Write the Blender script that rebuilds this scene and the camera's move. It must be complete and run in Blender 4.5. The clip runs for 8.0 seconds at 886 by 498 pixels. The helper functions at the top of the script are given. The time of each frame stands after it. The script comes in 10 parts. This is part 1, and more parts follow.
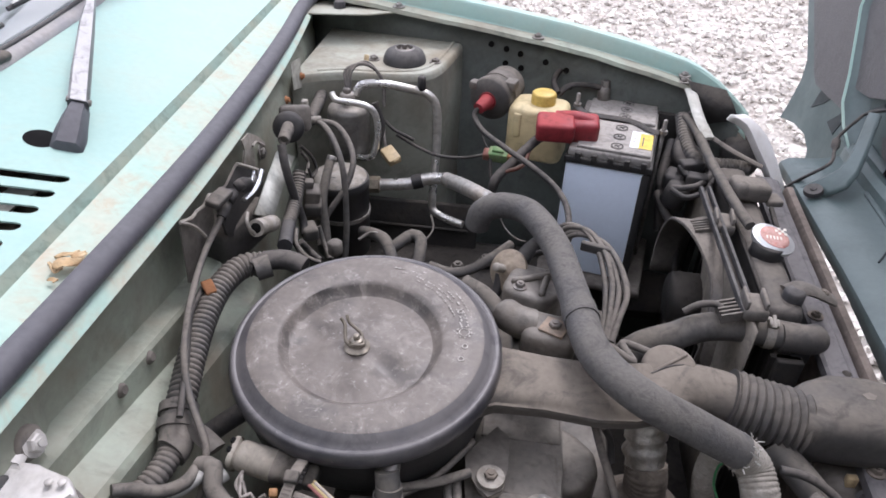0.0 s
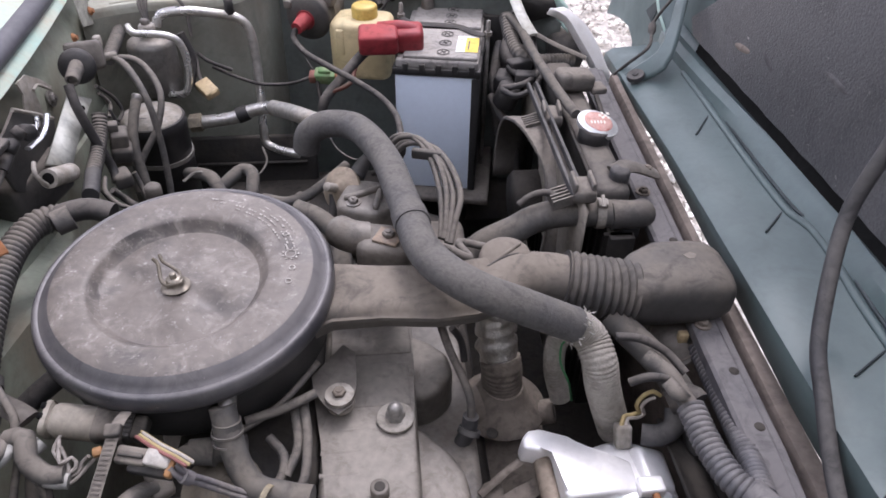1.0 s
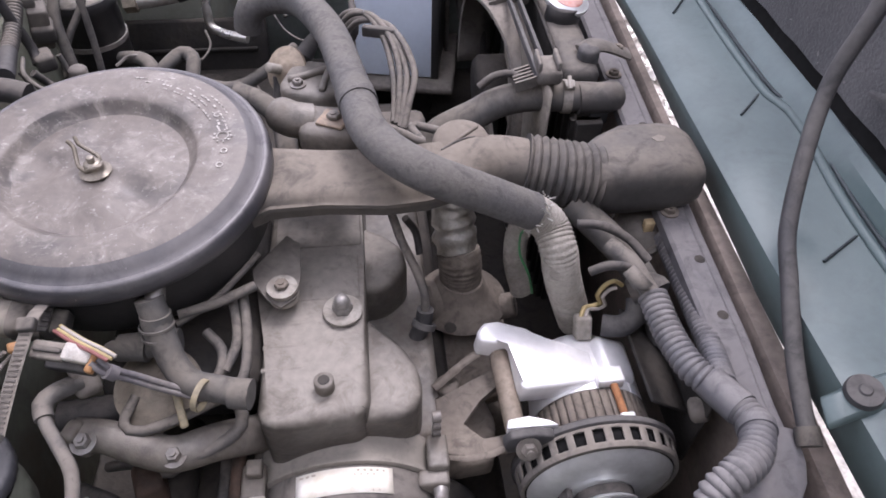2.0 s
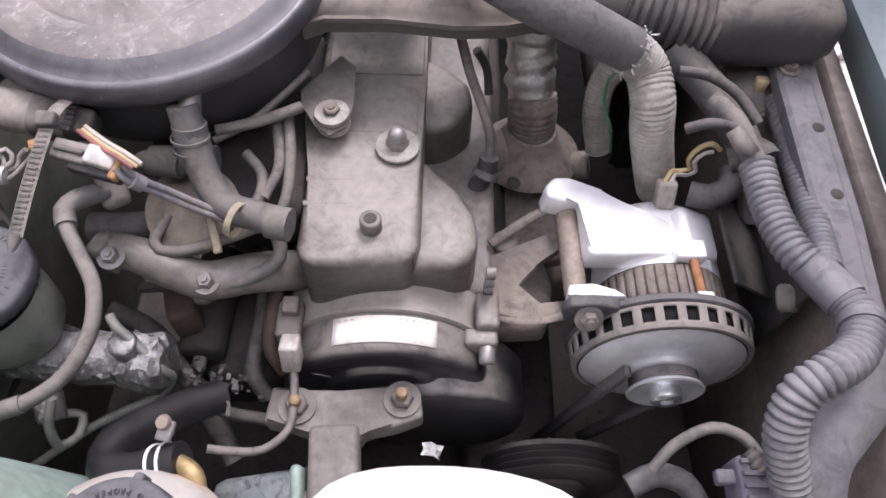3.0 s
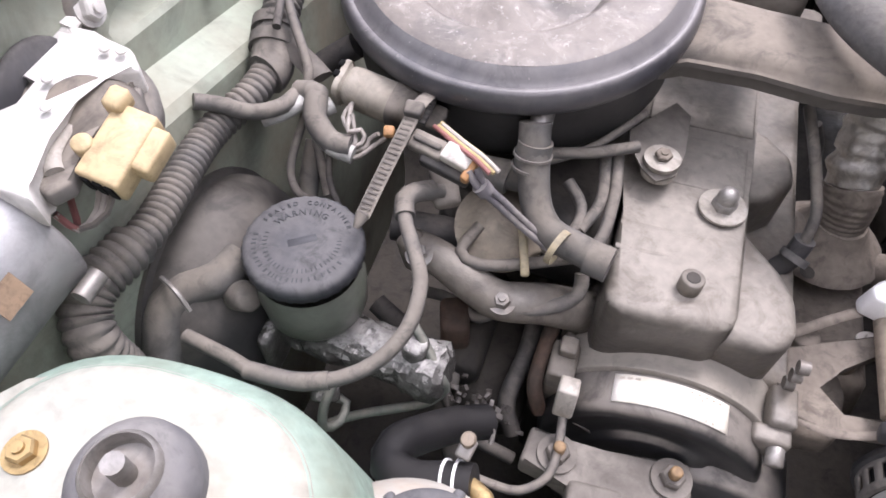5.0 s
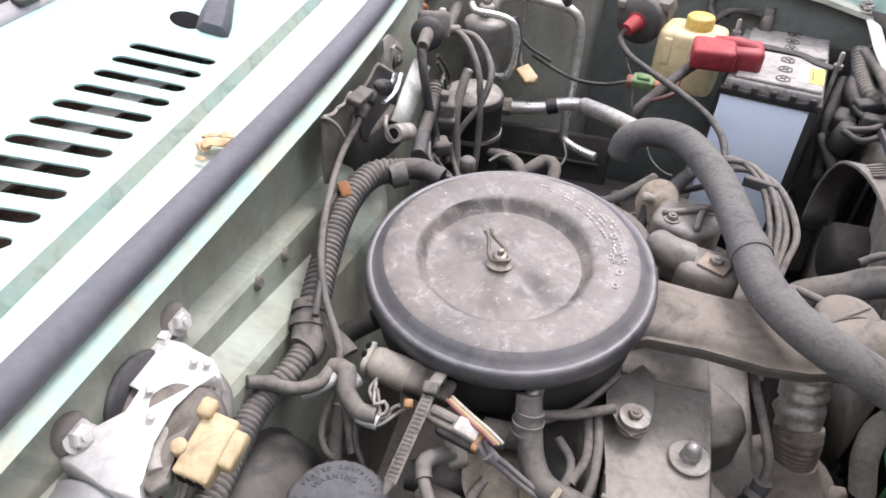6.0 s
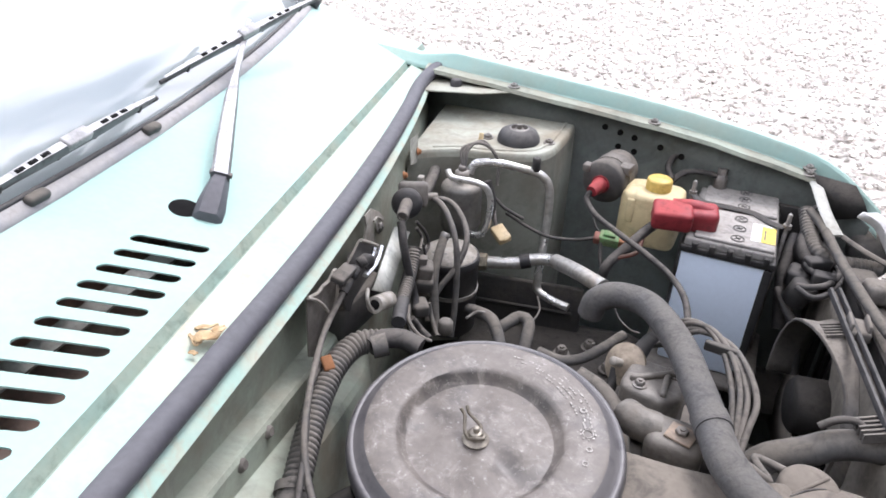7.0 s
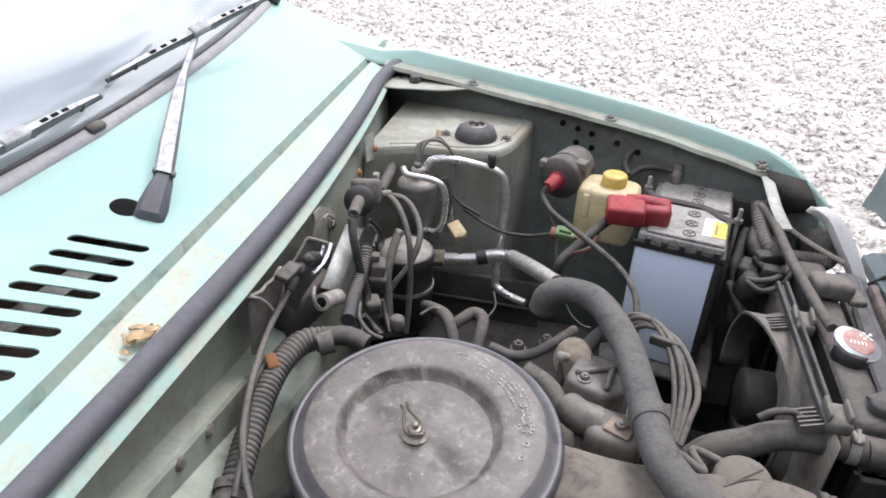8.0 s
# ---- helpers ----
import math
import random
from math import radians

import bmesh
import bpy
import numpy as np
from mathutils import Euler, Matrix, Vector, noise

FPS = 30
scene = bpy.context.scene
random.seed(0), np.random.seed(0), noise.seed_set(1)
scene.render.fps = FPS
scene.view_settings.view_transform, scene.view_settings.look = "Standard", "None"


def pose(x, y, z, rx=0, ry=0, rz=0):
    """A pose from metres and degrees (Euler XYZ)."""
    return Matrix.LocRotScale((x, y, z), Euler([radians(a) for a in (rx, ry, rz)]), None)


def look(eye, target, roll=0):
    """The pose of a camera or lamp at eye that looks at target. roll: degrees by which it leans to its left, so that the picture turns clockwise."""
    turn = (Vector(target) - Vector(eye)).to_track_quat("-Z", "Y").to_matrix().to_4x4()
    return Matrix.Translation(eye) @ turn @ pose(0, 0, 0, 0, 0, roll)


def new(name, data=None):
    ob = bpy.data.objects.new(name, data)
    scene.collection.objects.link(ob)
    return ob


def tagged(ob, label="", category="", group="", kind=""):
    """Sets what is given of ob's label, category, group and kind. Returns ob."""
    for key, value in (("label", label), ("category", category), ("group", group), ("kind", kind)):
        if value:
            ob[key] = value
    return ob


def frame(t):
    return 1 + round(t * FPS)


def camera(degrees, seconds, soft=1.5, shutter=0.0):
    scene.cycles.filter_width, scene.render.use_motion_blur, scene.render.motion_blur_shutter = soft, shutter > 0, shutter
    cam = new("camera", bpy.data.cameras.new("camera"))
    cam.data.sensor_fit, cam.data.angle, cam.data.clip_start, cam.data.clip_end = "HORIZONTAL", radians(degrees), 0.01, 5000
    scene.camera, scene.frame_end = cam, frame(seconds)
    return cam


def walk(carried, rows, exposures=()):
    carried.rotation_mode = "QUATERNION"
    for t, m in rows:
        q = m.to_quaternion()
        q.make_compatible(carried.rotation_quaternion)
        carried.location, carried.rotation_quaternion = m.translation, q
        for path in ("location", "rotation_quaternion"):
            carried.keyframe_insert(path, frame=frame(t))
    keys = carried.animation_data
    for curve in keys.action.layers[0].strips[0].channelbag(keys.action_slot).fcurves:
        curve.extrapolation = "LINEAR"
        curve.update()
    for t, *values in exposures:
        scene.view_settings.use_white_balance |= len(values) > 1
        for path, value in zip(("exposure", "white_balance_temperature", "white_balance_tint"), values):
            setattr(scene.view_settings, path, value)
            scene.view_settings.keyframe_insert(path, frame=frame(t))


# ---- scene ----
cam = camera(65.6, 8.0, soft=1.7)
PATH = [
    (0, (0.131, -0.449, 1.327), (-0.051, 1.176, 0.176), 2.1),
    (0.5, (0.162, -0.443, 1.312), (0.146, 1.16, 0.116), 0.9),
    (1, (0.19, -0.447, 1.289), (0.34, 1.087, 0.014), 1.0),
    (1.5, (0.216, -0.44, 1.272), (0.44, 0.993, -0.105), 2.5),
    (1.7, (0.218, -0.439, 1.262), (0.431, 0.976, -0.136), 2.4),
    (2.8, (0.229, -0.408, 1.19), (0.295, 0.682, -0.486), 1.9),
    (3, (0.218, -0.408, 1.177), (0.239, 0.657, -0.516), 2.4),
    (3.5, (0.181, -0.405, 1.134), (0.089, 0.622, -0.58), 2.2),
    (4, (0.163, -0.378, 1.103), (-0.021, 0.548, -0.661), 1.1),
    (4.2, (0.15, -0.375, 1.105), (-0.064, 0.553, -0.653), 1.0),
    (5.3, (0.079, -0.434, 1.182), (-0.32, 0.786, -0.352), 0.4),
    (5.5, (0.074, -0.439, 1.206), (-0.339, 0.857, -0.26), 0.6),
    (6, (0.071, -0.441, 1.266), (-0.327, 1.054, -0.002), 1.7),
    (6.5, (0.072, -0.44, 1.302), (-0.324, 1.16, 0.17), 2.2),
    (7, (0.073, -0.436, 1.343), (-0.331, 1.242, 0.332), 2.0),
    (7.5, (0.08, -0.44, 1.354), (-0.335, 1.255, 0.376), 2.7),
    (8, (0.115, -0.428, 1.348), (-0.245, 1.253, 0.327), 2.3),
]
EXPOSURES = [(0, -0.22, 6100, 20), (1, -0.12, 6100, 23), (1.5, 0, 6100, 25), (3, 0.42, 6150, 26), (4, 0.51, 6200, 26), (5.3, 0.68, 6250, 22), (5.6, 0.63, 6250, 21), (6.5, 0.23, 6150, 18), (7.3, 0.13, 6100, 17), (8, -0.08, 6100, 16)]
walk(cam, [(t, look(eye, target, roll)) for t, eye, target, roll in PATH], EXPOSURES)

# ---- daylight ----
world = bpy.data.worlds.new("sky")
scene.world = world
world.use_nodes = True
wn = world.node_tree
sky = wn.nodes.new("ShaderNodeTexSky")
sky.sky_type = "NISHITA"
sky.sun_disc = False
sky.sun_elevation = radians(61)
sky.sun_rotation = radians(26)
sky.dust_density = 1.5
sky.ozone_density = 1.0
# broken white cloud over the blue
geo = wn.nodes.new("ShaderNodeTexCoord")
cloud = wn.nodes.new("ShaderNodeTexNoise")
cloud.inputs["Scale"].default_value = 2.8
cloud.inputs["Detail"].default_value = 6.0
cloud.inputs["Roughness"].default_value = 0.55
wn.links.new(geo.outputs["Generated"], cloud.inputs["Vector"])
cramp = wn.nodes.new("ShaderNodeValToRGB")
cramp.color_ramp.elements[0].position, cramp.color_ramp.elements[1].position = 0.38, 0.51
wn.links.new(cloud.outputs["Fac"], cramp.inputs["Fac"])
cmix = wn.nodes.new("ShaderNodeMix")
cmix.data_type = "RGBA"
cmix.inputs["B"].default_value = (24.4, 24.5, 24.9, 1)
wn.links.new(cramp.outputs["Color"], cmix.inputs["Factor"])
wn.links.new(sky.outputs["Color"], cmix.inputs["A"])
wn.links.new(cmix.outputs["Result"], wn.nodes["Background"].inputs["Color"])
wn.nodes["Background"].inputs["Strength"].default_value = 0.122

sun = new("sun", bpy.data.lights.new("sun", "SUN"))
sun.data.energy = 2.7
sun.data.angle = radians(18)
sun.data.color = (1.0, 0.965, 0.91)
sun.matrix_world = look((0.65, 1.35, 3.0), (0, 0, 0.3))


# ---- materials ----
def mat(name, col, rough=0.6, metal=0.0, dirt=None, amount=0.5, scale=9.0, bump=0.15, fine=140.0, spec=0.5, vary=0.12, stain=0.55, stain_col=None, spread=0.25, dust_toplight=1.7, fleck=None, fleck_scale=220.0, fleck_cut=0.66):
    """A surface of one paint or stuff, with dirt in blotches, smaller stains, a fine grain and a little relief."""
    m = bpy.data.materials.new(name)
    m.use_nodes = True
    nt = m.node_tree
    b = nt.nodes["Principled BSDF"]
    b.inputs["Metallic"].default_value = metal
    b.inputs["Specular IOR Level"].default_value = spec
    tc = nt.nodes.new("ShaderNodeTexCoord")
    big = nt.nodes.new("ShaderNodeTexNoise")
    big.inputs["Scale"].default_value, big.inputs["Detail"].default_value, big.inputs["Roughness"].default_value = scale, 7.0, 0.62
    small = nt.nodes.new("ShaderNodeTexNoise")
    small.inputs["Scale"].default_value, small.inputs["Detail"].default_value = fine, 4.0
    nt.links.new(tc.outputs["Object"], big.inputs["Vector"])
    nt.links.new(tc.outputs["Object"], small.inputs["Vector"])
    dust_toplit = dirt is not None and sum(dirt) > sum(col) * 1.15
    ramp = nt.nodes.new("ShaderNodeValToRGB")
    mid = 0.66 - 0.34 * amount
    ramp.color_ramp.elements[0].position, ramp.color_ramp.elements[1].position = max(0.02, mid - 0.10), min(0.98, mid + 0.14)
    if dust_toplit:
        # pale dust on faces turned up; also paints lit tops and darker sides
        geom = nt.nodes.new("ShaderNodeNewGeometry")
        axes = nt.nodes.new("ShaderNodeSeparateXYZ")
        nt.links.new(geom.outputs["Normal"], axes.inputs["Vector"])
        up_tone = nt.nodes.new("ShaderNodeMapRange")
        up_tone.inputs["From Min"].default_value, up_tone.inputs["From Max"].default_value = -0.2, 1.0
        up_tone.inputs["To Min"].default_value, up_tone.inputs["To Max"].default_value = -0.13 * dust_toplight, 0.10 * dust_toplight
        nt.links.new(axes.outputs["Z"], up_tone.inputs["Value"])
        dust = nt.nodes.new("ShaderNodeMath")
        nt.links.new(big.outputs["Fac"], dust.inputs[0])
        nt.links.new(up_tone.outputs["Result"], dust.inputs[1])
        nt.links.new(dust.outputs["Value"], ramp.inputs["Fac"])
    else:
        nt.links.new(big.outputs["Fac"], ramp.inputs["Fac"])
    mix = nt.nodes.new("ShaderNodeMix")
    mix.data_type = "RGBA"
    d = dirt or tuple(c * 0.75 for c in col)
    mix.inputs["A"].default_value, mix.inputs["B"].default_value = (*col, 1), (*d, 1)
    nt.links.new(ramp.outputs["Color"], mix.inputs["Factor"])
    val = nt.nodes.new("ShaderNodeMapRange")
    val.inputs["To Min"].default_value, val.inputs["To Max"].default_value = 1 - 2.2 * vary, 1 + 2.2 * vary
    nt.links.new(small.outputs["Fac"], val.inputs["Value"])
    hsv = nt.nodes.new("ShaderNodeHueSaturation")
    nt.links.new(val.outputs["Result"], hsv.inputs["Value"])
    # smaller stains and rubbed spots
    spot = nt.nodes.new("ShaderNodeTexNoise")
    spot.inputs["Scale"].default_value, spot.inputs["Detail"].default_value, spot.inputs["Roughness"].default_value = scale * 3.3, 6.0, 0.7
    spot.inputs["Distortion"].default_value = 0.6
    nt.links.new(tc.outputs["Object"], spot.inputs["Vector"])
    sramp = nt.nodes.new("ShaderNodeValToRGB")
    sramp.color_ramp.elements[0].position, sramp.color_ramp.elements[1].position = 0.50, 0.66
    nt.links.new(spot.outputs["Fac"], sramp.inputs["Fac"])
    sfac = nt.nodes.new("ShaderNodeMath")
    sfac.operation = "MULTIPLY"
    sfac.inputs[1].default_value = stain
    nt.links.new(sramp.outputs["Color"], sfac.inputs[0])
    smix = nt.nodes.new("ShaderNodeMix")
    smix.data_type = "RGBA"
    smix.inputs["B"].default_value = (*(stain_col or tuple(c * 0.45 for c in col)), 1)
    nt.links.new(sfac.outputs["Value"], smix.inputs["Factor"])
    nt.links.new(mix.outputs["Result"], smix.inputs["A"])
    last = smix
    if fleck:
        # fine pale scratches and chips
        chip = nt.nodes.new("ShaderNodeTexNoise")
        chip.inputs["Scale"].default_value, chip.inputs["Detail"].default_value, chip.inputs["Roughness"].default_value = fleck_scale, 5.0, 0.75
        nt.links.new(tc.outputs["Object"], chip.inputs["Vector"])
        both = nt.nodes.new("ShaderNodeMath")
        both.operation = "MULTIPLY_ADD"
        both.inputs[1].default_value = 0.35
        nt.links.new(spot.outputs["Fac"], both.inputs[0])
        nt.links.new(chip.outputs["Fac"], both.inputs[2])
        cut = nt.nodes.new("ShaderNodeValToRGB")
        cut.color_ramp.elements[0].position, cut.color_ramp.elements[1].position = fleck_cut + 0.10, fleck_cut + 0.20
        nt.links.new(both.outputs["Value"], cut.inputs["Fac"])
        last = nt.nodes.new("ShaderNodeMix")
        last.data_type = "RGBA"
        last.inputs["B"].default_value = (*fleck, 1)
        nt.links.new(cut.outputs["Color"], last.inputs["Factor"])
        nt.links.new(smix.outputs["Result"], last.inputs["A"])
    nt.links.new(last.outputs["Result"], hsv.inputs["Color"])
    nt.links.new(hsv.outputs["Color"], b.inputs["Base Color"])
    rr = nt.nodes.new("ShaderNodeMapRange")
    rr.inputs["To Min"].default_value, rr.inputs["To Max"].default_value = rough, min(1.0, rough + spread)
    nt.links.new(ramp.outputs["Color"], rr.inputs["Value"])
    nt.links.new(rr.outputs["Result"], b.inputs["Roughness"])
    if bump:
        bp = nt.nodes.new("ShaderNodeBump")
        bp.inputs["Strength"].default_value, bp.inputs["Distance"].default_value = bump, 0.002
        add = nt.nodes.new("ShaderNodeMath")
        nt.links.new(small.outputs["Fac"], add.inputs[0])
        nt.links.new(spot.outputs["Fac"], add.inputs[1])
        nt.links.new(add.outputs["Value"], bp.inputs["Height"])
        nt.links.new(bp.outputs["Normal"], b.inputs["Normal"])
    return m


MINT = mat("mint_paint", (0.315, 0.472, 0.43), 0.38, dirt=(0.365, 0.472, 0.415), amount=0.35, scale=5, bump=0.02, vary=0.03, stain=0.16, stain_col=(0.40, 0.38, 0.28), spec=0.25)
BAYMINT = mat("bay_paint", (0.300, 0.338, 0.275), 0.45, dirt=(0.23, 0.213, 0.165), amount=0.5, scale=6, bump=0.08, vary=0.06)
BAYPALE = mat("bay_paint_dusty", (0.335, 0.345, 0.29), 0.6, dirt=(0.25, 0.225, 0.17), amount=0.45, scale=9, bump=0.1, vary=0.08, stain=0.4, stain_col=(0.15, 0.13, 0.10))
# the body's mint as it looks in shadow, put into the base colour
HOODSHADE = mat("hood_inner_shaded_mint", (0.098, 0.138, 0.138), 0.4, dirt=(0.085, 0.115, 0.116), amount=0.45, scale=6, bump=0.05, vary=0.04, stain=0.25)
PADBLACK = mat("insulation_pad", (0.066, 0.066, 0.070), 0.42, dirt=(0.105, 0.103, 0.106), amount=0.4, scale=6, bump=0.45, fine=300, vary=0.2, fleck=(0.20, 0.195, 0.19), fleck_scale=210, fleck_cut=0.70)
RUBBER = mat("rubber", (0.045, 0.045, 0.048), 0.6, dirt=(0.10, 0.095, 0.09), amount=0.5, scale=14, bump=0.1)
SEALRUB = mat("seal_rubber", (0.085, 0.085, 0.098), 0.55, dirt=(0.105, 0.104, 0.113), amount=0.4, scale=10, bump=0.06, stain=0.2)
HOSE = mat("dusty_hose", (0.085, 0.083, 0.080), 0.75, dirt=(0.15, 0.135, 0.115), amount=0.5, scale=16, bump=0.2)
FOAM = mat("foam_hose", (0.090, 0.088, 0.088), 0.85, dirt=(0.125, 0.118, 0.108), amount=0.5, scale=18, bump=0.35, fine=260)
CABLE = mat("dusty_cable", (0.085, 0.082, 0.078), 0.6, dirt=(0.165, 0.148, 0.127), amount=0.55, scale=25, bump=0.15)
DARKCABLE = mat("dark_cable", (0.035, 0.034, 0.034), 0.6, dirt=(0.10, 0.09, 0.08), amount=0.5, scale=25, bump=0.15)
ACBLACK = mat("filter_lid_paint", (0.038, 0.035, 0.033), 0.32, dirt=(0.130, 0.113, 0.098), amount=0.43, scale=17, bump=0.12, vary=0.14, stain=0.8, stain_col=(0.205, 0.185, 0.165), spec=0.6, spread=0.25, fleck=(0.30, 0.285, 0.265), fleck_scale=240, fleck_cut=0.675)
ACDARK = mat("filter_pan_paint", (0.030, 0.030, 0.031), 0.5, dirt=(0.075, 0.068, 0.062), amount=0.45, scale=14, bump=0.1)
PLASTIC = mat("dusty_black_plastic", (0.055, 0.053, 0.051), 0.6, dirt=(0.135, 0.12, 0.102), amount=0.5, scale=12, bump=0.12)
TANPLASTIC = mat("dusty_duct", (0.090, 0.082, 0.074), 0.65, dirt=(0.17, 0.148, 0.122), amount=0.55, scale=10, bump=0.12)
ALU = mat("grimy_aluminium", (0.175, 0.162, 0.143), 0.45, 0.15, dirt=(0.14, 0.122, 0.10), amount=0.5, scale=16, bump=0.35, vary=0.15)
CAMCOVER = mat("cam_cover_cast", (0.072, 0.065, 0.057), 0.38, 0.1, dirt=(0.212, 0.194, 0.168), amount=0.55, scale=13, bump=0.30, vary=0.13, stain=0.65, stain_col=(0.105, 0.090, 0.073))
STEEL = mat("dull_steel", (0.27, 0.26, 0.245), 0.45, 0.5, dirt=(0.17, 0.15, 0.13), amount=0.4, scale=30, bump=0.1)
BRIGHT = mat("bright_aluminium", (0.80, 0.80, 0.80), 0.34, 0.35, dirt=(0.68, 0.68, 0.67), amount=0.3, scale=20, bump=0.08, vary=0.03, stain=0.12)
CHROME = mat("zinc_plate", (0.72, 0.74, 0.76), 0.24, 0.9, dirt=(0.5, 0.5, 0.5), amount=0.3, scale=20, bump=0.03, vary=0.04, stain=0.2)
PIPE = mat("aluminium_pipe", (0.64, 0.64, 0.62), 0.27, 0.75, dirt=(0.42, 0.39, 0.34), amount=0.35, scale=24, bump=0.08)
RUST = mat("rusty_cast", (0.112, 0.095, 0.078), 0.75, dirt=(0.185, 0.160, 0.133), amount=0.5, scale=20, bump=0.3, vary=0.15)
RUSTL = mat("tan_pipe", (0.25, 0.21, 0.165), 0.6, 0.2, dirt=(0.18, 0.145, 0.11), amount=0.5, scale=30, bump=0.2)
GREYRIB = mat("stator_iron", (0.115, 0.102, 0.090), 0.6, 0.2, dirt=(0.17, 0.145, 0.118), amount=0.5, scale=40, bump=0.3)
BRACKET = mat("dusty_bracket", (0.17, 0.155, 0.135), 0.65, 0.1, dirt=(0.10, 0.09, 0.08), amount=0.45, scale=16, bump=0.25)
# near-black for oily parts; also painted where gaps are only shaded
DEEP = mat("oily_shade_dark", (0.018, 0.017, 0.016), 0.6, dirt=(0.048, 0.042, 0.035), amount=0.45, scale=18, bump=0.4)
BATBLUE = mat("battery_case", (0.64, 0.74, 0.87), 0.35, dirt=(0.70, 0.79, 0.88), amount=0.4, scale=7, bump=0.02, vary=0.02, stain=0.06)
BATTOP = mat("battery_top", (0.27, 0.26, 0.25), 0.6, dirt=(0.34, 0.32, 0.295), amount=0.5, scale=22, bump=0.15)
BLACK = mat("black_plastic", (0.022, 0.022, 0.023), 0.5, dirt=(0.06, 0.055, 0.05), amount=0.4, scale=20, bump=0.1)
RED = mat("red_plastic", (0.26, 0.028, 0.036), 0.5, dirt=(0.34, 0.05, 0.05), amount=0.35, scale=24, bump=0.05)
CREAM = mat("yellowed_plastic", (0.62, 0.53, 0.31), 0.45, dirt=(0.50, 0.41, 0.24), amount=0.35, scale=12, bump=0.06, vary=0.05)
YELLOW = mat("yellow_plastic", (0.60, 0.44, 0.12), 0.45, dirt=(0.5, 0.34, 0.06), amount=0.35, scale=25, bump=0.08)
CONNYEL = mat("yellowed_connector", (0.45, 0.35, 0.20), 0.55, dirt=(0.40, 0.31, 0.18), amount=0.35, scale=30, bump=0.1)
GREENPL = mat("green_plastic", (0.16, 0.33, 0.13), 0.5, dirt=(0.2, 0.25, 0.13), amount=0.4, scale=40)
WHITETANK = mat("milky_tank", (0.60, 0.60, 0.60), 0.4, dirt=(0.55, 0.54, 0.52), amount=0.35, scale=9, bump=0.04, vary=0.02, stain=0.1)
STAINED = mat("stained_tank", (0.37, 0.352, 0.315), 0.45, dirt=(0.38, 0.22, 0.11), amount=0.33, scale=12, bump=0.06, vary=0.05, stain=0.35, stain_col=(0.50, 0.46, 0.40))
CAPBLACK = mat("cap_plastic", (0.040, 0.042, 0.049), 0.55, dirt=(0.088, 0.087, 0.089), amount=0.45, scale=26, bump=0.15)
RESERV = mat("smoky_reservoir", (0.105, 0.115, 0.095), 0.35, dirt=(0.16, 0.155, 0.125), amount=0.4, scale=15, bump=0.05)
WHITE = mat("white_plastic", (0.74, 0.74, 0.74), 0.4, dirt=(0.66, 0.65, 0.62), amount=0.3, scale=15, bump=0.03, vary=0.03, stain=0.1)
LABELW = mat("paper_label", (0.76, 0.74, 0.68), 0.6, dirt=(0.62, 0.58, 0.48), amount=0.4, scale=30, bump=0.03, vary=0.04, stain=0.15)
LABELY = mat("yellow_label", (0.72, 0.52, 0.07), 0.5, dirt=(0.6, 0.44, 0.1), amount=0.3, scale=30)
INK = mat("label_ink", (0.16, 0.155, 0.15), 0.6, bump=0)
MARK = mat("stencil_mark", (0.42, 0.40, 0.37), 0.6, dirt=(0.24, 0.22, 0.20), amount=0.45, scale=120, bump=0)
RUSTY = mat("rust", (0.30, 0.135, 0.06), 0.9, dirt=(0.24, 0.11, 0.05), amount=0.5, scale=60, bump=0.3)
LEAF = mat("dry_leaf", (0.52, 0.40, 0.24), 0.7, dirt=(0.40, 0.27, 0.14), amount=0.5, scale=60, bump=0.2)
FOIL = mat("crumpled_foil", (0.66, 0.65, 0.62), 0.28, 0.85, dirt=(0.36, 0.33, 0.28), amount=0.45, scale=45, bump=0.8, fine=90)
WEAVE = mat("woven_sleeve", (0.33, 0.31, 0.275), 0.7, dirt=(0.17, 0.155, 0.13), amount=0.5, scale=20, bump=0.5, fine=300)
BRASS = mat("brass_fitting", (0.34, 0.24, 0.12), 0.4, 0.7, dirt=(0.4, 0.3, 0.15), amount=0.4, scale=40)
WIREGREEN = mat("green_wire", (0.04, 0.20, 0.075), 0.45, bump=0)
WIREWHITE = mat("white_wire", (0.42, 0.385, 0.345), 0.5, bump=0)
WIREYEL = mat("yellow_wire", (0.44, 0.35, 0.17), 0.5, bump=0)
WIRERED = mat("red_wire", (0.27, 0.11, 0.10), 0.5, bump=0)
BRACKETL0 = mat("worn_pale_plastic", (0.40, 0.40, 0.40), 0.5, dirt=(0.28, 0.28, 0.28), amount=0.4, scale=40)
WIPER = mat("worn_wiper_paint", (0.12, 0.12, 0.125), 0.35, 0.3, dirt=(0.40, 0.40, 0.40), amount=0.45, scale=16, bump=0.03, vary=0.05, dust_toplight=2.4)
STONEMAT = mat("gravel_stones", (0.72, 0.69, 0.64), 0.8, dirt=(0.40, 0.36, 0.32), amount=0.4, scale=6, bump=0.2, vary=0.2)
DIRTMAT = mat("gravel_ground", (0.54, 0.51, 0.47), 0.9, dirt=(0.34, 0.31, 0.275), amount=0.5, scale=16, bump=1.0, fine=45, vary=0.3)

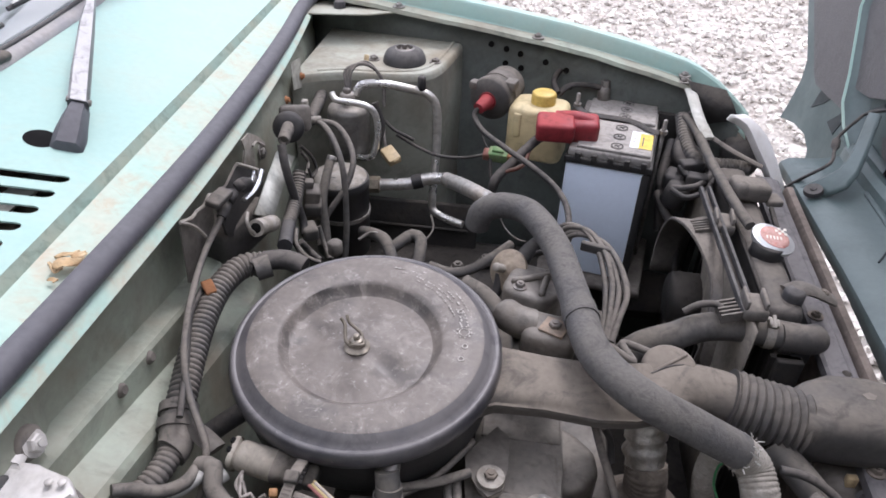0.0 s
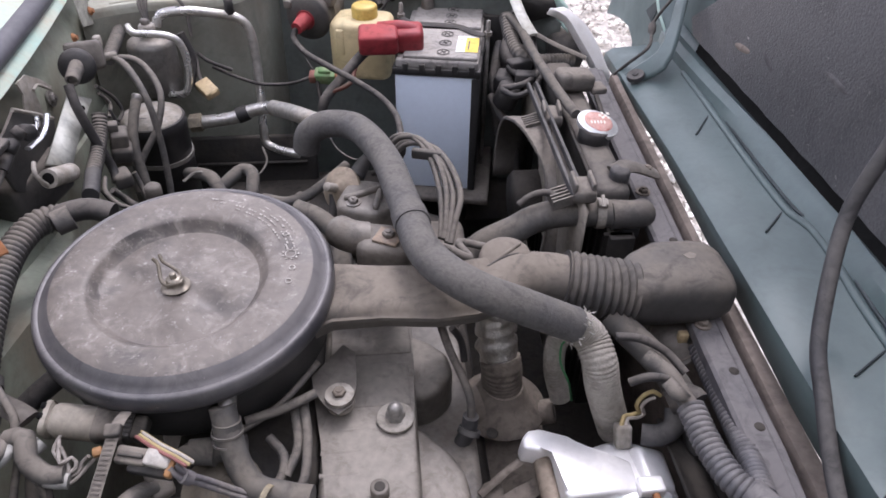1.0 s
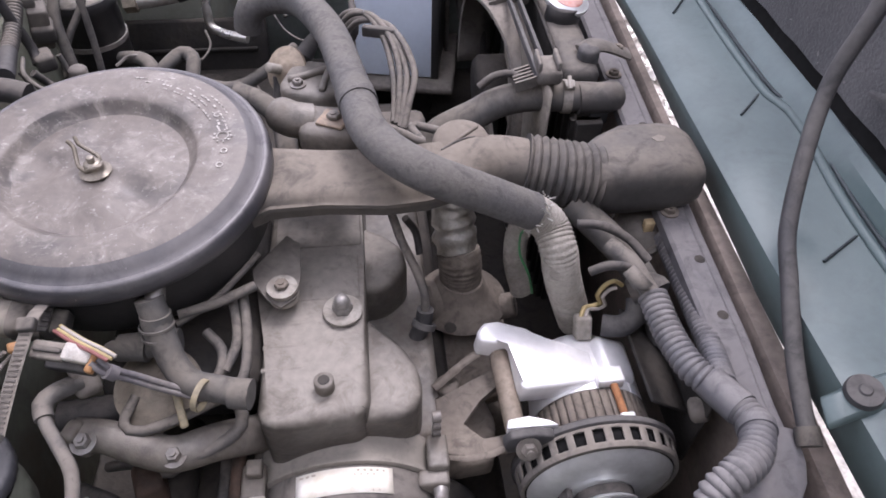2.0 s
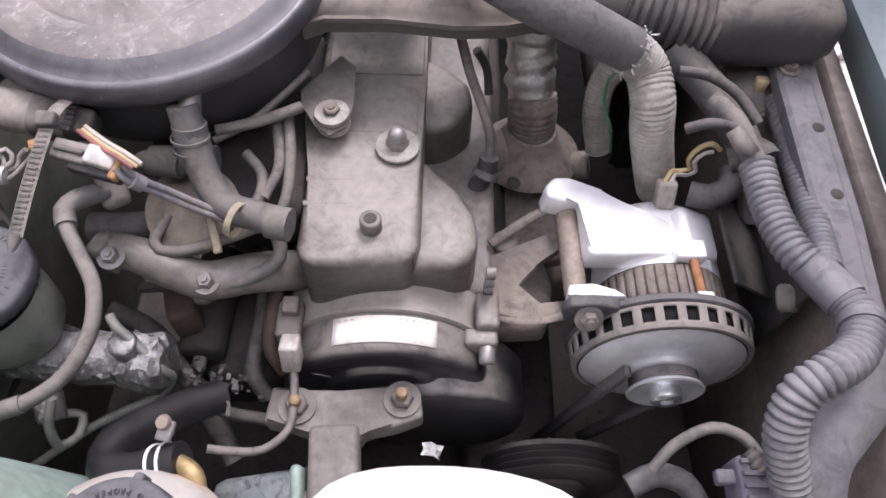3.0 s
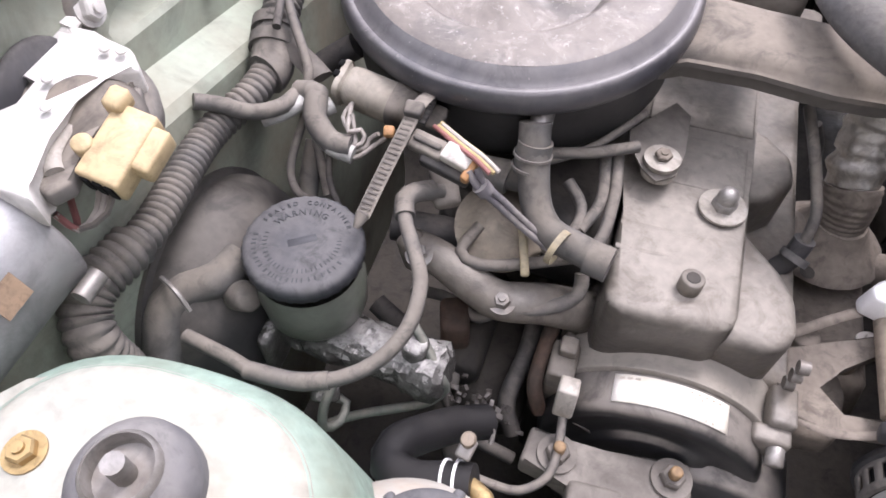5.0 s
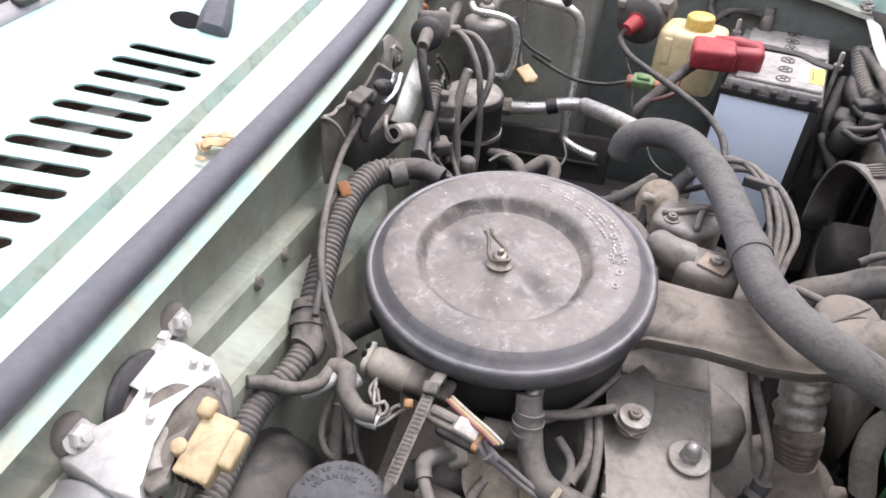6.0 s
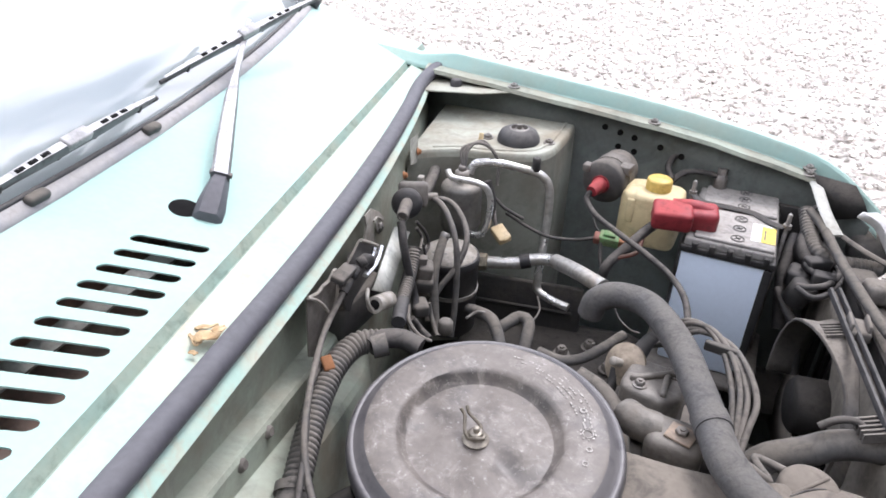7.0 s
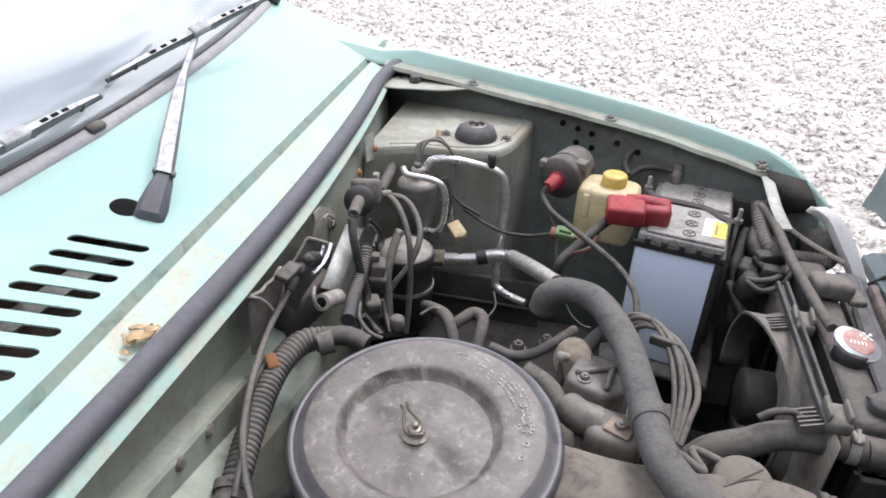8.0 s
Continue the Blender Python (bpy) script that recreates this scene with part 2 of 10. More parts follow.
NEWRUBBER = mat("clean_black_rubber", (0.010, 0.010, 0.011), 0.42, dirt=(0.018, 0.017, 0.017), amount=0.35, scale=30, bump=0.03, vary=0.05, spec=0.3)
# flat black for discs and boxes that paint the shade inside openings
HOLLOWSHADE = mat("hollow_shade", (0.012, 0.012, 0.012), 0.9, bump=0, spec=0.1)
FANPLATE = mat("satin_fan_plate", (0.58, 0.60, 0.60), 0.30, 0.55, dirt=(0.44, 0.45, 0.45), amount=0.4, scale=18, bump=0.02, vary=0.03, stain=0.12)

GLASS = bpy.data.materials.new("windscreen_glass")
GLASS.use_nodes = True
gb = GLASS.node_tree.nodes["Principled BSDF"]
# pale, half-opaque base stands in for part of the white sky reflection
gb.inputs["Base Color"].default_value = (0.50, 0.55, 0.56, 1)
gb.inputs["Roughness"].default_value = 0.02
gb.inputs["Transmission Weight"].default_value = 0.45
gb.inputs["IOR"].default_value = 2.1


DIRTLUMP = mat("dirt_grit", (0.060, 0.053, 0.046), 0.5, dirt=(0.03, 0.027, 0.025), amount=0.5, scale=90)


# ---- builders ----
V = Vector


def link_mesh(name, bm, material, smooth=50):
    me = bpy.data.meshes.new(name)
    bmesh.ops.recalc_face_normals(bm, faces=bm.faces)
    bm.to_mesh(me)
    bm.free()
    me.materials.append(material)
    if smooth:
        for p in me.polygons:
            p.use_smooth = True
        me.set_sharp_from_angle(angle=radians(smooth))
    return me


def thing(name, label, category, at=(0, 0, 0), group="", kind=""):
    ob = new(name)
    ob.empty_display_size = 0.02
    ob.location = at
    return tagged(ob, label, category, group, kind)


def part(name, bm, material, parent=None, label="", smooth=50):
    """One mesh, given in world places, under a thing or a part."""
    ob = new(name, link_mesh(name, bm, material, smooth))
    if parent:
        ob.parent = parent
        if parent.type == "EMPTY":
            ob.matrix_parent_inverse = Matrix.Translation(-V(parent.location))
    if label:
        ob["label"] = label
    return ob


def frame_of(p, d, up=(0, 0, 1)):
    """A matrix at p whose z axis runs along d, and whose y axis leans towards up."""
    z = V(d).normalized()
    u = V(up)
    if abs(z.dot(u.normalized())) > 0.98:
        u = V((0, 1, 0))
    x = u.cross(z).normalized()
    y = z.cross(x)
    m = Matrix((x, y, z)).transposed().to_4x4()
    m.translation = V(p)
    return m


def box_bm(size, m=None, bevel=0.0, seg=2, bm=None):
    own = bmesh.new()
    bmesh.ops.create_cube(own, size=1.0)
    bmesh.ops.scale(own, vec=size, verts=own.verts)
    if bevel:
        bmesh.ops.bevel(own, geom=own.edges[:], offset=bevel, segments=seg, profile=0.5, affect="EDGES")
    if m is not None:
        bmesh.ops.transform(own, matrix=m, verts=own.verts)
    return own if bm is None else merge(bm, own)


def merge(bm, other):
    me = bpy.data.meshes.new("tmp")
    other.to_mesh(me)
    other.free()
    bm.from_mesh(me)
    bpy.data.meshes.remove(me)
    return bm


def lathe_bm(profile, m=None, seg=40, bm=None, wobble=0.0, lobes=0):
    """Turns (radius, height) pairs round the z axis."""
    own = bmesh.new()
    rings = []
    for r, z in profile:
        if r < 1e-6:
            rings.append([own.verts.new((0, 0, z))])
        else:
            ring = []
            for i in range(seg):
                a = 2 * math.pi * i / seg
                k = r * (1 + wobble * math.cos(lobes * a)) if lobes else r
                ring.append(own.verts.new((k * math.cos(a), k * math.sin(a), z)))
            rings.append(ring)
    for a, b in zip(rings, rings[1:]):
        for i in range(seg):
            j = (i + 1) % seg
            if len(a) == 1 and len(b) > 1:
                own.faces.new((a[0], b[j], b[i]))
            elif len(b) == 1 and len(a) > 1:
                own.faces.new((a[i], a[j], b[0]))
            elif len(a) > 1:
                own.faces.new((a[i], a[j], b[j], b[i]))
    if m is not None:
        bmesh.ops.transform(own, matrix=m, verts=own.verts)
    return own if bm is None else merge(bm, own)


def cyl_bm(p, q, r, r2=None, bevel=0.0, seg=24, bm=None):
    p, q = V(p), V(q)
    h = (q - p).length
    r2 = r if r2 is None else r2
    b = min(bevel, h * 0.4)
    prof = [(0, 0), (r - b, 0), (r, b), (r2, h - b), (r2 - b, h), (0, h)] if b else [(0, 0), (r, 0), (r2, h), (0, h)]
    return lathe_bm(prof, frame_of(p, q - p), seg, bm)


def smooth_line(pts, step=0.006):
    """Points along a smooth curve through pts."""
    pts = [V(p) for p in pts]
    if len(pts) == 2:
        n = max(2, int((pts[1] - pts[0]).length / step))
        return [pts[0].lerp(pts[1], i / n) for i in range(n + 1)]
    full = [2 * pts[0] - pts[1]] + pts + [2 * pts[-1] - pts[-2]]
    out = []
    for i in range(1, len(full) - 2):
        a, b, c, d = full[i - 1:i + 3]
        n = max(2, int((c - b).length / step))
        for k in range(n):
            t = k / n
            out.append(0.5 * ((2 * b) + (c - a) * t + (2 * a - 5 * b + 4 * c - d) * t * t + (3 * b - a - 3 * c + d) * t ** 3))
    out.append(pts[-1])
    return out


def tube_bm(pts, r, seg=12, step=0.006, rib=0.0, pitch=0.0, bm=None, caps=True, flat=1.0):
    """A hose along a smooth curve; rib and pitch make it corrugated; r may be a function of the way along, 0 to 1."""
    if pitch:
        step = pitch / 4
    line = smooth_line(pts, step)
    if pitch:
        dense = [line[0]]
        for p in line[1:]:
            while (p - dense[-1]).length > step:
                dense.append(dense[-1] + (p - dense[-1]).normalized() * step)
        line = dense
    own = bmesh.new()
    n = len(line)
    tangent = (line[1] - line[0]).normalized()
    side = tangent.cross(V((0, 0, 1)))
    if side.length < 0.05:
        side = tangent.cross(V((0, 1, 0)))
    side.normalize()
    rings = []
    for i, p in enumerate(line):
        t = (line[min(i + 1, n - 1)] - line[max(i - 1, 0)]).normalized()
        side = (side - t * side.dot(t)).normalized()
        up = t.cross(side)
        k = r(i / (n - 1)) if callable(r) else r
        if pitch:
            k += rib * (1, 0.75, -0.6, 0.2)[i % 4]
        rings.append([own.verts.new(p + side * (k * math.cos(2 * math.pi * j / seg)) + up * (k * flat * math.sin(2 * math.pi * j / seg))) for j in range(seg)])
    for a, b in zip(rings, rings[1:]):
        for j in range(seg):
            own.faces.new((a[j], a[(j + 1) % seg], b[(j + 1) % seg], b[j]))
    if caps:
        own.faces.new(rings[0][::-1])
        own.faces.new(rings[-1])
    return own if bm is None else merge(bm, own)


def prism_bm(poly, depth, m=None, bevel=0.0, bm=None, seg=2):
    """A plate: the outline poly in the xy plane, from z = 0 down to -depth."""
    own = bmesh.new()
    top = [own.verts.new((x, y, 0)) for x, y in poly]
    low = [own.verts.new((x, y, -depth)) for x, y in poly]
    own.faces.new(top)
    own.faces.new(low[::-1])
    n = len(poly)
    for i in range(n):
        own.faces.new((top[i], low[i], low[(i + 1) % n], top[(i + 1) % n]))
    if bevel:
        bmesh.ops.bevel(own, geom=own.edges[:], offset=bevel, segments=seg, profile=0.5, affect="EDGES")
    if m is not None:
        bmesh.ops.transform(own, matrix=m, verts=own.verts)
    return own if bm is None else merge(bm, own)


def sweep_bm(sections, closed=False):
    """A skin over sections with the same number of points."""
    own = bmesh.new()
    rows = [[own.verts.new(p) for p in s] for s in sections]
    for a, b in zip(rows, rows[1:]):
        k = len(a)
        for i in range(k if closed else k - 1):
            own.faces.new((a[i], a[(i + 1) % k], b[(i + 1) % k], b[i]))
    return own


def thicken(ob, t):
    mod = ob.modifiers.new("sheet", "SOLIDIFY")
    mod.thickness, mod.offset = t, -1
    return ob


def bolt(parent, p, d=(0, 0, 1), r=0.007, h=0.006, washer=1.6, material=None, name="bolt"):
    m = frame_of(p, d)
    bm = bmesh.new()
    if washer:
        lathe_bm([(0, 0), (r * washer, 0), (r * washer, 0.0015), (0, 0.0015)], m, 20, bm)
    lathe_bm([(0, 0.001), (r, 0.001), (r, h * 0.8), (r * 0.85, h), (0, h)], m, 6, bm)
    lathe_bm([(0, h * 0.9), (r * 0.45, h * 0.9), (r * 0.42, h * 1.25), (0, h * 1.3)], m, 12, bm)
    return part(name, bm, material or STEEL, parent, smooth=30)


def ring_bm(p, d, r, width, thick=0.0015, seg=28, bm=None):
    """A band round the direction d."""
    return lathe_bm([(r, -width / 2), (r + thick, -width / 2), (r + thick, width / 2), (r, width / 2), (r, -width / 2)], frame_of(p, d), seg, bm)


def clamp(parent, p, d, r, width=0.008, material=None, screw=(0, 0, 1), name="hose_clamp"):
    bm = ring_bm(p, d, r, width)
    s = V(screw)
    s = (s - V(d).normalized() * s.dot(V(d).normalized())).normalized()
    a = V(p) + s * (r + 0.004)
    w = s.cross(V(d)).normalized()
    box_bm((0.010, 0.007, width * 1.1), frame_of(a, d, s), 0.001, 1, bm)
    cyl_bm(a - w * 0.007 + s * 0.002, a + w * 0.009 + s * 0.002, 0.0026, seg=10, bm=bm)
    return part(name, bm, material or STEEL, parent)


def letters_bm(text, size, m, depth=0.0004, bm=None):
    """Raised or printed letters, from the built-in font, centred on m."""
    cu = bpy.data.curves.new("letters", "FONT")
    cu.body, cu.size, cu.align_x, cu.align_y, cu.extrude, cu.resolution_u = text, size, "CENTER", "CENTER", depth, 2
    ob = bpy.data.objects.new("letters", cu)
    me = bpy.data.meshes.new_from_object(ob)
    own = bmesh.new()
    own.from_mesh(me)
    bmesh.ops.transform(own, matrix=m, verts=own.verts)
    bpy.data.objects.remove(ob)
    bpy.data.curves.remove(cu)
    bpy.data.meshes.remove(me)
    return own if bm is None else merge(bm, own)


def arc_letters_bm(text, size, m, radius, start, step, bm=None):
    bm = bm or bmesh.new()
    for i, ch in enumerate(text):
        if ch == " ":
            continue
        a = radians(start - i * step)
        letters_bm(ch, size, m @ pose(radius * math.cos(a), radius * math.sin(a), 0, 0, 0, start - i * step - 90), bm=bm)
    return bm


def rotz(deg):
    return Matrix.Rotation(radians(deg), 4, "Z")


def gritty(p, spread, count=60):
    rnd = random.Random(11)
    bm = bmesh.new()
    for i in range(count):
        q = V(p) + V((rnd.gauss(0, spread * 0.6), rnd.gauss(0, spread * 0.5), rnd.gauss(0, spread * 0.4)))
        box_bm([rnd.uniform(0.0015, 0.0048) for _ in range(3)], Matrix.Translation(q) @ pose(0, 0, 0, rnd.uniform(0, 180), rnd.uniform(0, 180), 0), bm=bm)
    return bm


# ---- ground ----
def gravel():
    rnd = random.Random(4)
    bm = bmesh.new()
    n = 60
    grid = [[bm.verts.new(((-1 + 2 * i / n) ** 3 * 60 + 1, (-1 + 2 * j / n) ** 3 * 60 + 3, 0.02 * noise.noise(V((i * 0.7, j * 0.7, 0))))) for j in range(n + 1)] for i in range(n + 1)]
    for i in range(n):
        for j in range(n):
            bm.faces.new((grid[i][j], grid[i + 1][j], grid[i + 1][j + 1], grid[i][j + 1]))
    tagged(part("ground", bm, DIRTMAT), "pale crushed stone gravel ground in daylight", "ground", kind="structure")
    # loose stones over the stretch beside the car
    verts, faces = [], []
    for k in range(30000):
        u = rnd.random()
        y = 0.9 + 7.5 * u ** 1.3
        x = rnd.uniform(-1.2 - 0.35 * y, 1.6 + 0.75 * y)
        s = rnd.uniform(0.008, 0.021) * (1 + 0.06 * y)
        q = Euler((rnd.uniform(0, 6), rnd.uniform(0, 6), rnd.uniform(0, 6))).to_matrix()
        b = len(verts)
        for c in ((1, 0, 0), (-1, 0, 0), (0, 1, 0), (0, -1, 0), (0, 0, 1), (0, 0, -1)):
            v = q @ V([e * rnd.uniform(0.6, 1.25) for e in c])
            verts.append((x + v.x * s, y + v.y * s, 0.008 + max(-0.02, v.z * s * 0.75) + s * 0.4))
        for f in ((0, 2, 4), (2, 1, 4), (1, 3, 4), (3, 0, 4), (2, 0, 5), (1, 2, 5), (3, 1, 5), (0, 3, 5)):
            faces.append(tuple(b + i for i in f))
    me = bpy.data.meshes.new("gravel")
    me.from_pydata(verts, [], faces)
    me.materials.append(STONEMAT)
    nt = STONEMAT.node_tree
    isl = nt.nodes.new("ShaderNodeNewGeometry")
    hsv = nt.nodes["Hue/Saturation/Value"]
    mr = nt.nodes.new("ShaderNodeMapRange")
    mr.inputs["To Min"].default_value, mr.inputs["To Max"].default_value = 0.62, 1.36
    nt.links.new(isl.outputs["Random Per Island"], mr.inputs["Value"])
    nt.links.new(mr.outputs["Result"], hsv.inputs["Value"])
    tagged(new("gravel", me), "loose pale grey and white crushed stones", "gravel", kind="stuff")


gravel()


# unseen wall added to cut low sky light from behind the viewpoint
def light_block_wall():
    bm = box_bm((9.0, 0.2, 2.8), Matrix.Translation((0.5, -1.75, 1.4)), 0.01)
    tagged(part("wall_light_block", bm, BLOCKWALL), "plain unseen wall added behind the viewpoint to block sky light", "wall", kind="structure")


BLOCKWALL = mat("block_wall_render", (0.20, 0.19, 0.18), 0.85, dirt=(0.14, 0.13, 0.12), amount=0.45, scale=3, bump=0.3, fine=30)
light_block_wall()


# ---- car body ----
def seal_x(y):
    return -0.193 - (0.105 * y * y if y > 0 else 0.0)


def crease_x(y):
    return -0.2505 - 0.047 * y


def base_x(y):
    return -0.418 - 0.125 * max(y, 0) ** 2


def cowl_z(x):
    return 0.913 - 0.32 * x


body = thing("car_body", "mint green small hatchback body with its engine bay open", "car", (0, 0.15, 0))

SLOT0, SLOTN, PITCH, SLANT = 0.072, 15, 0.0265, 0.44


def cowl_panel():
    bm, lip, seam = bmesh.new(), bmesh.new(), bmesh.new()
    ya, yb = SLOT0 + PITCH / 2, SLOT0 - (SLOTN - 0.5) * PITCH
    xs, xl = -0.249, -0.352

    def right(y):
        return crease_x(y) - 0.007

    def vert(x, y, drop=0.0):
        y += SLANT * (max(x, xl) - xs) if x < xs else 0.0
        return bm.verts.new((x, y, cowl_z(x) - drop))

    ys = [0.90, 0.84, 0.78, 0.70, 0.62, 0.54, 0.46, 0.38, 0.30, 0.22, 0.15, 0.11] + [ya - PITCH * i for i in range(SLOTN + 1)] + [yb - 0.05, yb - 0.12, yb - 0.22]
    for y0, y1 in zip(ys, ys[1:]):
        cols = []
        for y in (y0, y1):
            c = crease_x(y)
            cols.append([vert(seal_x(y) + 0.012, y, 0.006), vert(seal_x(y) + 0.004, y), vert(seal_x(y) - 0.008, y), vert(c + 0.0050, y), vert(c + 0.0012, y, 0.0075), vert(c - 0.0012, y, 0.0075), vert(right(y), y), vert(xl, y), vert(base_x(y), y), vert(base_x(y) - 0.03, y, -0.004)])
        strip = [[lip.verts.new(v.co) for v in col[:4]] for col in cols]
        for i in range(3):
            lip.faces.new((strip[0][i], strip[0][i + 1], strip[1][i + 1], strip[1][i]))
        for a, b in ((3, 4), (4, 5), (5, 6)):
            seam.faces.new([seam.verts.new(v.co) for v in (cols[0][a], cols[0][b], cols[1][b], cols[1][a])])
        for i in range(6, 9):
            if i == 6 and yb - 1e-6 <= min(y0, y1) and max(y0, y1) <= ya + 1e-6:
                continue
            bm.faces.new((cols[0][i], cols[0][i + 1], cols[1][i + 1], cols[1][i]))
    for i in range(SLOTN):
        y = SLOT0 - PITCH * i
        b, h, p2 = right(y) - 0.0160, 0.0062, PITCH / 2
        a = b - 0.062 + 0.0004 * i
        # the slot's edge and, beside it, the edge of its cell
        inner, outer = [], []
        for deg, end, u in ((90, 1, None), (65, 1, 1), (38, 1, 0.45), (0, 1, 0), (-38, 1, -0.45), (-65, 1, -1), (-90, 1, None), (-90, -1, None), (-115, -1, -1), (-142, -1, -0.45), (180, -1, 0), (142, -1, 0.45), (115, -1, 1), (90, -1, None)):
            c = b - h if end > 0 else a + h
            px, py = c + h * math.cos(radians(deg)), y + h * math.sin(radians(deg))
            if u is None:
                qx, qy = px, y + math.copysign(p2, math.sin(radians(deg)))
            else:
                qy = y + u * p2
                qx = right(qy) if end > 0 else xl
            inner.append(vert(px, py))
            outer.append(vert(qx, qy))
        low = [bm.verts.new((v.co.x, v.co.y, v.co.z - 0.0018)) for v in inner]
        n = len(inner)
        for k in range(n):
            m = (k + 1) % n
            bm.faces.new((inner[k], inner[m], outer[m], outer[k]))
            bm.faces.new((inner[m], inner[k], low[k], low[m]))
    bmesh.ops.remove_doubles(bm, verts=bm.verts, dist=0.0002)
    bmesh.ops.delete(bm, geom=[v for v in bm.verts if not v.link_faces], context="VERTS")
    part("cowl_panel", bm, MINT, body, "glossy mint green cowl panel with a row of vent slots", 35)
    bmesh.ops.remove_doubles(seam, verts=seam.verts, dist=0.0002)
    part("cowl_seam", seam, SEAMSHADE, body, "pressed seam along the cowl, its shade painted as darker grey-green", 35)
    bmesh.ops.remove_doubles(lip, verts=lip.verts, dist=0.0002)
    part("cowl_lip", lip, MINTWORN, body, "worn mint lip beside the seal with rusty beige stains", 35)
    # plenum under the vents
    bm = bmesh.new()
    box_bm((0.18, 0.80, 0.004), Matrix.Translation((-0.335, -0.12, 0.93)), bm=bm)
    part("plenum_floor", bm, PLENUM, body, "dusty brown sheet metal below the vents")
    part("plenum_strip", box_bm((0.020, 0.75, 0.003), Matrix.Translation((-0.340, -0.10, 0.985)) @ pose(0, 0, 0, 0, 18, -4)), STRIPGREY, body, "painted strip crossing below the vents")
    part("plenum_wall", box_bm((0.004, 0.80, 0.09), Matrix.Translation((-0.392, -0.12, 0.975))), PLENUM, body, "dusty brown wall behind the vents")


MINTWORN = mat("worn_mint_paint", (0.335, 0.475, 0.41), 0.45, dirt=(0.42, 0.44, 0.36), amount=0.42, scale=11, bump=0.04, vary=0.05, stain=0.4, stain_col=(0.40, 0.27, 0.17), spec=0.25)
# the recessed groove's shade is put into this darker green
SEAMSHADE = mat("seam_shade", (0.20, 0.28, 0.235), 0.6, dirt=(0.26, 0.29, 0.23), amount=0.4, scale=14, bump=0.05, vary=0.06)
STRIPGREY = mat("strip_paint", (0.20, 0.21, 0.19), 0.6, dirt=(0.13, 0.11, 0.09), amount=0.4, scale=20)
PLENUM = mat("plenum_rust", (0.20, 0.125, 0.095), 0.85, dirt=(0.26, 0.20, 0.165), amount=0.4, scale=8)
cowl_panel()


def firewall():
    secs = []
    for y in (0.80, 0.72, 0.60, 0.46, 0.32, 0.25, 0.20, 0.16, 0.08, 0.0, -0.06, -0.10, -0.13, -0.145, -0.16, -0.18, -0.24, -0.32, -0.45, -0.60):
        s = seal_x(y) + 0.193
        k = min(1, max(0, (0.24 - y) / 0.06))
        e = min(1, max(0, (y + 0.165) / 0.03)) * k
        z1, z2 = 0.875 - 0.14 * y, 0.833 - 0.21 * y
        z2 = min(z2, z1 - 0.012)
        up = -0.189 - 0.020 * e
        secs.append([(s - 0.197, y, cowl_z(s - 0.197) - 0.004), (s - 0.197 - 0.004 * e, y, 0.955), (s + up, y, 0.93), (s + up, y, z1 + 0.004), (s - 0.190, y, z1), (s - 0.187, y, z1 - 0.004), (s - 0.187, y, z2 + 0.004), (s - 0.187 + 0.025 * k, y, z2 - 0.006), (s - 0.187 + 0.030 * k, y, z2 - 0.013), (s - 0.185 + 0.034 * k, y, 0.70), (s - 0.18 + 0.034 * k, y, 0.42)])
    bm = sweep_bm(secs)
    ob = part("firewall", bm, BAYMINT, body, "dusty pale green bulkhead with pressed steps", 28)
    thicken(ob, -0.003)
    for y in (-0.023, -0.071):
        bm = lathe_bm([(0, 0.004), (0.004, 0.004), (0.0055, 0.002), (0.007, 0), (0.007, -0.004)], frame_of((-0.187, y, 0.866 - 0.14 * y), (1, 0, 0.3)), 16)
        part("plug", bm, BRACKET, body, "grey bulkhead plug")


firewall()


def weatherstrip():
    pts = [(seal_x(y) - 0.003, y, 0.986 + 0.008 * max(0, y)) for y in (-0.50, -0.35, -0.2, -0.05, 0.1, 0.25, 0.4, 0.55, 0.68)] + [(-0.236, 0.745, 1.0), (-0.222, 0.765, 1.0)]
    part("weatherstrip", tube_bm(pts, 0.0115, 14, 0.02), SEALRUB, body, "grey-black rubber hood seal along the cowl edge")


weatherstrip()


# the inner flange of the far wing: place and height along the car
def wing_y(x):
    return 0.713 - 0.14 * (x + 0.089) - 0.10 * max(0, x - 0.15) ** 2


def wing_z(x):
    return 0.993 - 0.10 * (x + 0.089) - 0.22 * max(0, x - 0.1) ** 2


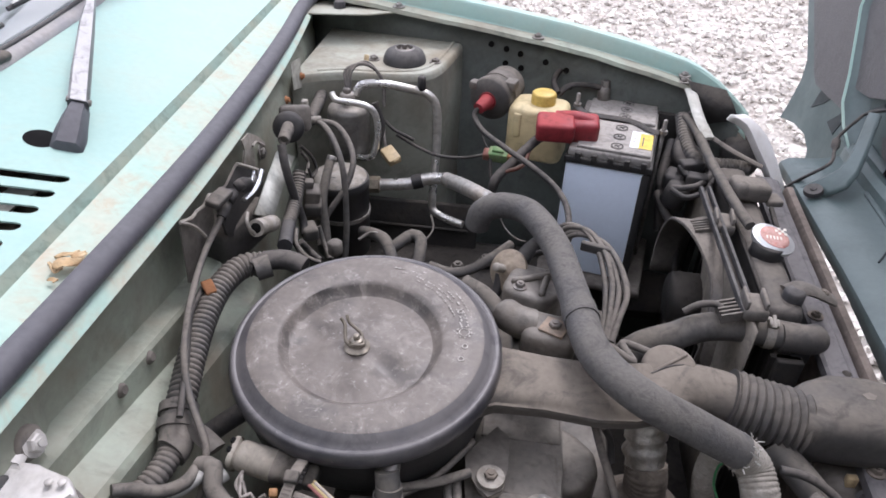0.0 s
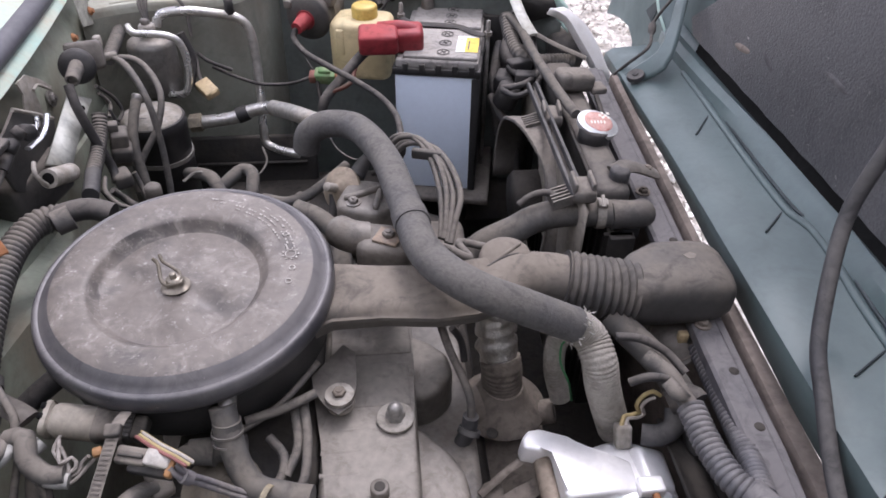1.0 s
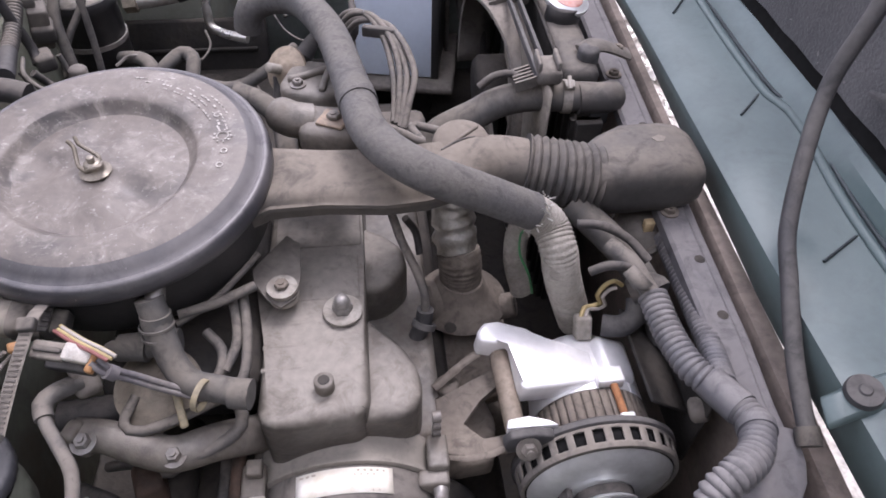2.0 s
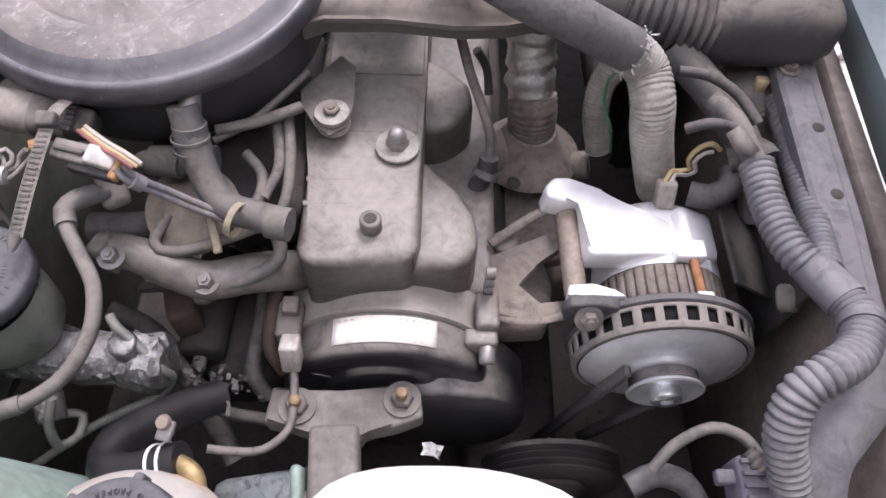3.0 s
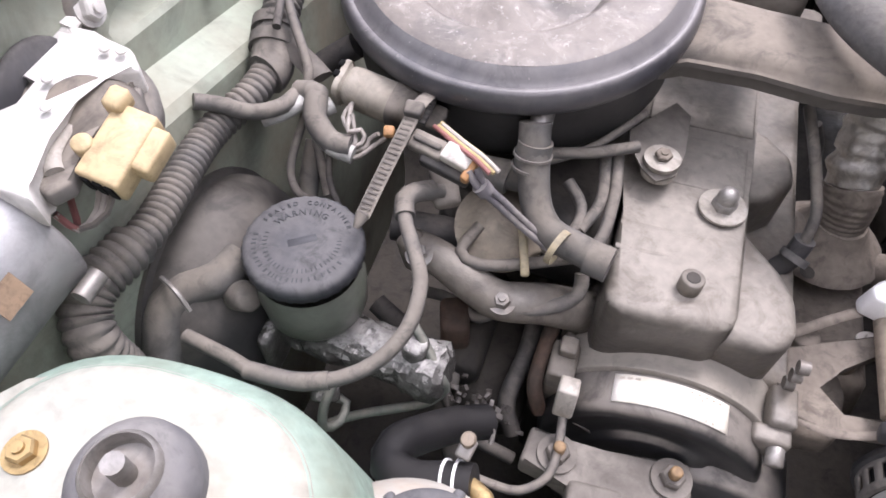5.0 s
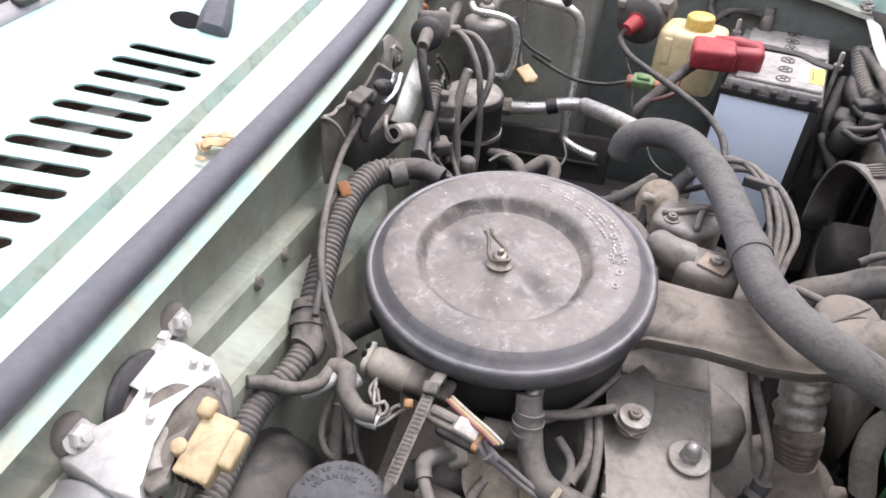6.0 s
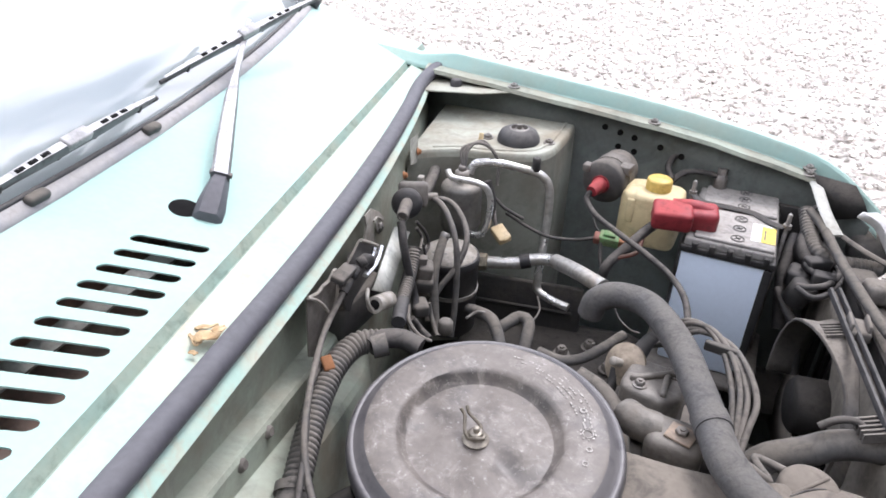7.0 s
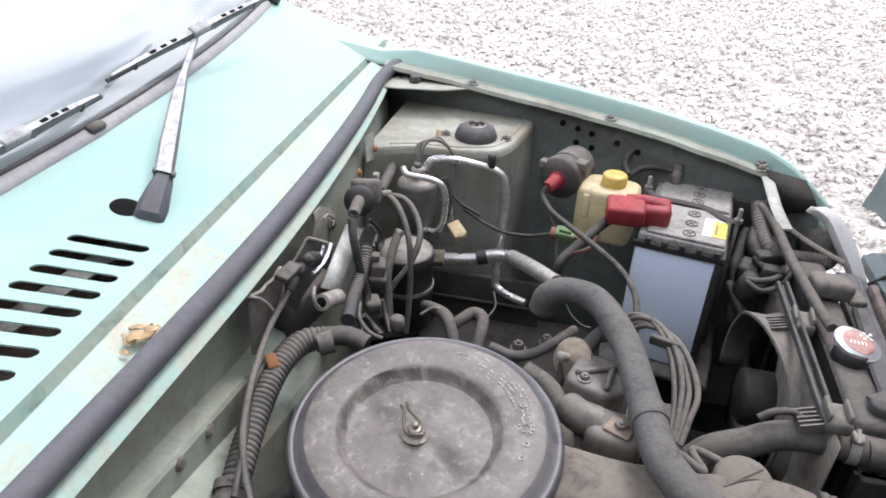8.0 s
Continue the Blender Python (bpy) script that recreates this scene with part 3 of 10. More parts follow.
def far_wing():
    xs = [-0.42, -0.33, -0.27, -0.2, -0.1, 0.0, 0.1, 0.2, 0.3, 0.36, 0.39, 0.41, 0.43, 0.445, 0.46, 0.47, 0.478]
    secs = []
    for x in xs:
        y, z = wing_y(x), wing_z(x)
        k = max(0, (x - 0.38) / 0.145)
        y -= 0.14 * k ** 2.2
        z -= 0.055 * k ** 2
        g = 0.025 if x > -0.24 else 0.008
        secs.append([(x, y + 0.004, z - 0.010), (x, y + 0.010, z - 0.004), (x, y + 0.016, z + 0.001), (x, y + 0.020, z + g - 0.004), (x, y + 0.024, z + g), (x, y + 0.050, z + g - 0.002), (x, y + 0.085, z - 0.03), (x, y + 0.10, z - 0.14), (x, y + 0.11, z - 0.30), (x, y + 0.10, 0.30)])
    bm = sweep_bm(secs)
    ob = part("front_wing", bm, MINT, body, "mint green front wing with its bolted inner flange", 35)
    thicken(ob, 0.002)
    # painted gutter strip along the flange
    secs = []
    for x in [-0.25 + 0.66 * i / 16 for i in range(17)]:
        y, z = wing_y(x), wing_z(x)
        w = 0.002 * math.sin(x * 37) + 0.0015 * math.sin(x * 83)
        secs.append([(x, y - 0.0125 + w, z - 0.009), (x, y - 0.010 + w, z - 0.0045), (x, y + 0.012, z - 0.0025), (x, y + 0.012, z), (x, y - 0.011 + w, z - 0.002), (x, y - 0.014 + w, z - 0.008)])
    part("wing_rail", sweep_bm(secs, True), BAYMINT, body, "dusty painted rail under the wing edge", 35)
    for x in (-0.089, 0.148, 0.385):
        bolt(body, (x, wing_y(x), wing_z(x) - 0.001), r=0.006, washer=1.8)
    # inner wall
    secs = []
    for x in [-0.25 + 0.72 * i / 20 for i in range(21)]:
        y, z = wing_y(x), wing_z(x)
        k = max(0, (x - 0.38) / 0.145)
        y -= 0.14 * k ** 2.2
        z -= 0.055 * k ** 2
        secs.append([(x, y + 0.006, z - 0.006), (x, y + 0.012, z - 0.05), (x, y + 0.002, z - 0.12), (x, y - 0.04, z - 0.25), (x, y - 0.08, 0.45)])
    ob = part("inner_wing", sweep_bm(secs), INWINGSHADE, body, "dirty inner wing panel, shade put into its dark green, with punched holes", 35)
    thicken(ob, 0.003)
    for x, d in ((0.072, 0.03), (0.098, 0.033), (0.122, 0.036), (0.098, 0.058), (0.125, 0.06), (0.165, 0.04), (0.20, 0.045), (0.21, 0.07)):
        y, z = wing_y(x) - 0.0005 + 0.14 * min(d - 0.006, 0.044) - 0.1 * max(0, d - 0.05), wing_z(x) - d
        part("punched_hole_shade", lathe_bm([(0, 0.0005), (0.0038, 0.0005), (0.005, 0.001), (0.005, -0.001)], frame_of((x, y, z), (0, -1, 0.1)), 14), HOLLOWSHADE, body)


# upright bay walls: dirt, with shade put into the darker base colours
TURRETSHADE = mat("turret_wall_shaded", (0.25, 0.262, 0.222), 0.55, dirt=(0.175, 0.163, 0.132), amount=0.45, scale=6, bump=0.1, vary=0.06)
INWINGSHADE = mat("dirty_shaded_inner_wing", (0.140, 0.165, 0.154), 0.6, dirt=(0.105, 0.113, 0.102), amount=0.5, scale=7, bump=0.1, vary=0.07)
far_wing()


def rear_corner():
    poly = [(p[0], p[1]) for p in ((-0.239, 0.663, 0.985), (-0.228, 0.794, 0.985), (-0.120, 0.736, 0.985), (-0.071, 0.716, 0.985), (-0.138, 0.678, 0.985))]
    part("corner_plate", prism_bm(poly, 0.003, Matrix.Translation((0, 0, 0.986)), 0.001), BAYPALE, body, "pale dusty plate in the bay's rear corner")
    part("rubber_plug", lathe_bm([(0, 0.012), (0.008, 0.012), (0.010, 0.009), (0.010, 0.0)], Matrix.Translation((-0.189, 0.706, 0.985)), 20), RUBBER, body, "black rubber buffer")

    # dark sheet painted in place of the shade under the wing's end
    hollow = part("lamp_recess_shade", sweep_bm([[(0.389, 0.635, 0.931), (0.445, 0.615, 0.928)], [(0.405, 0.615, 0.904), (0.458, 0.600, 0.910)], [(0.422, 0.600, 0.875), (0.466, 0.585, 0.893)]]), DEEP, body, "dark sheet standing for the shade behind the headlamp")
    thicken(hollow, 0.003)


rear_corner()


def road_wheels():
    for y in (0.70, -0.60):
        m = Matrix.Translation((-0.06, y, 0.272)) @ Matrix.Rotation(radians(90), 4, "X")
        tyre = part("wheel", lathe_bm([(0.17, -0.06), (0.20, -0.07), (0.25, -0.07), (0.268, -0.055), (0.272, 0.0), (0.268, 0.055), (0.25, 0.07), (0.20, 0.07), (0.17, 0.06), (0.17, -0.06)], m, 48), RUBBER, body, "black road tyre")
        part("rim", lathe_bm([(0, -0.03), (0.06, -0.03), (0.13, -0.02), (0.168, -0.055), (0.172, -0.05), (0.172, 0.05), (0.168, 0.055), (0.13, 0.02), (0.06, 0.03), (0, 0.03)], m, 40), STEEL, tyre, "steel rim")


road_wheels()


def strut_tower(centre, label):
    cx, cy, cz = centre
    t = thing("strut_tower", label, "strut tower", (cx, cy, cz - 0.3))
    # broad pressed turret, running back to the bulkhead and out to the wing
    outline = smooth_line([(-0.212, 0.500, 0), (-0.180, 0.522, 0), (-0.140, 0.537, 0), (-0.100, 0.539, 0), (-0.058, 0.545, 0), (-0.020, 0.560, 0), (-0.002, 0.592, 0), (0.008, 0.640, 0), (0.016, 0.690, 0), (0.020, 0.742, 0)], 0.012)

    def ring(grow, drop):
        # outwards from the bulkhead corner, the back edge kept under the wing
        edge = [V((-0.2125 + (p.x + 0.2125) * (1 + 0.9 * grow), p.y - grow * (0.745 - p.y) * 0.55, cz + drop)) for p in outline]
        return edge

    secs = [ring(g, d) for g, d in ((0.0, 0.0), (0.012, -0.0015), (0.022, -0.006), (0.026, -0.012))]
    bm = sweep_bm(secs)
    n = len(outline)
    bm.verts.ensure_lookup_table()
    back = [bm.verts.new((-0.2125, 0.742, cz))]
    bm.faces.new(bm.verts[:n] + back)
    part("turret_top", bm, BAYPALE, t, "dusty pale painted turret top", 40)
    # shallow pressed bead just inside the edge
    bead = [V((-0.2125 + (p.x + 0.2125) * 0.955, p.y + 0.010, cz + 0.0006)) for p in outline[3:-2]]
    part("top_bead", tube_bm(bead, 0.0028, 8, 0.01, flat=0.6), BAYPALE, t)
    walls = [ring(g, d) for g, d in ((0.026, -0.012), (0.034, -0.05), (0.05, -0.12), (0.085, -0.22), (0.12, -0.36))]
    part("turret", sweep_bm(walls), TURRETSHADE, t, "dirty turret wall with shade put into its grey-green", 40)
    m = Matrix.Translation((cx, cy, cz))
    part("top_mount", lathe_bm([(0.015, 0.021), (0.021, 0.0205), (0.0285, 0.0165), (0.0325, 0.009), (0.034, 0.003), (0.034, 0.0), (0.0, 0.0)], m, 40), RUBBER, t, "black rubber strut top mount")
    bm = lathe_bm([(0, 0.010), (0.0155, 0.010), (0.0155, 0.021), (0.0132, 0.0225), (0.0120, 0.014), (0, 0.014)], m, 28)
    cyl_bm((cx, cy, cz + 0.01), (cx, cy, cz + 0.027), 0.0042, seg=12, bm=bm)
    lathe_bm([(0, 0.013), (0.008, 0.013), (0.008, 0.020), (0, 0.020)], m, 6, bm)
    part("strut_nut", bm, STEEL, t, "rusty strut rod nut in its cup")
    for a in (184, 5, 90):
        bolt(t, (cx + 0.049 * math.cos(radians(a)), cy + 0.049 * math.sin(radians(a)), cz), r=0.0062, washer=1.5)
    return t


strut_tower((-0.059, 0.602, 0.940), "dusty strut tower of the far wing with bolted top mount")


def near_tower():
    c = (-0.052, -0.395, 0.880)
    t = thing("strut_tower", "mint painted strut tower beside the brake reservoir", "strut tower", (c[0], c[1], 0.55))
    prof = [(0.0, -0.002), (0.052, 0.0), (0.066, -0.002), (0.074, -0.009), (0.079, -0.022), (0.089, -0.09), (0.118, -0.30)]

    def squared(profile):
        # a round tower drawn towards a square, longer along the car
        bm = lathe_bm(profile, None, 56)
        for v in bm.verts:
            r = math.hypot(v.co.x, v.co.y)
            if r > 1e-6:
                q = ((abs(v.co.x) / r) ** 2.6 + (abs(v.co.y) / r) ** 2.6) ** (-1 / 2.6)
                v.co.x, v.co.y = v.co.x * q * 1.12, v.co.y * q
        bmesh.ops.transform(bm, matrix=Matrix.Translation((c[0] + 0.005, c[1], c[2])), verts=bm.verts)
        return bm

    part("turret", squared(prof), TOWERP, t, "chalky mint painted turret")
    part("top_plate", squared([(0.0, 0.0), (0.0675, -0.006), (0.0672, -0.003), (0.062, 0.001), (0.056, 0.0035), (0.0, 0.0035)]), CHALK, t, "chalky pale top plate")
    shelf = [(-0.070, -0.328), (-0.095, -0.336), (-0.117, -0.350), (-0.140, -0.370), (-0.150, -0.40), (-0.145, -0.50), (-0.06, -0.50), (-0.03, -0.40)]
    part("turret_shelf", prism_bm(shelf, 0.09, Matrix.Translation((0, 0, 0.876)), 0.006), CHALK, t, "chalky pale shelf joining the turret to the bulkhead")
    k = (-0.040, -0.377)
    m = Matrix.Translation((k[0], k[1], c[2] + 0.003))
    part("top_mount", lathe_bm([(0.014, 0.022), (0.018, 0.021), (0.0235, 0.015), (0.025, 0.007), (0.025, 0.0), (0.0, 0.0)], m, 32), MOUNTGREY, t, "grey rubber strut top mount")
    bm = lathe_bm([(0, 0.014), (0.015, 0.014), (0.015, 0.024), (0.013, 0.026), (0.012, 0.018), (0, 0.018)], m, 24)
    cyl_bm((k[0], k[1], c[2] + 0.01), (k[0], k[1], c[2] + 0.034), 0.0045, seg=12, bm=bm)
    part("strut_nut", bm, STEEL, t, "rusty strut rod nut")
    for a in (182, 298):
        bolt(t, (k[0] + 0.052 * math.cos(radians(a)), k[1] + 0.052 * math.sin(radians(a)), c[2] + 0.003), r=0.006, washer=1.5, material=BRASS)
    # near inner wing running to the front
    secs = []
    for x in (-0.25, -0.15, -0.05, 0.05, 0.15, 0.3, 0.5):
        secs.append([(x, -0.62, 0.90), (x, -0.56, 0.88), (x, -0.52, 0.80), (x, -0.47, 0.70), (x, -0.44, 0.45)])
    ob = part("inner_wing", sweep_bm(secs), BAYMINT, body, "dusty green near inner wing panel")
    thicken(ob, 0.003)


MOUNTGREY = mat("mount_rubber", (0.10, 0.10, 0.108), 0.6, dirt=(0.15, 0.145, 0.14), amount=0.4, scale=20, bump=0.1)
TOWERP = mat("chalky_mint", (0.225, 0.312, 0.262), 0.5, dirt=(0.175, 0.20, 0.157), amount=0.45, scale=8, bump=0.1)
CHALK = mat("chalky_plate", (0.31, 0.315, 0.275), 0.7, dirt=(0.30, 0.28, 0.23), amount=0.45, scale=12, bump=0.15, stain=0.3)
near_tower()


def windscreen():
    t = thing("windscreen", "sloping windscreen reflecting bright cloudy sky", "windscreen", (-0.5, 0.1, 1.04))
    secs, trim, bead = [], [], []
    for y in (-0.7, -0.55, -0.4, -0.25, -0.1, 0.05, 0.2, 0.35, 0.5, 0.62, 0.70, 0.76, 0.80):
        b = base_x(y)
        z = cowl_z(b) + 0.010
        top = 0.55
        lean = 0.62
        secs.append([(b - 0.007 - u * top, y * (1 - 0.12 * u), z + u * top * lean) for u in (0, 0.25, 0.5, 0.75, 1)])
        trim.append([(b + 0.004, y, z - 0.011), (b + 0.003, y, z - 0.006), (b - 0.001, y, z - 0.003), (b - 0.008, y, z + 0.002), (b - 0.009, y, z - 0.012)])
        bead.append((b - 0.0085, y, z + 0.0022))
    ob = part("glass", sweep_bm(secs), GLASS, t, "half-clear glass, its pale body colour standing in for some sky reflection")
    ob.visible_shadow = False
    thicken(ob, 0.004)
    part("rubber_gasket", sweep_bm(trim, True), GASKET, t, "weathered grey rubber windscreen gasket")
    part("gasket_bead", tube_bm(bead, 0.0028, 8, 0.02), RUBBER, t, "black inner bead of the gasket")
    for y in (0.02, 0.20):
        b = base_x(y)
        part("gasket_clip", box_bm((0.012, 0.026, 0.010), Matrix.Translation((b - 0.001, y, cowl_z(b) + 0.009)) @ pose(0, 0, 0, 0, 20, 0), 0.004), PLASTIC, t)
    pts = [(base_x(0.80) - 0.0 - u * 0.55, 0.81 * (1 - 0.12 * u) + 0.01, cowl_z(base_x(0.8)) + 0.012 + u * 0.55 * 0.62) for u in (-0.02, 0.25, 0.5, 0.75, 1)]
    part("side_gasket", tube_bm(pts, 0.012, 10, 0.05), RUBBER, t, "black rubber gasket up the pillar")
    # dashboard shelf and cabin seen through the glass
    bm = box_bm((0.6, 1.4, 0.02), Matrix.Translation((-0.86, 0.05, 0.99)), 0.006)
    part("dashboard", bm, PLASTICGREY, body, "dark dashboard shelf behind the glass")
    bm = bmesh.new()
    box_bm((0.02, 1.5, 0.9), Matrix.Translation((-1.4, 0.05, 1.0)), bm=bm)
    box_bm((0.9, 0.03, 0.7), Matrix.Translation((-1.0, 0.86, 0.70)), bm=bm)
    box_bm((0.9, 1.5, 0.03), Matrix.Translation((-1.45, 0.05, 1.42)), bm=bm)
    part("cabin_shell", bm, MINT, body, "mint cabin shell behind the windscreen")


GASKET = mat("weathered_gasket", (0.24, 0.24, 0.25), 0.45, dirt=(0.33, 0.32, 0.31), amount=0.45, scale=18, bump=0.06, vary=0.06, stain=0.3, stain_col=(0.16, 0.14, 0.12))
PLASTICGREY = mat("grey_dashboard", (0.075, 0.075, 0.078), 0.7, dirt=(0.11, 0.108, 0.105), amount=0.4, scale=6, bump=0.05)
windscreen()


def wiper(pivot, knee, tip, b0, b1, with_arm=True):
    t = thing("windscreen_wiper", "worn black windscreen wiper with scratched steel arm on the glass", "wiper", pivot)
    p = V(pivot)
    if with_arm:
        h = V((-0.3290, 0.1040, 0))
        hole = lathe_bm([(0, 0.0006), (0.0142, 0.0006), (0.0156, 0.0), (0.0156, -0.004)], frame_of((h.x, h.y, cowl_z(h.x)), (0.3, 0, 1)), 28)
        part("pivot_recess_shade", hole, HOLLOWSHADE, t, "black disc standing for the shade in a cowl opening")
        # moulded cover: flat-topped, with sloping sides and a square outer end
        a, b = V((-0.3020, 0.0985, 1.010)), V((-0.316, 0.154, 1.026))
        d = (b - a).normalized()
        s = d.cross(V((0.3, 0, 1))).normalized()
        u = s.cross(d)
        secs = []
        for k, w, low, high in ((0.0, 0.0140, -0.006, 0.003), (0.06, 0.0155, -0.006, 0.009), (0.34, 0.0150, -0.006, 0.014), (0.66, 0.0122, -0.004, 0.017), (0.97, 0.0100, 0.0, 0.016), (1.0, 0.0092, 0.002, 0.014)):
            c = a.lerp(b, k)
            secs.append([c - s * w + u * low, c - s * w * 0.95 + u * (high - 0.008), c - s * w * 0.55 + u * high, c + s * w * 0.55 + u * high, c + s * w * 0.95 + u * (high - 0.008), c + s * w + u * low])
        bm = sweep_bm(secs, True)
        bm.verts.ensure_lookup_table()
        bm.faces.new(bm.verts[:6][::-1])
        bm.faces.new(bm.verts[-6:])
        part("pivot_cap", bm, SEALRUB, t, "dusty black plastic pivot cover", 35)
        # pressed channel arm, wide at its root, thin towards the blade
        k, e = a.lerp(b, 0.92) + u * 0.012, V(tip)
        secs = []
        for f, w, h2 in ((0.0, 0.0100, 0.007), (0.12, 0.0098, 0.0078), (0.34, 0.0080, 0.0070), (0.46, 0.0055, 0.005), (0.50, 0.0042, 0.003), (0.75, 0.0036, 0.0026), (1.0, 0.0032, 0.0022)):
            c = k.lerp(e, f) + V((0, 0, 0.014 * math.sin(math.pi * min(1, f * 1.1))))
            secs.append([c - s * w - u * h2, c - s * w + u * h2 * 0.5, c - s * w * 0.72 + u * h2, c + s * w * 0.72 + u * h2, c + s * w + u * h2 * 0.5, c + s * w - u * h2])
        bm = sweep_bm(secs, True)
        bm.verts.ensure_lookup_table()
        bm.faces.new(bm.verts[:6][::-1])
        bm.faces.new(bm.verts[-6:])
        part("arm", bm, WIPER, t, "scratched black painted steel arm", 35)
        part("root_pin", cyl_bm(k + d * 0.004 - s * 0.0115 + u * 0.002, k + d * 0.004 + s * 0.0115 + u * 0.002, 0.0032, seg=12), STEEL, t, "steel hinge pin")
    a, b = V(b0), V(b1)
    d = (b - a).normalized()
    s = d.cross(V((0.62, 0, 1))).normalized()
    u = s.cross(d)
    if u.z < 0:
        s, u = -s, -u
    blade = part("blade", tube_bm([a - d * 0.006, a.lerp(b, 0.5), b + d * 0.006], 0.0030, 8, 0.02), RUBBER, t, "black wiper blade")
    # bridge of pressed steel: deep in the middle, running out thin at both ends
    secs = []
    for k in range(25):
        f = k / 24
        w = 0.0022 + 0.0040 * math.sin(math.pi * f) ** 0.7
        h2 = 0.003 + 0.0065 * math.sin(math.pi * f) ** 0.8
        c = a.lerp(b, f) + u * 0.003
        secs.append([c - s * w, c - s * w + u * h2 * 0.6, c - s * w * 0.6 + u * h2, c + s * w * 0.6 + u * h2, c + s * w + u * h2 * 0.6, c + s * w])
    part("blade_frame", sweep_bm(secs), WIPER, blade, "worn grey pressed blade frame", 35)
    for f in (0.22, 0.28, 0.34, 0.66, 0.72, 0.78):
        h2 = 0.003 + 0.0065 * math.sin(math.pi * f) ** 0.8
        part("frame_window_shade", box_bm((0.0044, 0.0105, 0.0012), frame_of(a.lerp(b, f) + u * (0.003 + h2), u, d), 0.0005, 1), HOLLOWSHADE, blade)
    part("clip", box_bm((0.0135, 0.034, 0.010), frame_of(a.lerp(b, 0.5) + u * 0.010, u, d), 0.002), BRACKETL0, blade, "pale worn clip on the bridge")
    for f in (0.12, 0.40, 0.60, 0.88):
        part("claw", box_bm((0.010, 0.005, 0.009), frame_of(a.lerp(b, f) + u * 0.003, u, d), 0.001, 1), BLACK, blade)
    return t


wiper((-0.308, 0.124, 1.024), (-0.333, 0.165, 1.040), (-0.455, 0.498, 1.115), (-0.459, 0.284, 1.085), (-0.395, 0.588, 1.130))
wiper((-0.40, -0.30, 1.06), (0, 0, 0), (0, 0, 0), (-0.431, -0.040, 1.072), (-0.428, 0.217, 1.085), with_arm=False)


# ---- front end ----
# height of the front rail along its length
def rail_z(y):
    return 0.786 + 0.09 * y


def front_end():
    t = thing("front_panel", "dusty dark slam panel across the front of the bay", "slam panel", (0.52, 0.1, 0.5))
    secs = []
    for y in (0.52, 0.44, 0.3, 0.15, 0.0, -0.12, -0.18, -0.215):
        z = rail_z(y)
        x = 0.510 + 0.0015 * math.sin(y * 41)
        secs.append([(x - 0.018, y, z - 0.014), (x - 0.018, y, z - 0.003), (x - 0.015, y, z), (x + 0.006, y, z + 0.0005), (x + 0.009, y, z - 0.0025), (x + 0.015, y, z - 0.003), (x + 0.018, y, z - 0.006), (x + 0.018, y, z - 0.05)])
    part("top_rail", sweep_bm(secs), RAILGREY, t, "dusty blue-grey stepped top rail", 40)
    secs = []
    for y in (0.52, 0.44, 0.3, 0.15, 0.0, -0.12, -0.22, -0.34):
        z = rail_z(y) - 0.012
        x = 0.554 + 0.008 * min(1, max(0, (0.12 - y) / 0.2))
        secs.append([(0.539, y, z - 0.07), (0.540, y, z - 0.006), (0.543, y, z - 0.001), (x - 0.003, y, z), (x, y, z - 0.004), (x, y, z - 0.10)])
    part("front_rail", sweep_bm(secs), BRACKETB, t, "dusty brown front rail", 40)
    for y in (0.226, 0.018):
        bolt(t, (0.502, y, rail_z(y)), r=0.006, washer=1.5, material=RUST)
    for y in (-0.04, -0.10, 0.14):
        part("hole", lathe_bm([(0, 0.0008), (0.004, 0.0008), (0.005, 0)], Matrix.Translation((0.512, y, rail_z(y) + 0.0004)), 14), DEEP, t)
    # near end of the rail turning down towards the wing
    m = [(0.512, -0.205, 0.764), (0.506, -0.235, 0.762), (0.480, -0.262, 0.756), (0.456, -0.295, 0.745), (0.462, -0.36, 0.69)]
    part("rail_end", tube_bm(m, 0.021, 10, 0.01, flat=0.55), RAILGREY, t, "bent dusty end of the rail")
    part("rail_stay", tube_bm([(0.462, -0.30, 0.735), (0.472, -0.36, 0.69), (0.485, -0.43, 0.62)], 0.018, 8, flat=0.4), BAYMINT, t, "green painted stay")
    # panel and dark shelf added so no bright ground shows below the rail
    ob = part("filler_panel", sweep_bm([[(0.517, y, rail_z(y) - 0.008), (0.516, y, rail_z(y) - 0.06), (0.510, y, 0.40)] for y in (0.52, 0.3, 0.1, -0.1, -0.22, -0.40)]), BRACKETB, t, "dusty brown panel added to close the gap below the rail")
    thicken(ob, 0.003)
    part("dark_filler_shelf", box_bm((0.13, 0.30, 0.006), Matrix.Translation((0.50, -0.43, 0.60)), 0.002), DEEP, t)
    # bumper and valance below, outside the slit
    bm = box_bm((0.05, 1.2, 0.20), Matrix.Translation((0.585, 0.1, 0.46)), 0.02)
    part("valance", bm, MINT, t, "mint valance below the slit")


RAILGREY = mat("blue_grey_rail", (0.108, 0.107, 0.113), 0.55, dirt=(0.150, 0.143, 0.142), amount=0.45, scale=14, bump=0.10, vary=0.08)
BRACKETB = mat("brown_dust_rail", (0.20, 0.165, 0.14), 0.8, dirt=(0.13, 0.11, 0.095), amount=0.45, scale=14, bump=0.2)
front_end()


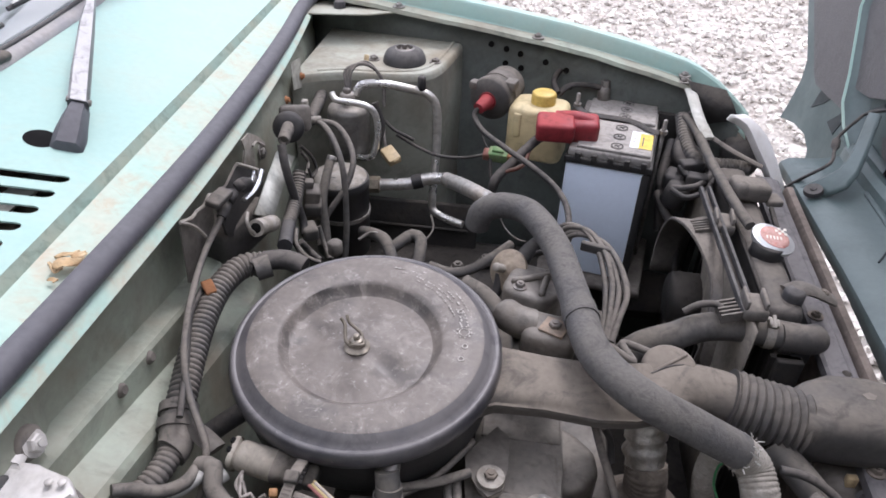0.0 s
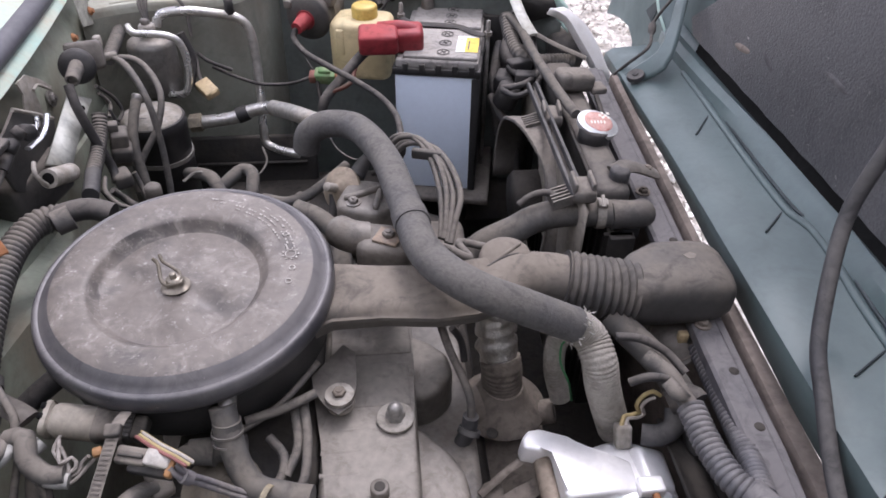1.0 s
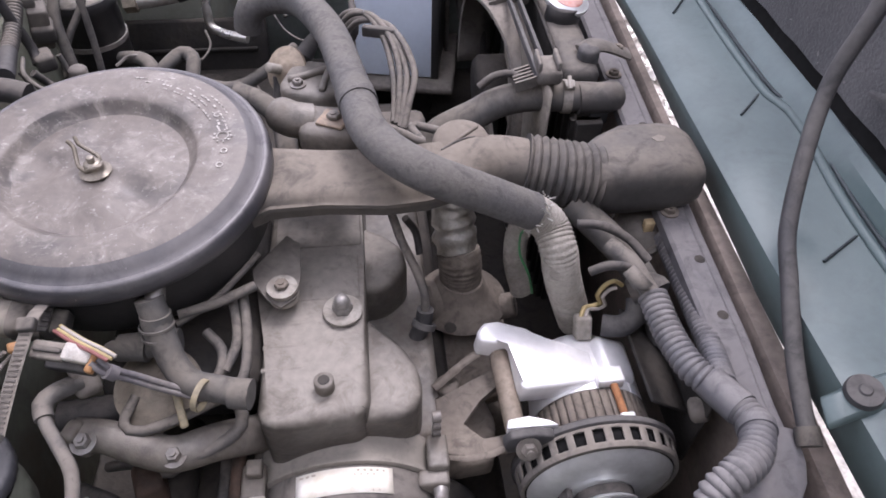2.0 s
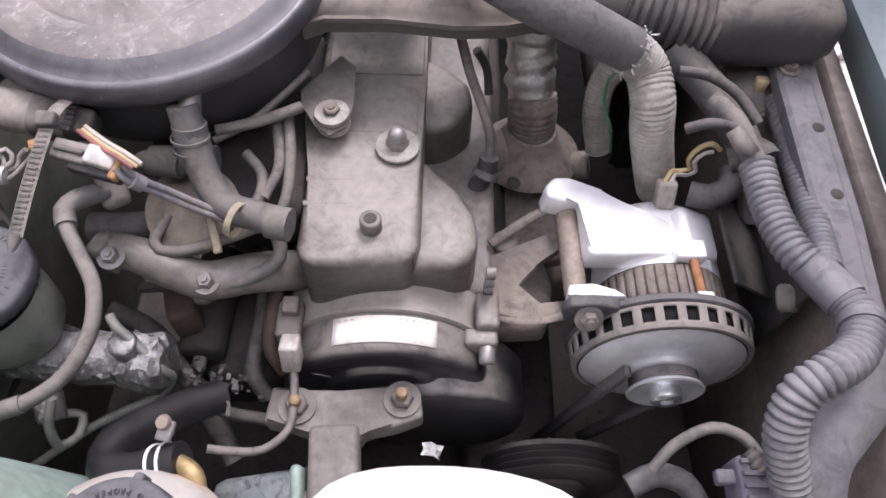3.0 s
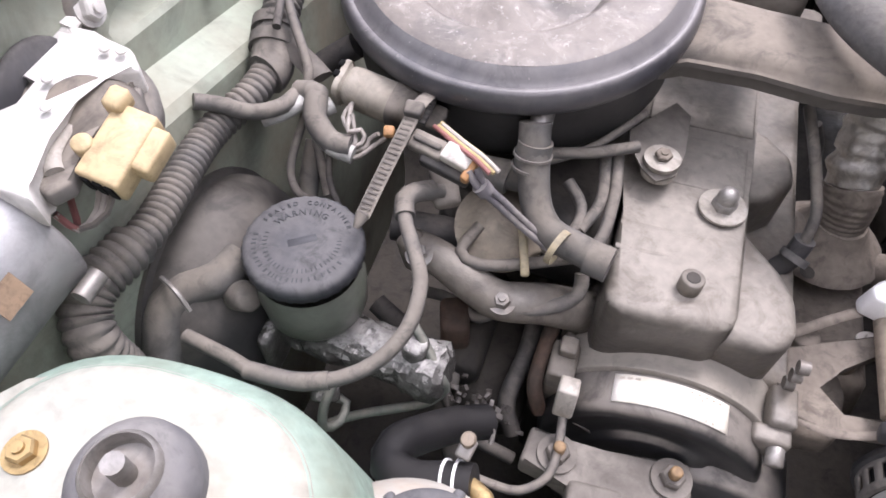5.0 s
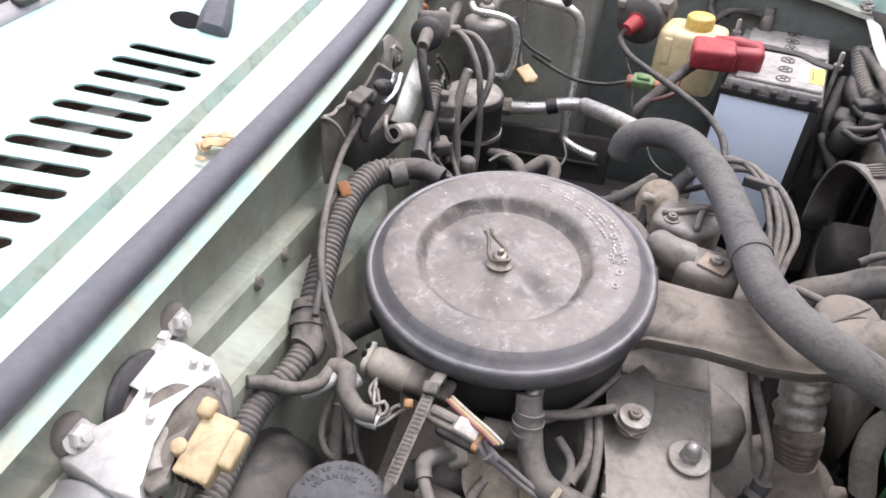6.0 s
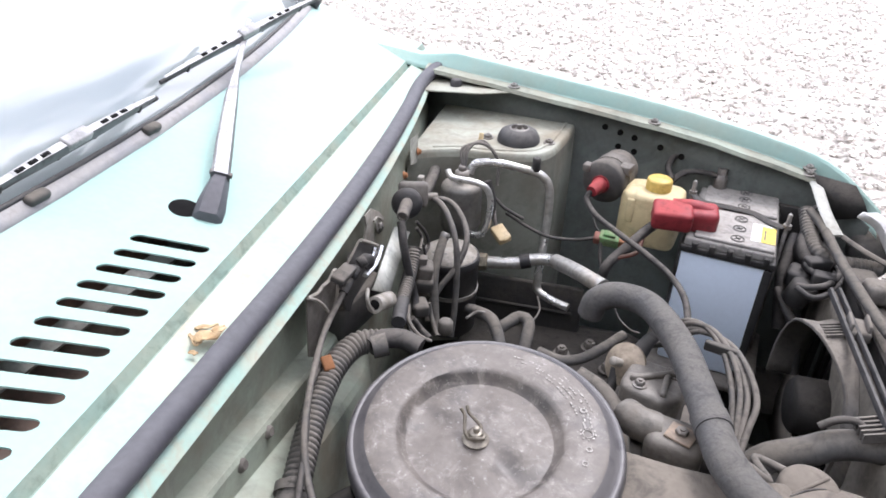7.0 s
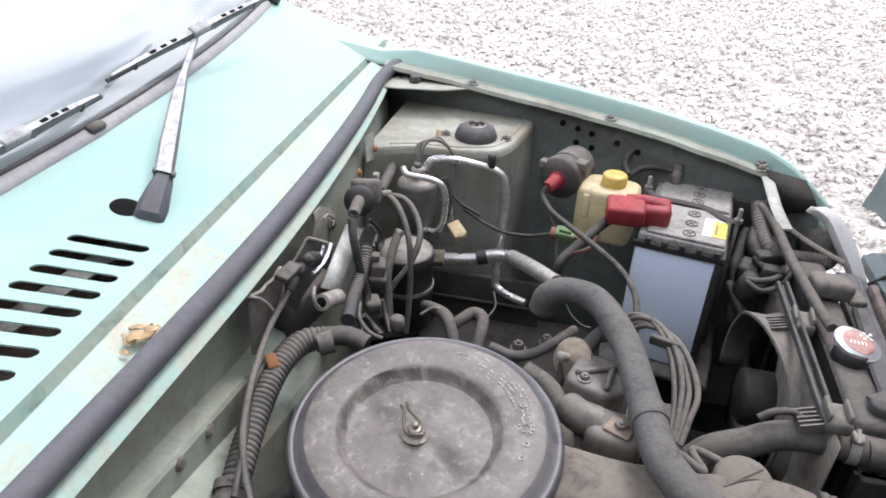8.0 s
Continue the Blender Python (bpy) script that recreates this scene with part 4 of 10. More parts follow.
def hood():
    t = thing("hood", "open front-hinged mint hood standing upright, inside mint painted as shaded teal, with a black pad", "car hood", (0.60, 0.1, 0.82))
    ys = [0.62 - 0.05 * i for i in range(29)]
    rows = []
    for y in ys:
        e = 0.006 * math.sin(y * 9)
        s = 0.010 * min(1, max(0, (0.3 - y) / 0.4))
        rows.append([(0.562 - s, y, 0.800 - 2.2 * s), (0.564 - s, y, 0.812), (0.574, y, 0.818), (0.628, y, 0.822), (0.650, y, 0.829), (0.656 + e, y, 0.846), (0.664 + e, y, 0.852), (0.672, y, 0.850), (0.680, y, 0.862)])
    ob = part("front_channel", sweep_bm(rows), HOODSHADE, t, "inner channel along the hinge edge, mint with shade put into its colour", 30)
    thicken(ob, 0.003)
    # inner frame and outer skin, wider towards the tail
    rows, skin = [], []
    for z, w in ((0.845, 0.60), (0.865, 0.66), (0.89, 0.70), (0.93, 0.725), (1.02, 0.80), (1.2, 0.82), (1.45, 0.82), (1.6, 0.80)):
        x = 0.684 + (z - 0.85) * 0.13
        near = 0.10 - (w - 0.10)
        rows.append([(x - 0.028, w, z), (x - 0.012, w - 0.02, z), (x, w - 0.06, z), (x, 0.1, z), (x, near + 0.06, z), (x - 0.012, near + 0.02, z), (x - 0.028, near, z)])
        skin.append([(x - 0.032, w + 0.004, z), (x + 0.012, w, z), (x + 0.03, w - 0.1, z), (x + 0.04, 0.1, z), (x + 0.03, near + 0.1, z), (x + 0.012, near, z), (x - 0.032, near - 0.004, z)])
    ob = part("inner_skin", sweep_bm(rows), HOODSHADE, t, "inner skin, mint with shade put into its colour", 30)
    thicken(ob, 0.002)
    ob = part("outer_skin", sweep_bm(skin), MINT, t, "mint outer skin", 30)
    thicken(ob, 0.002)
    # insulation pad
    poly = []
    n = 40
    for i in range(n + 1):
        y = 0.56 - 0.92 * i / n
        poly.append((y, 0.874 + 0.0008 * math.sin(i * 1.9) + (0.02 if i in (0, n) else 0)))
    for i in range(8):
        poly.append((-0.44 - 0.004 * (i % 2), 0.92 + 0.09 * i))
    poly += [(-0.40, 1.62), (0.60, 1.62)]
    poly += [(p[1], p[2]) for p in ((0.700, 1.213, 1.127), (0.695, 1.101, 1.042), (0.690, 1.007, 0.969), (0.685, 0.927, 0.918), (0.680, 0.869, 0.879), (0.680, 0.840, 0.868), (0.678, 0.774, 0.870), (0.677, 0.714, 0.874), (0.678, 0.728, 0.893), (0.680, 0.742, 0.914), (0.678, 0.698, 0.915), (0.677, 0.651, 0.920), (0.676, 0.582, 0.944), (0.673, 0.488, 0.953))]
    m = Matrix(((0, 0.13, -1, 0), (1, 0, 0, 0), (0, 1, 0, 0), (0, 0, 0, 1)))
    m.translation = (0.684 - 0.85 * 0.13 - 0.022, 0, 0)
    bm = prism_bm(poly, 0.012, m)
    part("insulation_pad", bm, PADBLACK, t, "black bitumen-felt pad with ragged edges", 30)
    for y, z in ((0.395, 0.915), (-0.045, 0.912)):
        x = 0.684 + (z - 0.85) * 0.13 - 0.0225
        part("pad_slot", lathe_bm([(0, 0.001), (0.8, 0.001), (1, 0.0)], frame_of((x, y, z), (-1, 0, 0.1)) @ pose(0, 0, 0, 0, 0, 8) @ Matrix.Diagonal((0.021, 0.0045, 1, 1)), 24), BRACKETB, t, "slit in the pad showing felt")
    for y in (0.46, 0.30, 0.12, -0.06, -0.22):
        bm = tube_bm([(0.600, y, 0.8206), (0.622, y + 0.012, 0.8222)], 0.0026, 6, flat=0.5)
        part("bead_shade", bm, BEADSHADE, t)
    # far corner of the inner frame; dark plates paint its shaded cut-outs
    corner = [(p[1], p[2]) for p in ((0.700, 1.349, 1.184), (0.700, 1.138, 1.002), (0.690, 0.957, 0.874), (0.690, 0.944, 0.839), (0.690, 0.951, 0.792), (0.690, 0.963, 0.748), (0.690, 0.889, 0.770), (0.690, 0.828, 0.775), (0.690, 0.788, 0.761), (0.690, 0.772, 0.730), (0.690, 0.769, 0.704), (0.690, 0.597, 0.821), (0.690, 0.527, 0.915), (0.700, 0.884, 1.230))]
    fm = Matrix(((0, 0.11, -1, 0.690 - 0.11 * 0.95), (1, 0, 0, 0), (0, 1, 0, 0), (0, 0, 0, 1)))
    part("frame_corner", prism_bm(corner, 0.004, fm, 0.0015), HOODSHADE, t, "corner of the hood's inner frame, mint with shade in its colour", 30)
    for hole in ([(0.684, 0.841, 0.863), (0.684, 0.787, 0.866), (0.684, 0.813, 0.842), (0.684, 0.850, 0.819)], [(0.684, 0.767, 0.827), (0.684, 0.730, 0.862), (0.684, 0.715, 0.860), (0.684, 0.729, 0.820)], [(0.684, 0.662, 0.895), (0.684, 0.625, 0.921), (0.684, 0.616, 0.912), (0.684, 0.649, 0.894)]):
        part("frame_hole_shade", prism_bm([(p[1], p[2]) for p in hole], 0.002, Matrix(((0, 0.11, -1, 0.6885 - 0.11 * 0.95), (1, 0, 0, 0), (0, 1, 0, 0), (0, 0, 0, 1)))), BEADSHADE, t)
    part("frame_rib", tube_bm([(0.683, 0.834, 0.826), (0.683, 0.753, 0.833), (0.680, 0.684, 0.831), (0.675, 0.627, 0.813)], 0.005, 8, flat=0.5), HOODSHADE, t)
    rnd = random.Random(12)
    bm = bmesh.new()
    for i in range(60):
        y, z = rnd.uniform(-0.35, 0.5), 0.885 + 0.35 * rnd.random() ** 1.6
        x = 0.684 + (z - 0.85) * 0.13 - 0.0222
        box_bm((0.0004, rnd.uniform(0.001, 0.006), rnd.uniform(0.0008, 0.0022)), Matrix.Translation((x, y, z)) @ pose(0, 0, 0, rnd.uniform(-60, 60), 7.4, 0), bm=bm)
    part("scuff_marks", bm, SCUFF, t, "pale flecks and scuffs on the pad")["kind"] = "stuff"
    for i, (y, z, w) in enumerate(((0.02, 0.905, 0.03), (-0.10, 0.93, 0.02), (0.20, 0.96, 0.025), (0.33, 0.925, 0.018))):
        part("rubbed_patch", lathe_bm([(0, 0.0006), (0.8, 0.0004), (1, 0.0)], frame_of((0.684 + (z - 0.85) * 0.13 - 0.0220, y, z), (-1, 0, 0.13)) @ pose(0, 0, 0, 0, 0, 20 - 12 * i) @ Matrix.Diagonal((w, 0.004, 1, 1)), 20), SCUFFD, t)
    wave = [(0.648, 0.50), (0.645, 0.385), (0.641, 0.256), (0.6405, 0.16), (0.643, 0.134), (0.649, 0.110), (0.648, 0.06), (0.642, 0.01), (0.638, -0.05), (0.637, -0.12), (0.638, -0.3), (0.638, -0.6)]
    part("long_bead", tube_bm([(x, y, 0.8288 + (x - 0.64) * 0.3) for x, y in wave], 0.0050, 10, 0.01, flat=0.8), HOODSHADE, t)
    # dark tubes painted as the shade in the groove and slits
    part("long_groove_shade", tube_bm([(x + 0.007, y, 0.8318 + (x - 0.64) * 0.3) for x, y in wave], 0.0020, 8, 0.01), BEADSHADE, t)
    for xa, ya, xb, yb in ((0.604, 0.328, 0.640, 0.376), (0.603, 0.116, 0.636, 0.148), (0.590, -0.087, 0.631, -0.063), (0.60, -0.30, 0.632, -0.285)):
        part("cross_slit_shade", tube_bm([(xa, ya, 0.8226 + (xa - 0.574) * 0.074), (xb, yb, 0.8220 + (xb - 0.574) * 0.074)], 0.0013, 6, 0.02), BEADSHADE, t, "thin dark line painted as a shaded pressed slit")
    # black strip painted in place of the shade under the pad
    part("pad_gap_shade", box_bm((0.006, 1.00, 0.017), Matrix.Translation((0.6725, 0.02, 0.8625)) @ pose(0, 0, 0, 0, 7.4, 0)), HOLLOWSHADE, t, "black strip standing for the shade below the pad")
    # hinge arms
    up_edge = [V(p) for p in ((0.550, 0.544, 0.790), (0.565, 0.535, 0.807), (0.585, 0.528, 0.827), (0.610, 0.521, 0.854), (0.635, 0.553, 0.876), (0.660, 0.602, 0.912))]
    low_edge = [V(p) for p in ((0.550, 0.515, 0.785), (0.565, 0.508, 0.797), (0.585, 0.501, 0.816), (0.610, 0.482, 0.845), (0.635, 0.517, 0.873), (0.660, 0.570, 0.922))]
    arm = part("hinge_arm", sweep_bm([[a, a.lerp(b, 0.15) + V((-0.002, 0, 0.003)), a.lerp(b, 0.85) + V((-0.002, 0, 0.003)), b] for a, b in zip(smooth_line(up_edge, 0.02), smooth_line(low_edge, 0.02))]), HOODSHADE, t, "steel hinge arm, mint with shade put into its colour", 30)
    thicken(arm, 0.004)
    part("hinge_bolt", lathe_bm([(0, 0.004), (0.004, 0.004), (0.005, 0.0025), (0.0125, 0.0025), (0.0135, 0.0), (0.0135, -0.004)], frame_of((0.572, 0.498, 0.830), (-0.35, -0.15, 1)), 24), RUBBER, arm, "black rubber-capped hinge bolt")
    up_edge = [V(p) for p in ((0.531, -0.205, 0.814), (0.566, -0.197, 0.820), (0.607, -0.192, 0.828), (0.649, -0.187, 0.838))]
    low_edge = [V(p) for p in ((0.528, -0.229, 0.810), (0.557, -0.224, 0.816), (0.593, -0.220, 0.824), (0.634, -0.218, 0.835))]
    arm = part("hinge_arm", sweep_bm([[a, a.lerp(b, 0.15) + V((-0.002, 0, 0.003)), a.lerp(b, 0.85) + V((-0.002, 0, 0.003)), b] for a, b in zip(smooth_line(up_edge, 0.02), smooth_line(low_edge, 0.02))]), HOODSHADE, t, "steel hinge arm, mint with shade put into its colour", 30)
    thicken(arm, 0.004)
    part("hinge_bolt", lathe_bm([(0, 0.004), (0.004, 0.004), (0.005, 0.0025), (0.0125, 0.0025), (0.0135, 0.0), (0.0135, -0.004)], frame_of((0.558, -0.209, 0.824), (-0.2, -0.1, 1)), 24), RUBBER, arm, "black rubber-capped hinge bolt")
    part("hinge_wire", tube_bm([(0.545, 0.562, 0.784), (0.570, 0.544, 0.824), (0.600, 0.541, 0.854), (0.615, 0.574, 0.862), (0.625, 0.599, 0.872), (0.645, 0.605, 0.900), (0.660, 0.609, 0.912), (0.670, 0.548, 0.946)], lambda u: 0.0026 + (0.004 if abs(u - 0.52) < 0.03 else 0), 8), DARKCABLE, t, "thin black wire to the hood")
    return t


SCUFF = mat("pad_scuff", (0.20, 0.195, 0.19), 0.7, bump=0)
SCUFFD = mat("rubbed_pad", (0.098, 0.094, 0.096), 0.6, dirt=(0.06, 0.058, 0.06), amount=0.5, scale=60, bump=0.2)
# darker teal that paints shade into pressed beads and recesses
BEADSHADE = mat("bead_shadowed_paint", (0.030, 0.042, 0.046), 0.5, bump=0.02)
hood()
stay = thing("hood_stay", "thick black rubber-covered stay between rail and hood", "hood stay", (0.54, -0.2, 0.775))
STAY_LINE = [(0.531, -0.223, 0.775), (0.538, -0.166, 0.797), (0.548, -0.108, 0.827), (0.558, -0.063, 0.856), (0.590, 0.003, 0.927), (0.610, 0.017, 0.997), (0.630, 0.034, 1.065), (0.650, 0.192, 1.138)]
part("sleeve", tube_bm(STAY_LINE, 0.0070, 12, 0.01), RUBBER, stay, "black rubber sleeve")
part("end_clip", ring_bm(V(STAY_LINE[0]).lerp(V(STAY_LINE[1]), 0.1), V(STAY_LINE[1]) - V(STAY_LINE[0]), 0.0072, 0.014, 0.002), PLASTIC, stay, "plastic end clip")


# ---- bay floor and drive train ----
def underbody():
    t = thing("undertray", "dark sheet added so gaps below the engine read as shade, with chassis rails", "undertray", (0.15, 0.1, 0.35))
    # dark sheet added so gaps between the parts read as shade
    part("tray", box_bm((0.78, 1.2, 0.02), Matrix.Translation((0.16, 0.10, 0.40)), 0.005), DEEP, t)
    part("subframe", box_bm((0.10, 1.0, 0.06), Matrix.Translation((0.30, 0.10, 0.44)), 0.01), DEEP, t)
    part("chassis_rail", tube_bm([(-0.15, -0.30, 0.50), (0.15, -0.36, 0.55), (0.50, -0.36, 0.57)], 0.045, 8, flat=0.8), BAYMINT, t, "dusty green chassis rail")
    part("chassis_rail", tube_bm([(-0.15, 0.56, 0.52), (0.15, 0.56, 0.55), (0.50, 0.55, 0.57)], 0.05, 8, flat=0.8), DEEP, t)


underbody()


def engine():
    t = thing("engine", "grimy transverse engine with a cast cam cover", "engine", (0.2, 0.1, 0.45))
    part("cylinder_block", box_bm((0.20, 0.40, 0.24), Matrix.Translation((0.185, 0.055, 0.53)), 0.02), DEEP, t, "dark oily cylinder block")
    head = part("cylinder_head", box_bm((0.165, 0.36, 0.07), Matrix.Translation((0.185, 0.03, 0.665)), 0.008), ALU, t, "grimy aluminium cylinder head")
    # cam cover
    bm = prism_bm([(0.122, 0.20), (0.118, -0.02), (0.121, -0.03), (0.121, -0.085), (0.119, -0.155), (0.128, -0.168), (0.200, -0.162), (0.207, -0.150), (0.207, 0.02), (0.210, 0.20)], 0.085, Matrix.Translation((0, 0, 0.772)), 0.009, seg=3)
    prism_bm([(0.19, -0.045), (0.21, -0.060), (0.236, -0.088), (0.248, -0.110), (0.250, -0.140), (0.238, -0.156), (0.19, -0.158)], 0.075, Matrix.Translation((0, 0, 0.756)), 0.010, bm, 3)
    prism_bm([(0.19, 0.075), (0.225, 0.055), (0.245, 0.035), (0.248, 0.005), (0.225, -0.018), (0.19, -0.022)], 0.065, Matrix.Translation((0, 0, 0.748)), 0.010, bm, 3)
    cover = part("cam_cover", bm, CAMCOVER, t, "dusty cast cam cover with stepped lobes", 40)
    # shallow steps and a seam in the casting
    for x0, y0, sx, sy, z in ((0.163, -0.022, 0.078, 0.052, 0.7709), (0.165, 0.045, 0.08, 0.06, 0.7712)):
        part("casting_pad", box_bm((sx, sy, 0.004), Matrix.Translation((x0, y0, z)), 0.0019, 3), CAMCOVER, cover)
    for y0 in (-0.072, -0.094, -0.116):
        part("casting_rib", tube_bm([(0.121, y0, 0.7708), (0.145, y0, 0.7711), (0.166, y0 + 0.002, 0.7706)], 0.0022, 8, flat=0.6), CAMCOVER, cover)
    part("oil_stud", cyl_bm((0.172, -0.137, 0.770), (0.172, -0.137, 0.784), 0.0078, bevel=0.001), ALU, cover, "hollow cast stud")
    part("stud_bore", lathe_bm([(0, 0.0), (0.0042, 0.0), (0.005, -0.001)], Matrix.Translation((0.172, -0.137, 0.7846)), 16), DEEP, cover)
    # domed nut on a big washer and bushed bolt
    bm = lathe_bm([(0, 0), (0.0168, 0), (0.0168, 0.0020), (0.0152, 0.003), (0, 0.003)], Matrix.Translation((0.187, -0.064, 0.7745)), 32)
    part("washer", bm, BRACKETL, cover, "pale dusty washer")
    bm = lathe_bm([(0, 0.003), (0.0088, 0.003), (0.0088, 0.0085), (0.008, 0.0095), (0, 0.0095)], Matrix.Translation((0.187, -0.064, 0.7745)), 6)
    lathe_bm([(0.0072, 0.008), (0.0072, 0.013), (0.0058, 0.0172), (0.003, 0.0192), (0, 0.0197)], Matrix.Translation((0.187, -0.064, 0.7745)), 20, bm)
    part("dome_nut", bm, STEEL, cover, "steel dome nut")
    bm = lathe_bm([(0, 0), (0.0125, 0), (0.0135, 0.004), (0.0115, 0.010), (0.0130, 0.012), (0.0130, 0.015), (0, 0.016)], Matrix.Translation((0.138, -0.050, 0.781)), 24)
    part("bush", bm, BRACKETL, cover, "pale dusty rubber-bushed bolt head")
    bolt(cover, (0.138, -0.050, 0.797), r=0.0062, h=0.004, washer=0, material=RUST)
    # seam below the cover
    part("gasket_flange", box_bm((0.16, 0.33, 0.010), Matrix.Translation((0.185, 0.0, 0.690)), 0.003), ALU, t)
    # timing end: drum-shaped cover with a label
    ax = (0, -1, 0)
    c = V((0.182, 0, 0.643))

    def drum(r0, r1, y0, y1, bev=0.002):
        return cyl_bm((c.x, y0, c.z), (c.x, y1, c.z), r0, r1, bev, 56)

    part("timing_flange", drum(0.087, 0.087, -0.146, -0.154), RUSTL0, t, "tan dusty flange ring")
    part("timing_collar", lathe_bm([(0.070, -0.02), (0.0868, -0.002), (0.0872, 0.0), (0.0850, 0.010), (0.0838, 0.022), (0.0852, 0.0235), (0.0852, 0.0262), (0.0830, 0.0275), (0.079, 0.0275)], frame_of((c.x, -0.152, c.z), ax), 64), RUSTL0, t, "tan dusty collar with a rolled lip")
    prof = [(0.0795, 0.0), (0.0800, 0.001), (0.0812, 0.003), (0.0812, 0.022), (0.0802, 0.0270), (0.0780, 0.0305), (0.0745, 0.0322), (0.070, 0.0326), (0.062, 0.0315), (0.052, 0.0312), (0.049, 0.0322), (0.046, 0.0350), (0.042, 0.0362), (0.020, 0.0366), (0, 0.0366)]
    cov = part("timing_cover", lathe_bm(prof, frame_of((c.x, -0.177, c.z), ax), 72), TIMING, t, "black drum-shaped timing cover, dusty on top", 40)
    for a in (25, 150, 205, 335):
        part("face_rib", box_bm((0.018, 0.0022, 0.002), frame_of((c.x, -0.2085, c.z), ax) @ rotz(a) @ Matrix.Translation((0.057, 0, 0)), 0.0008, 1), TIMING, cov)
    part("lower_cover", box_bm((0.15, 0.05, 0.16), Matrix.Translation((0.20, -0.190, 0.575)), 0.02), DEEP, t)
    part("lower_drum", cyl_bm((0.225, -0.165, 0.60), (0.225, -0.222, 0.60), 0.072, bevel=0.005, seg=48), TIMING, t, "dusty black lower timing cover")
    # label on the drum
    rows = []
    for k in range(13):
        a = radians(62 + 56 * k / 12)
        rows.append([(c.x - r2 * math.cos(a), y, c.z + r2 * math.sin(a)) for y, r2 in ((-0.1820, 0.0821), (-0.2030, 0.0818))])
    lab = part("label", sweep_bm(rows), LABELW, cov, "worn white paper label with faded print")
    thicken(lab, 0.0004)
    bm = bmesh.new()
    for y, first, n, long in ((-0.1850, 66, 3, 0.0034), (-0.1848, 98, 5, 0.0020), (-0.1882, 96, 4, 0.0016), (-0.2010, 106, 2, 0.0014)):
        for k in range(n):
            a = radians(first + 3.6 * k)
            box_bm((long, 0.0014, 0.0003), frame_of((c.x - 0.0826 * math.cos(a), y, c.z + 0.0826 * math.sin(a)), (-math.cos(a), 0, math.sin(a)), (0, -1, 0)), bm=bm)
    part("label_print", bm, MARKP, lab)["kind"] = "stuff"
    # lugs and bolts at the drum's sides
    part("lug", box_bm((0.020, 0.030, 0.05), Matrix.Translation((0.108, -0.176, 0.680)), 0.003), ALU, t)
    part("lug_cap", box_bm((0.013, 0.014, 0.010), Matrix.Translation((0.109, -0.168, 0.708)), 0.002), ALU, t)
    part("lug", box_bm((0.018, 0.030, 0.05), Matrix.Translation((0.259, -0.166, 0.684)), 0.003), ALU, t)
    part("lug_foot", box_bm((0.026, 0.014, 0.024), Matrix.Translation((0.254, -0.186, 0.690)), 0.003), ALU, t)
    part("lug_bolt", cyl_bm((0.259, -0.190, 0.694), (0.259, -0.204, 0.690), 0.0062, bevel=0.001, seg=14), STEEL, t, "socket bolt")
    # chain of bolts down the front face
    for i in range(6):
        part("side_bolt", cyl_bm((0.256, -0.15 + 0.0 * i, 0.735 - 0.012 * i), (0.263, -0.15, 0.735 - 0.012 * i), 0.005, seg=8), STEEL, t)
    # engine mount bracket
    mb = thing("engine_mount", "dusty pressed steel engine mount bracket with two nuts", "engine mount", (0.15, -0.27, 0.55))
    part("cross_plate", prism_bm([(0.095, -0.250), (0.098, -0.222), (0.150, -0.228), (0.208, -0.216), (0.212, -0.243), (0.190, -0.252), (0.170, -0.252), (0.168, -0.262), (0.134, -0.262), (0.132, -0.254)], 0.022, Matrix.Translation((0, 0, 0.683)), 0.003), BRACKET, mb)
    part("mount_arm", box_bm((0.036, 0.13, 0.028), Matrix.Translation((0.152, -0.315, 0.668)) @ pose(0, 0, 0, 8, 0, 4), 0.004), BRACKET, mb, "dusty arm of the mount")
    for x, y in ((0.196, -0.231), (0.119, -0.238)):
        bolt(mb, (x, y, 0.684), r=0.0085, h=0.008, washer=1.65, material=BRACKET)
        part("stud_end", cyl_bm((x, y, 0.690), (x, y, 0.700), 0.0042, bevel=0.001, seg=14), STUD, mb, "rusty gold stud end")
    for s in (-1, 1):
        part("mount_bolt", cyl_bm((0.152 + s * 0.018, -0.30, 0.665), (0.152 + s * 0.030, -0.30, 0.665), 0.0075, bevel=0.001, seg=6), STEEL, mb)
        part("mount_bolt", cyl_bm((0.152 + s * 0.018, -0.335, 0.66), (0.152 + s * 0.034, -0.335, 0.66), 0.0085, bevel=0.001, seg=6), STEEL, mb)
    part("mount_base", box_bm((0.14, 0.10, 0.02), Matrix.Translation((0.14, -0.345, 0.60)), 0.004), DEEP, mb)


TIMING = mat("timing_cover_plastic", (0.018, 0.018, 0.019), 0.33, dirt=(0.165, 0.150, 0.132), amount=0.36, scale=9, bump=0.06, vary=0.1, dust_toplight=3.2)
RUSTL0 = mat("tan_cover_dust", (0.185, 0.168, 0.143), 0.65, dirt=(0.235, 0.215, 0.185), amount=0.5, scale=16, bump=0.12, vary=0.08, stain=0.4)
BRACKETL = mat("pale_dust_metal", (0.33, 0.31, 0.275), 0.6, 0.1, dirt=(0.24, 0.215, 0.18), amount=0.45, scale=40, bump=0.2)
PLASTICL = mat("dusty_grey_plastic", (0.13, 0.122, 0.112), 0.7, dirt=(0.19, 0.17, 0.145), amount=0.5, scale=18, bump=0.15)
STUD = mat("rusty_gold_plate", (0.30, 0.20, 0.10), 0.5, 0.4, dirt=(0.22, 0.15, 0.09), amount=0.45, scale=80)
MARKP = mat("faded_print", (0.60, 0.55, 0.46), 0.7, bump=0)
engine()


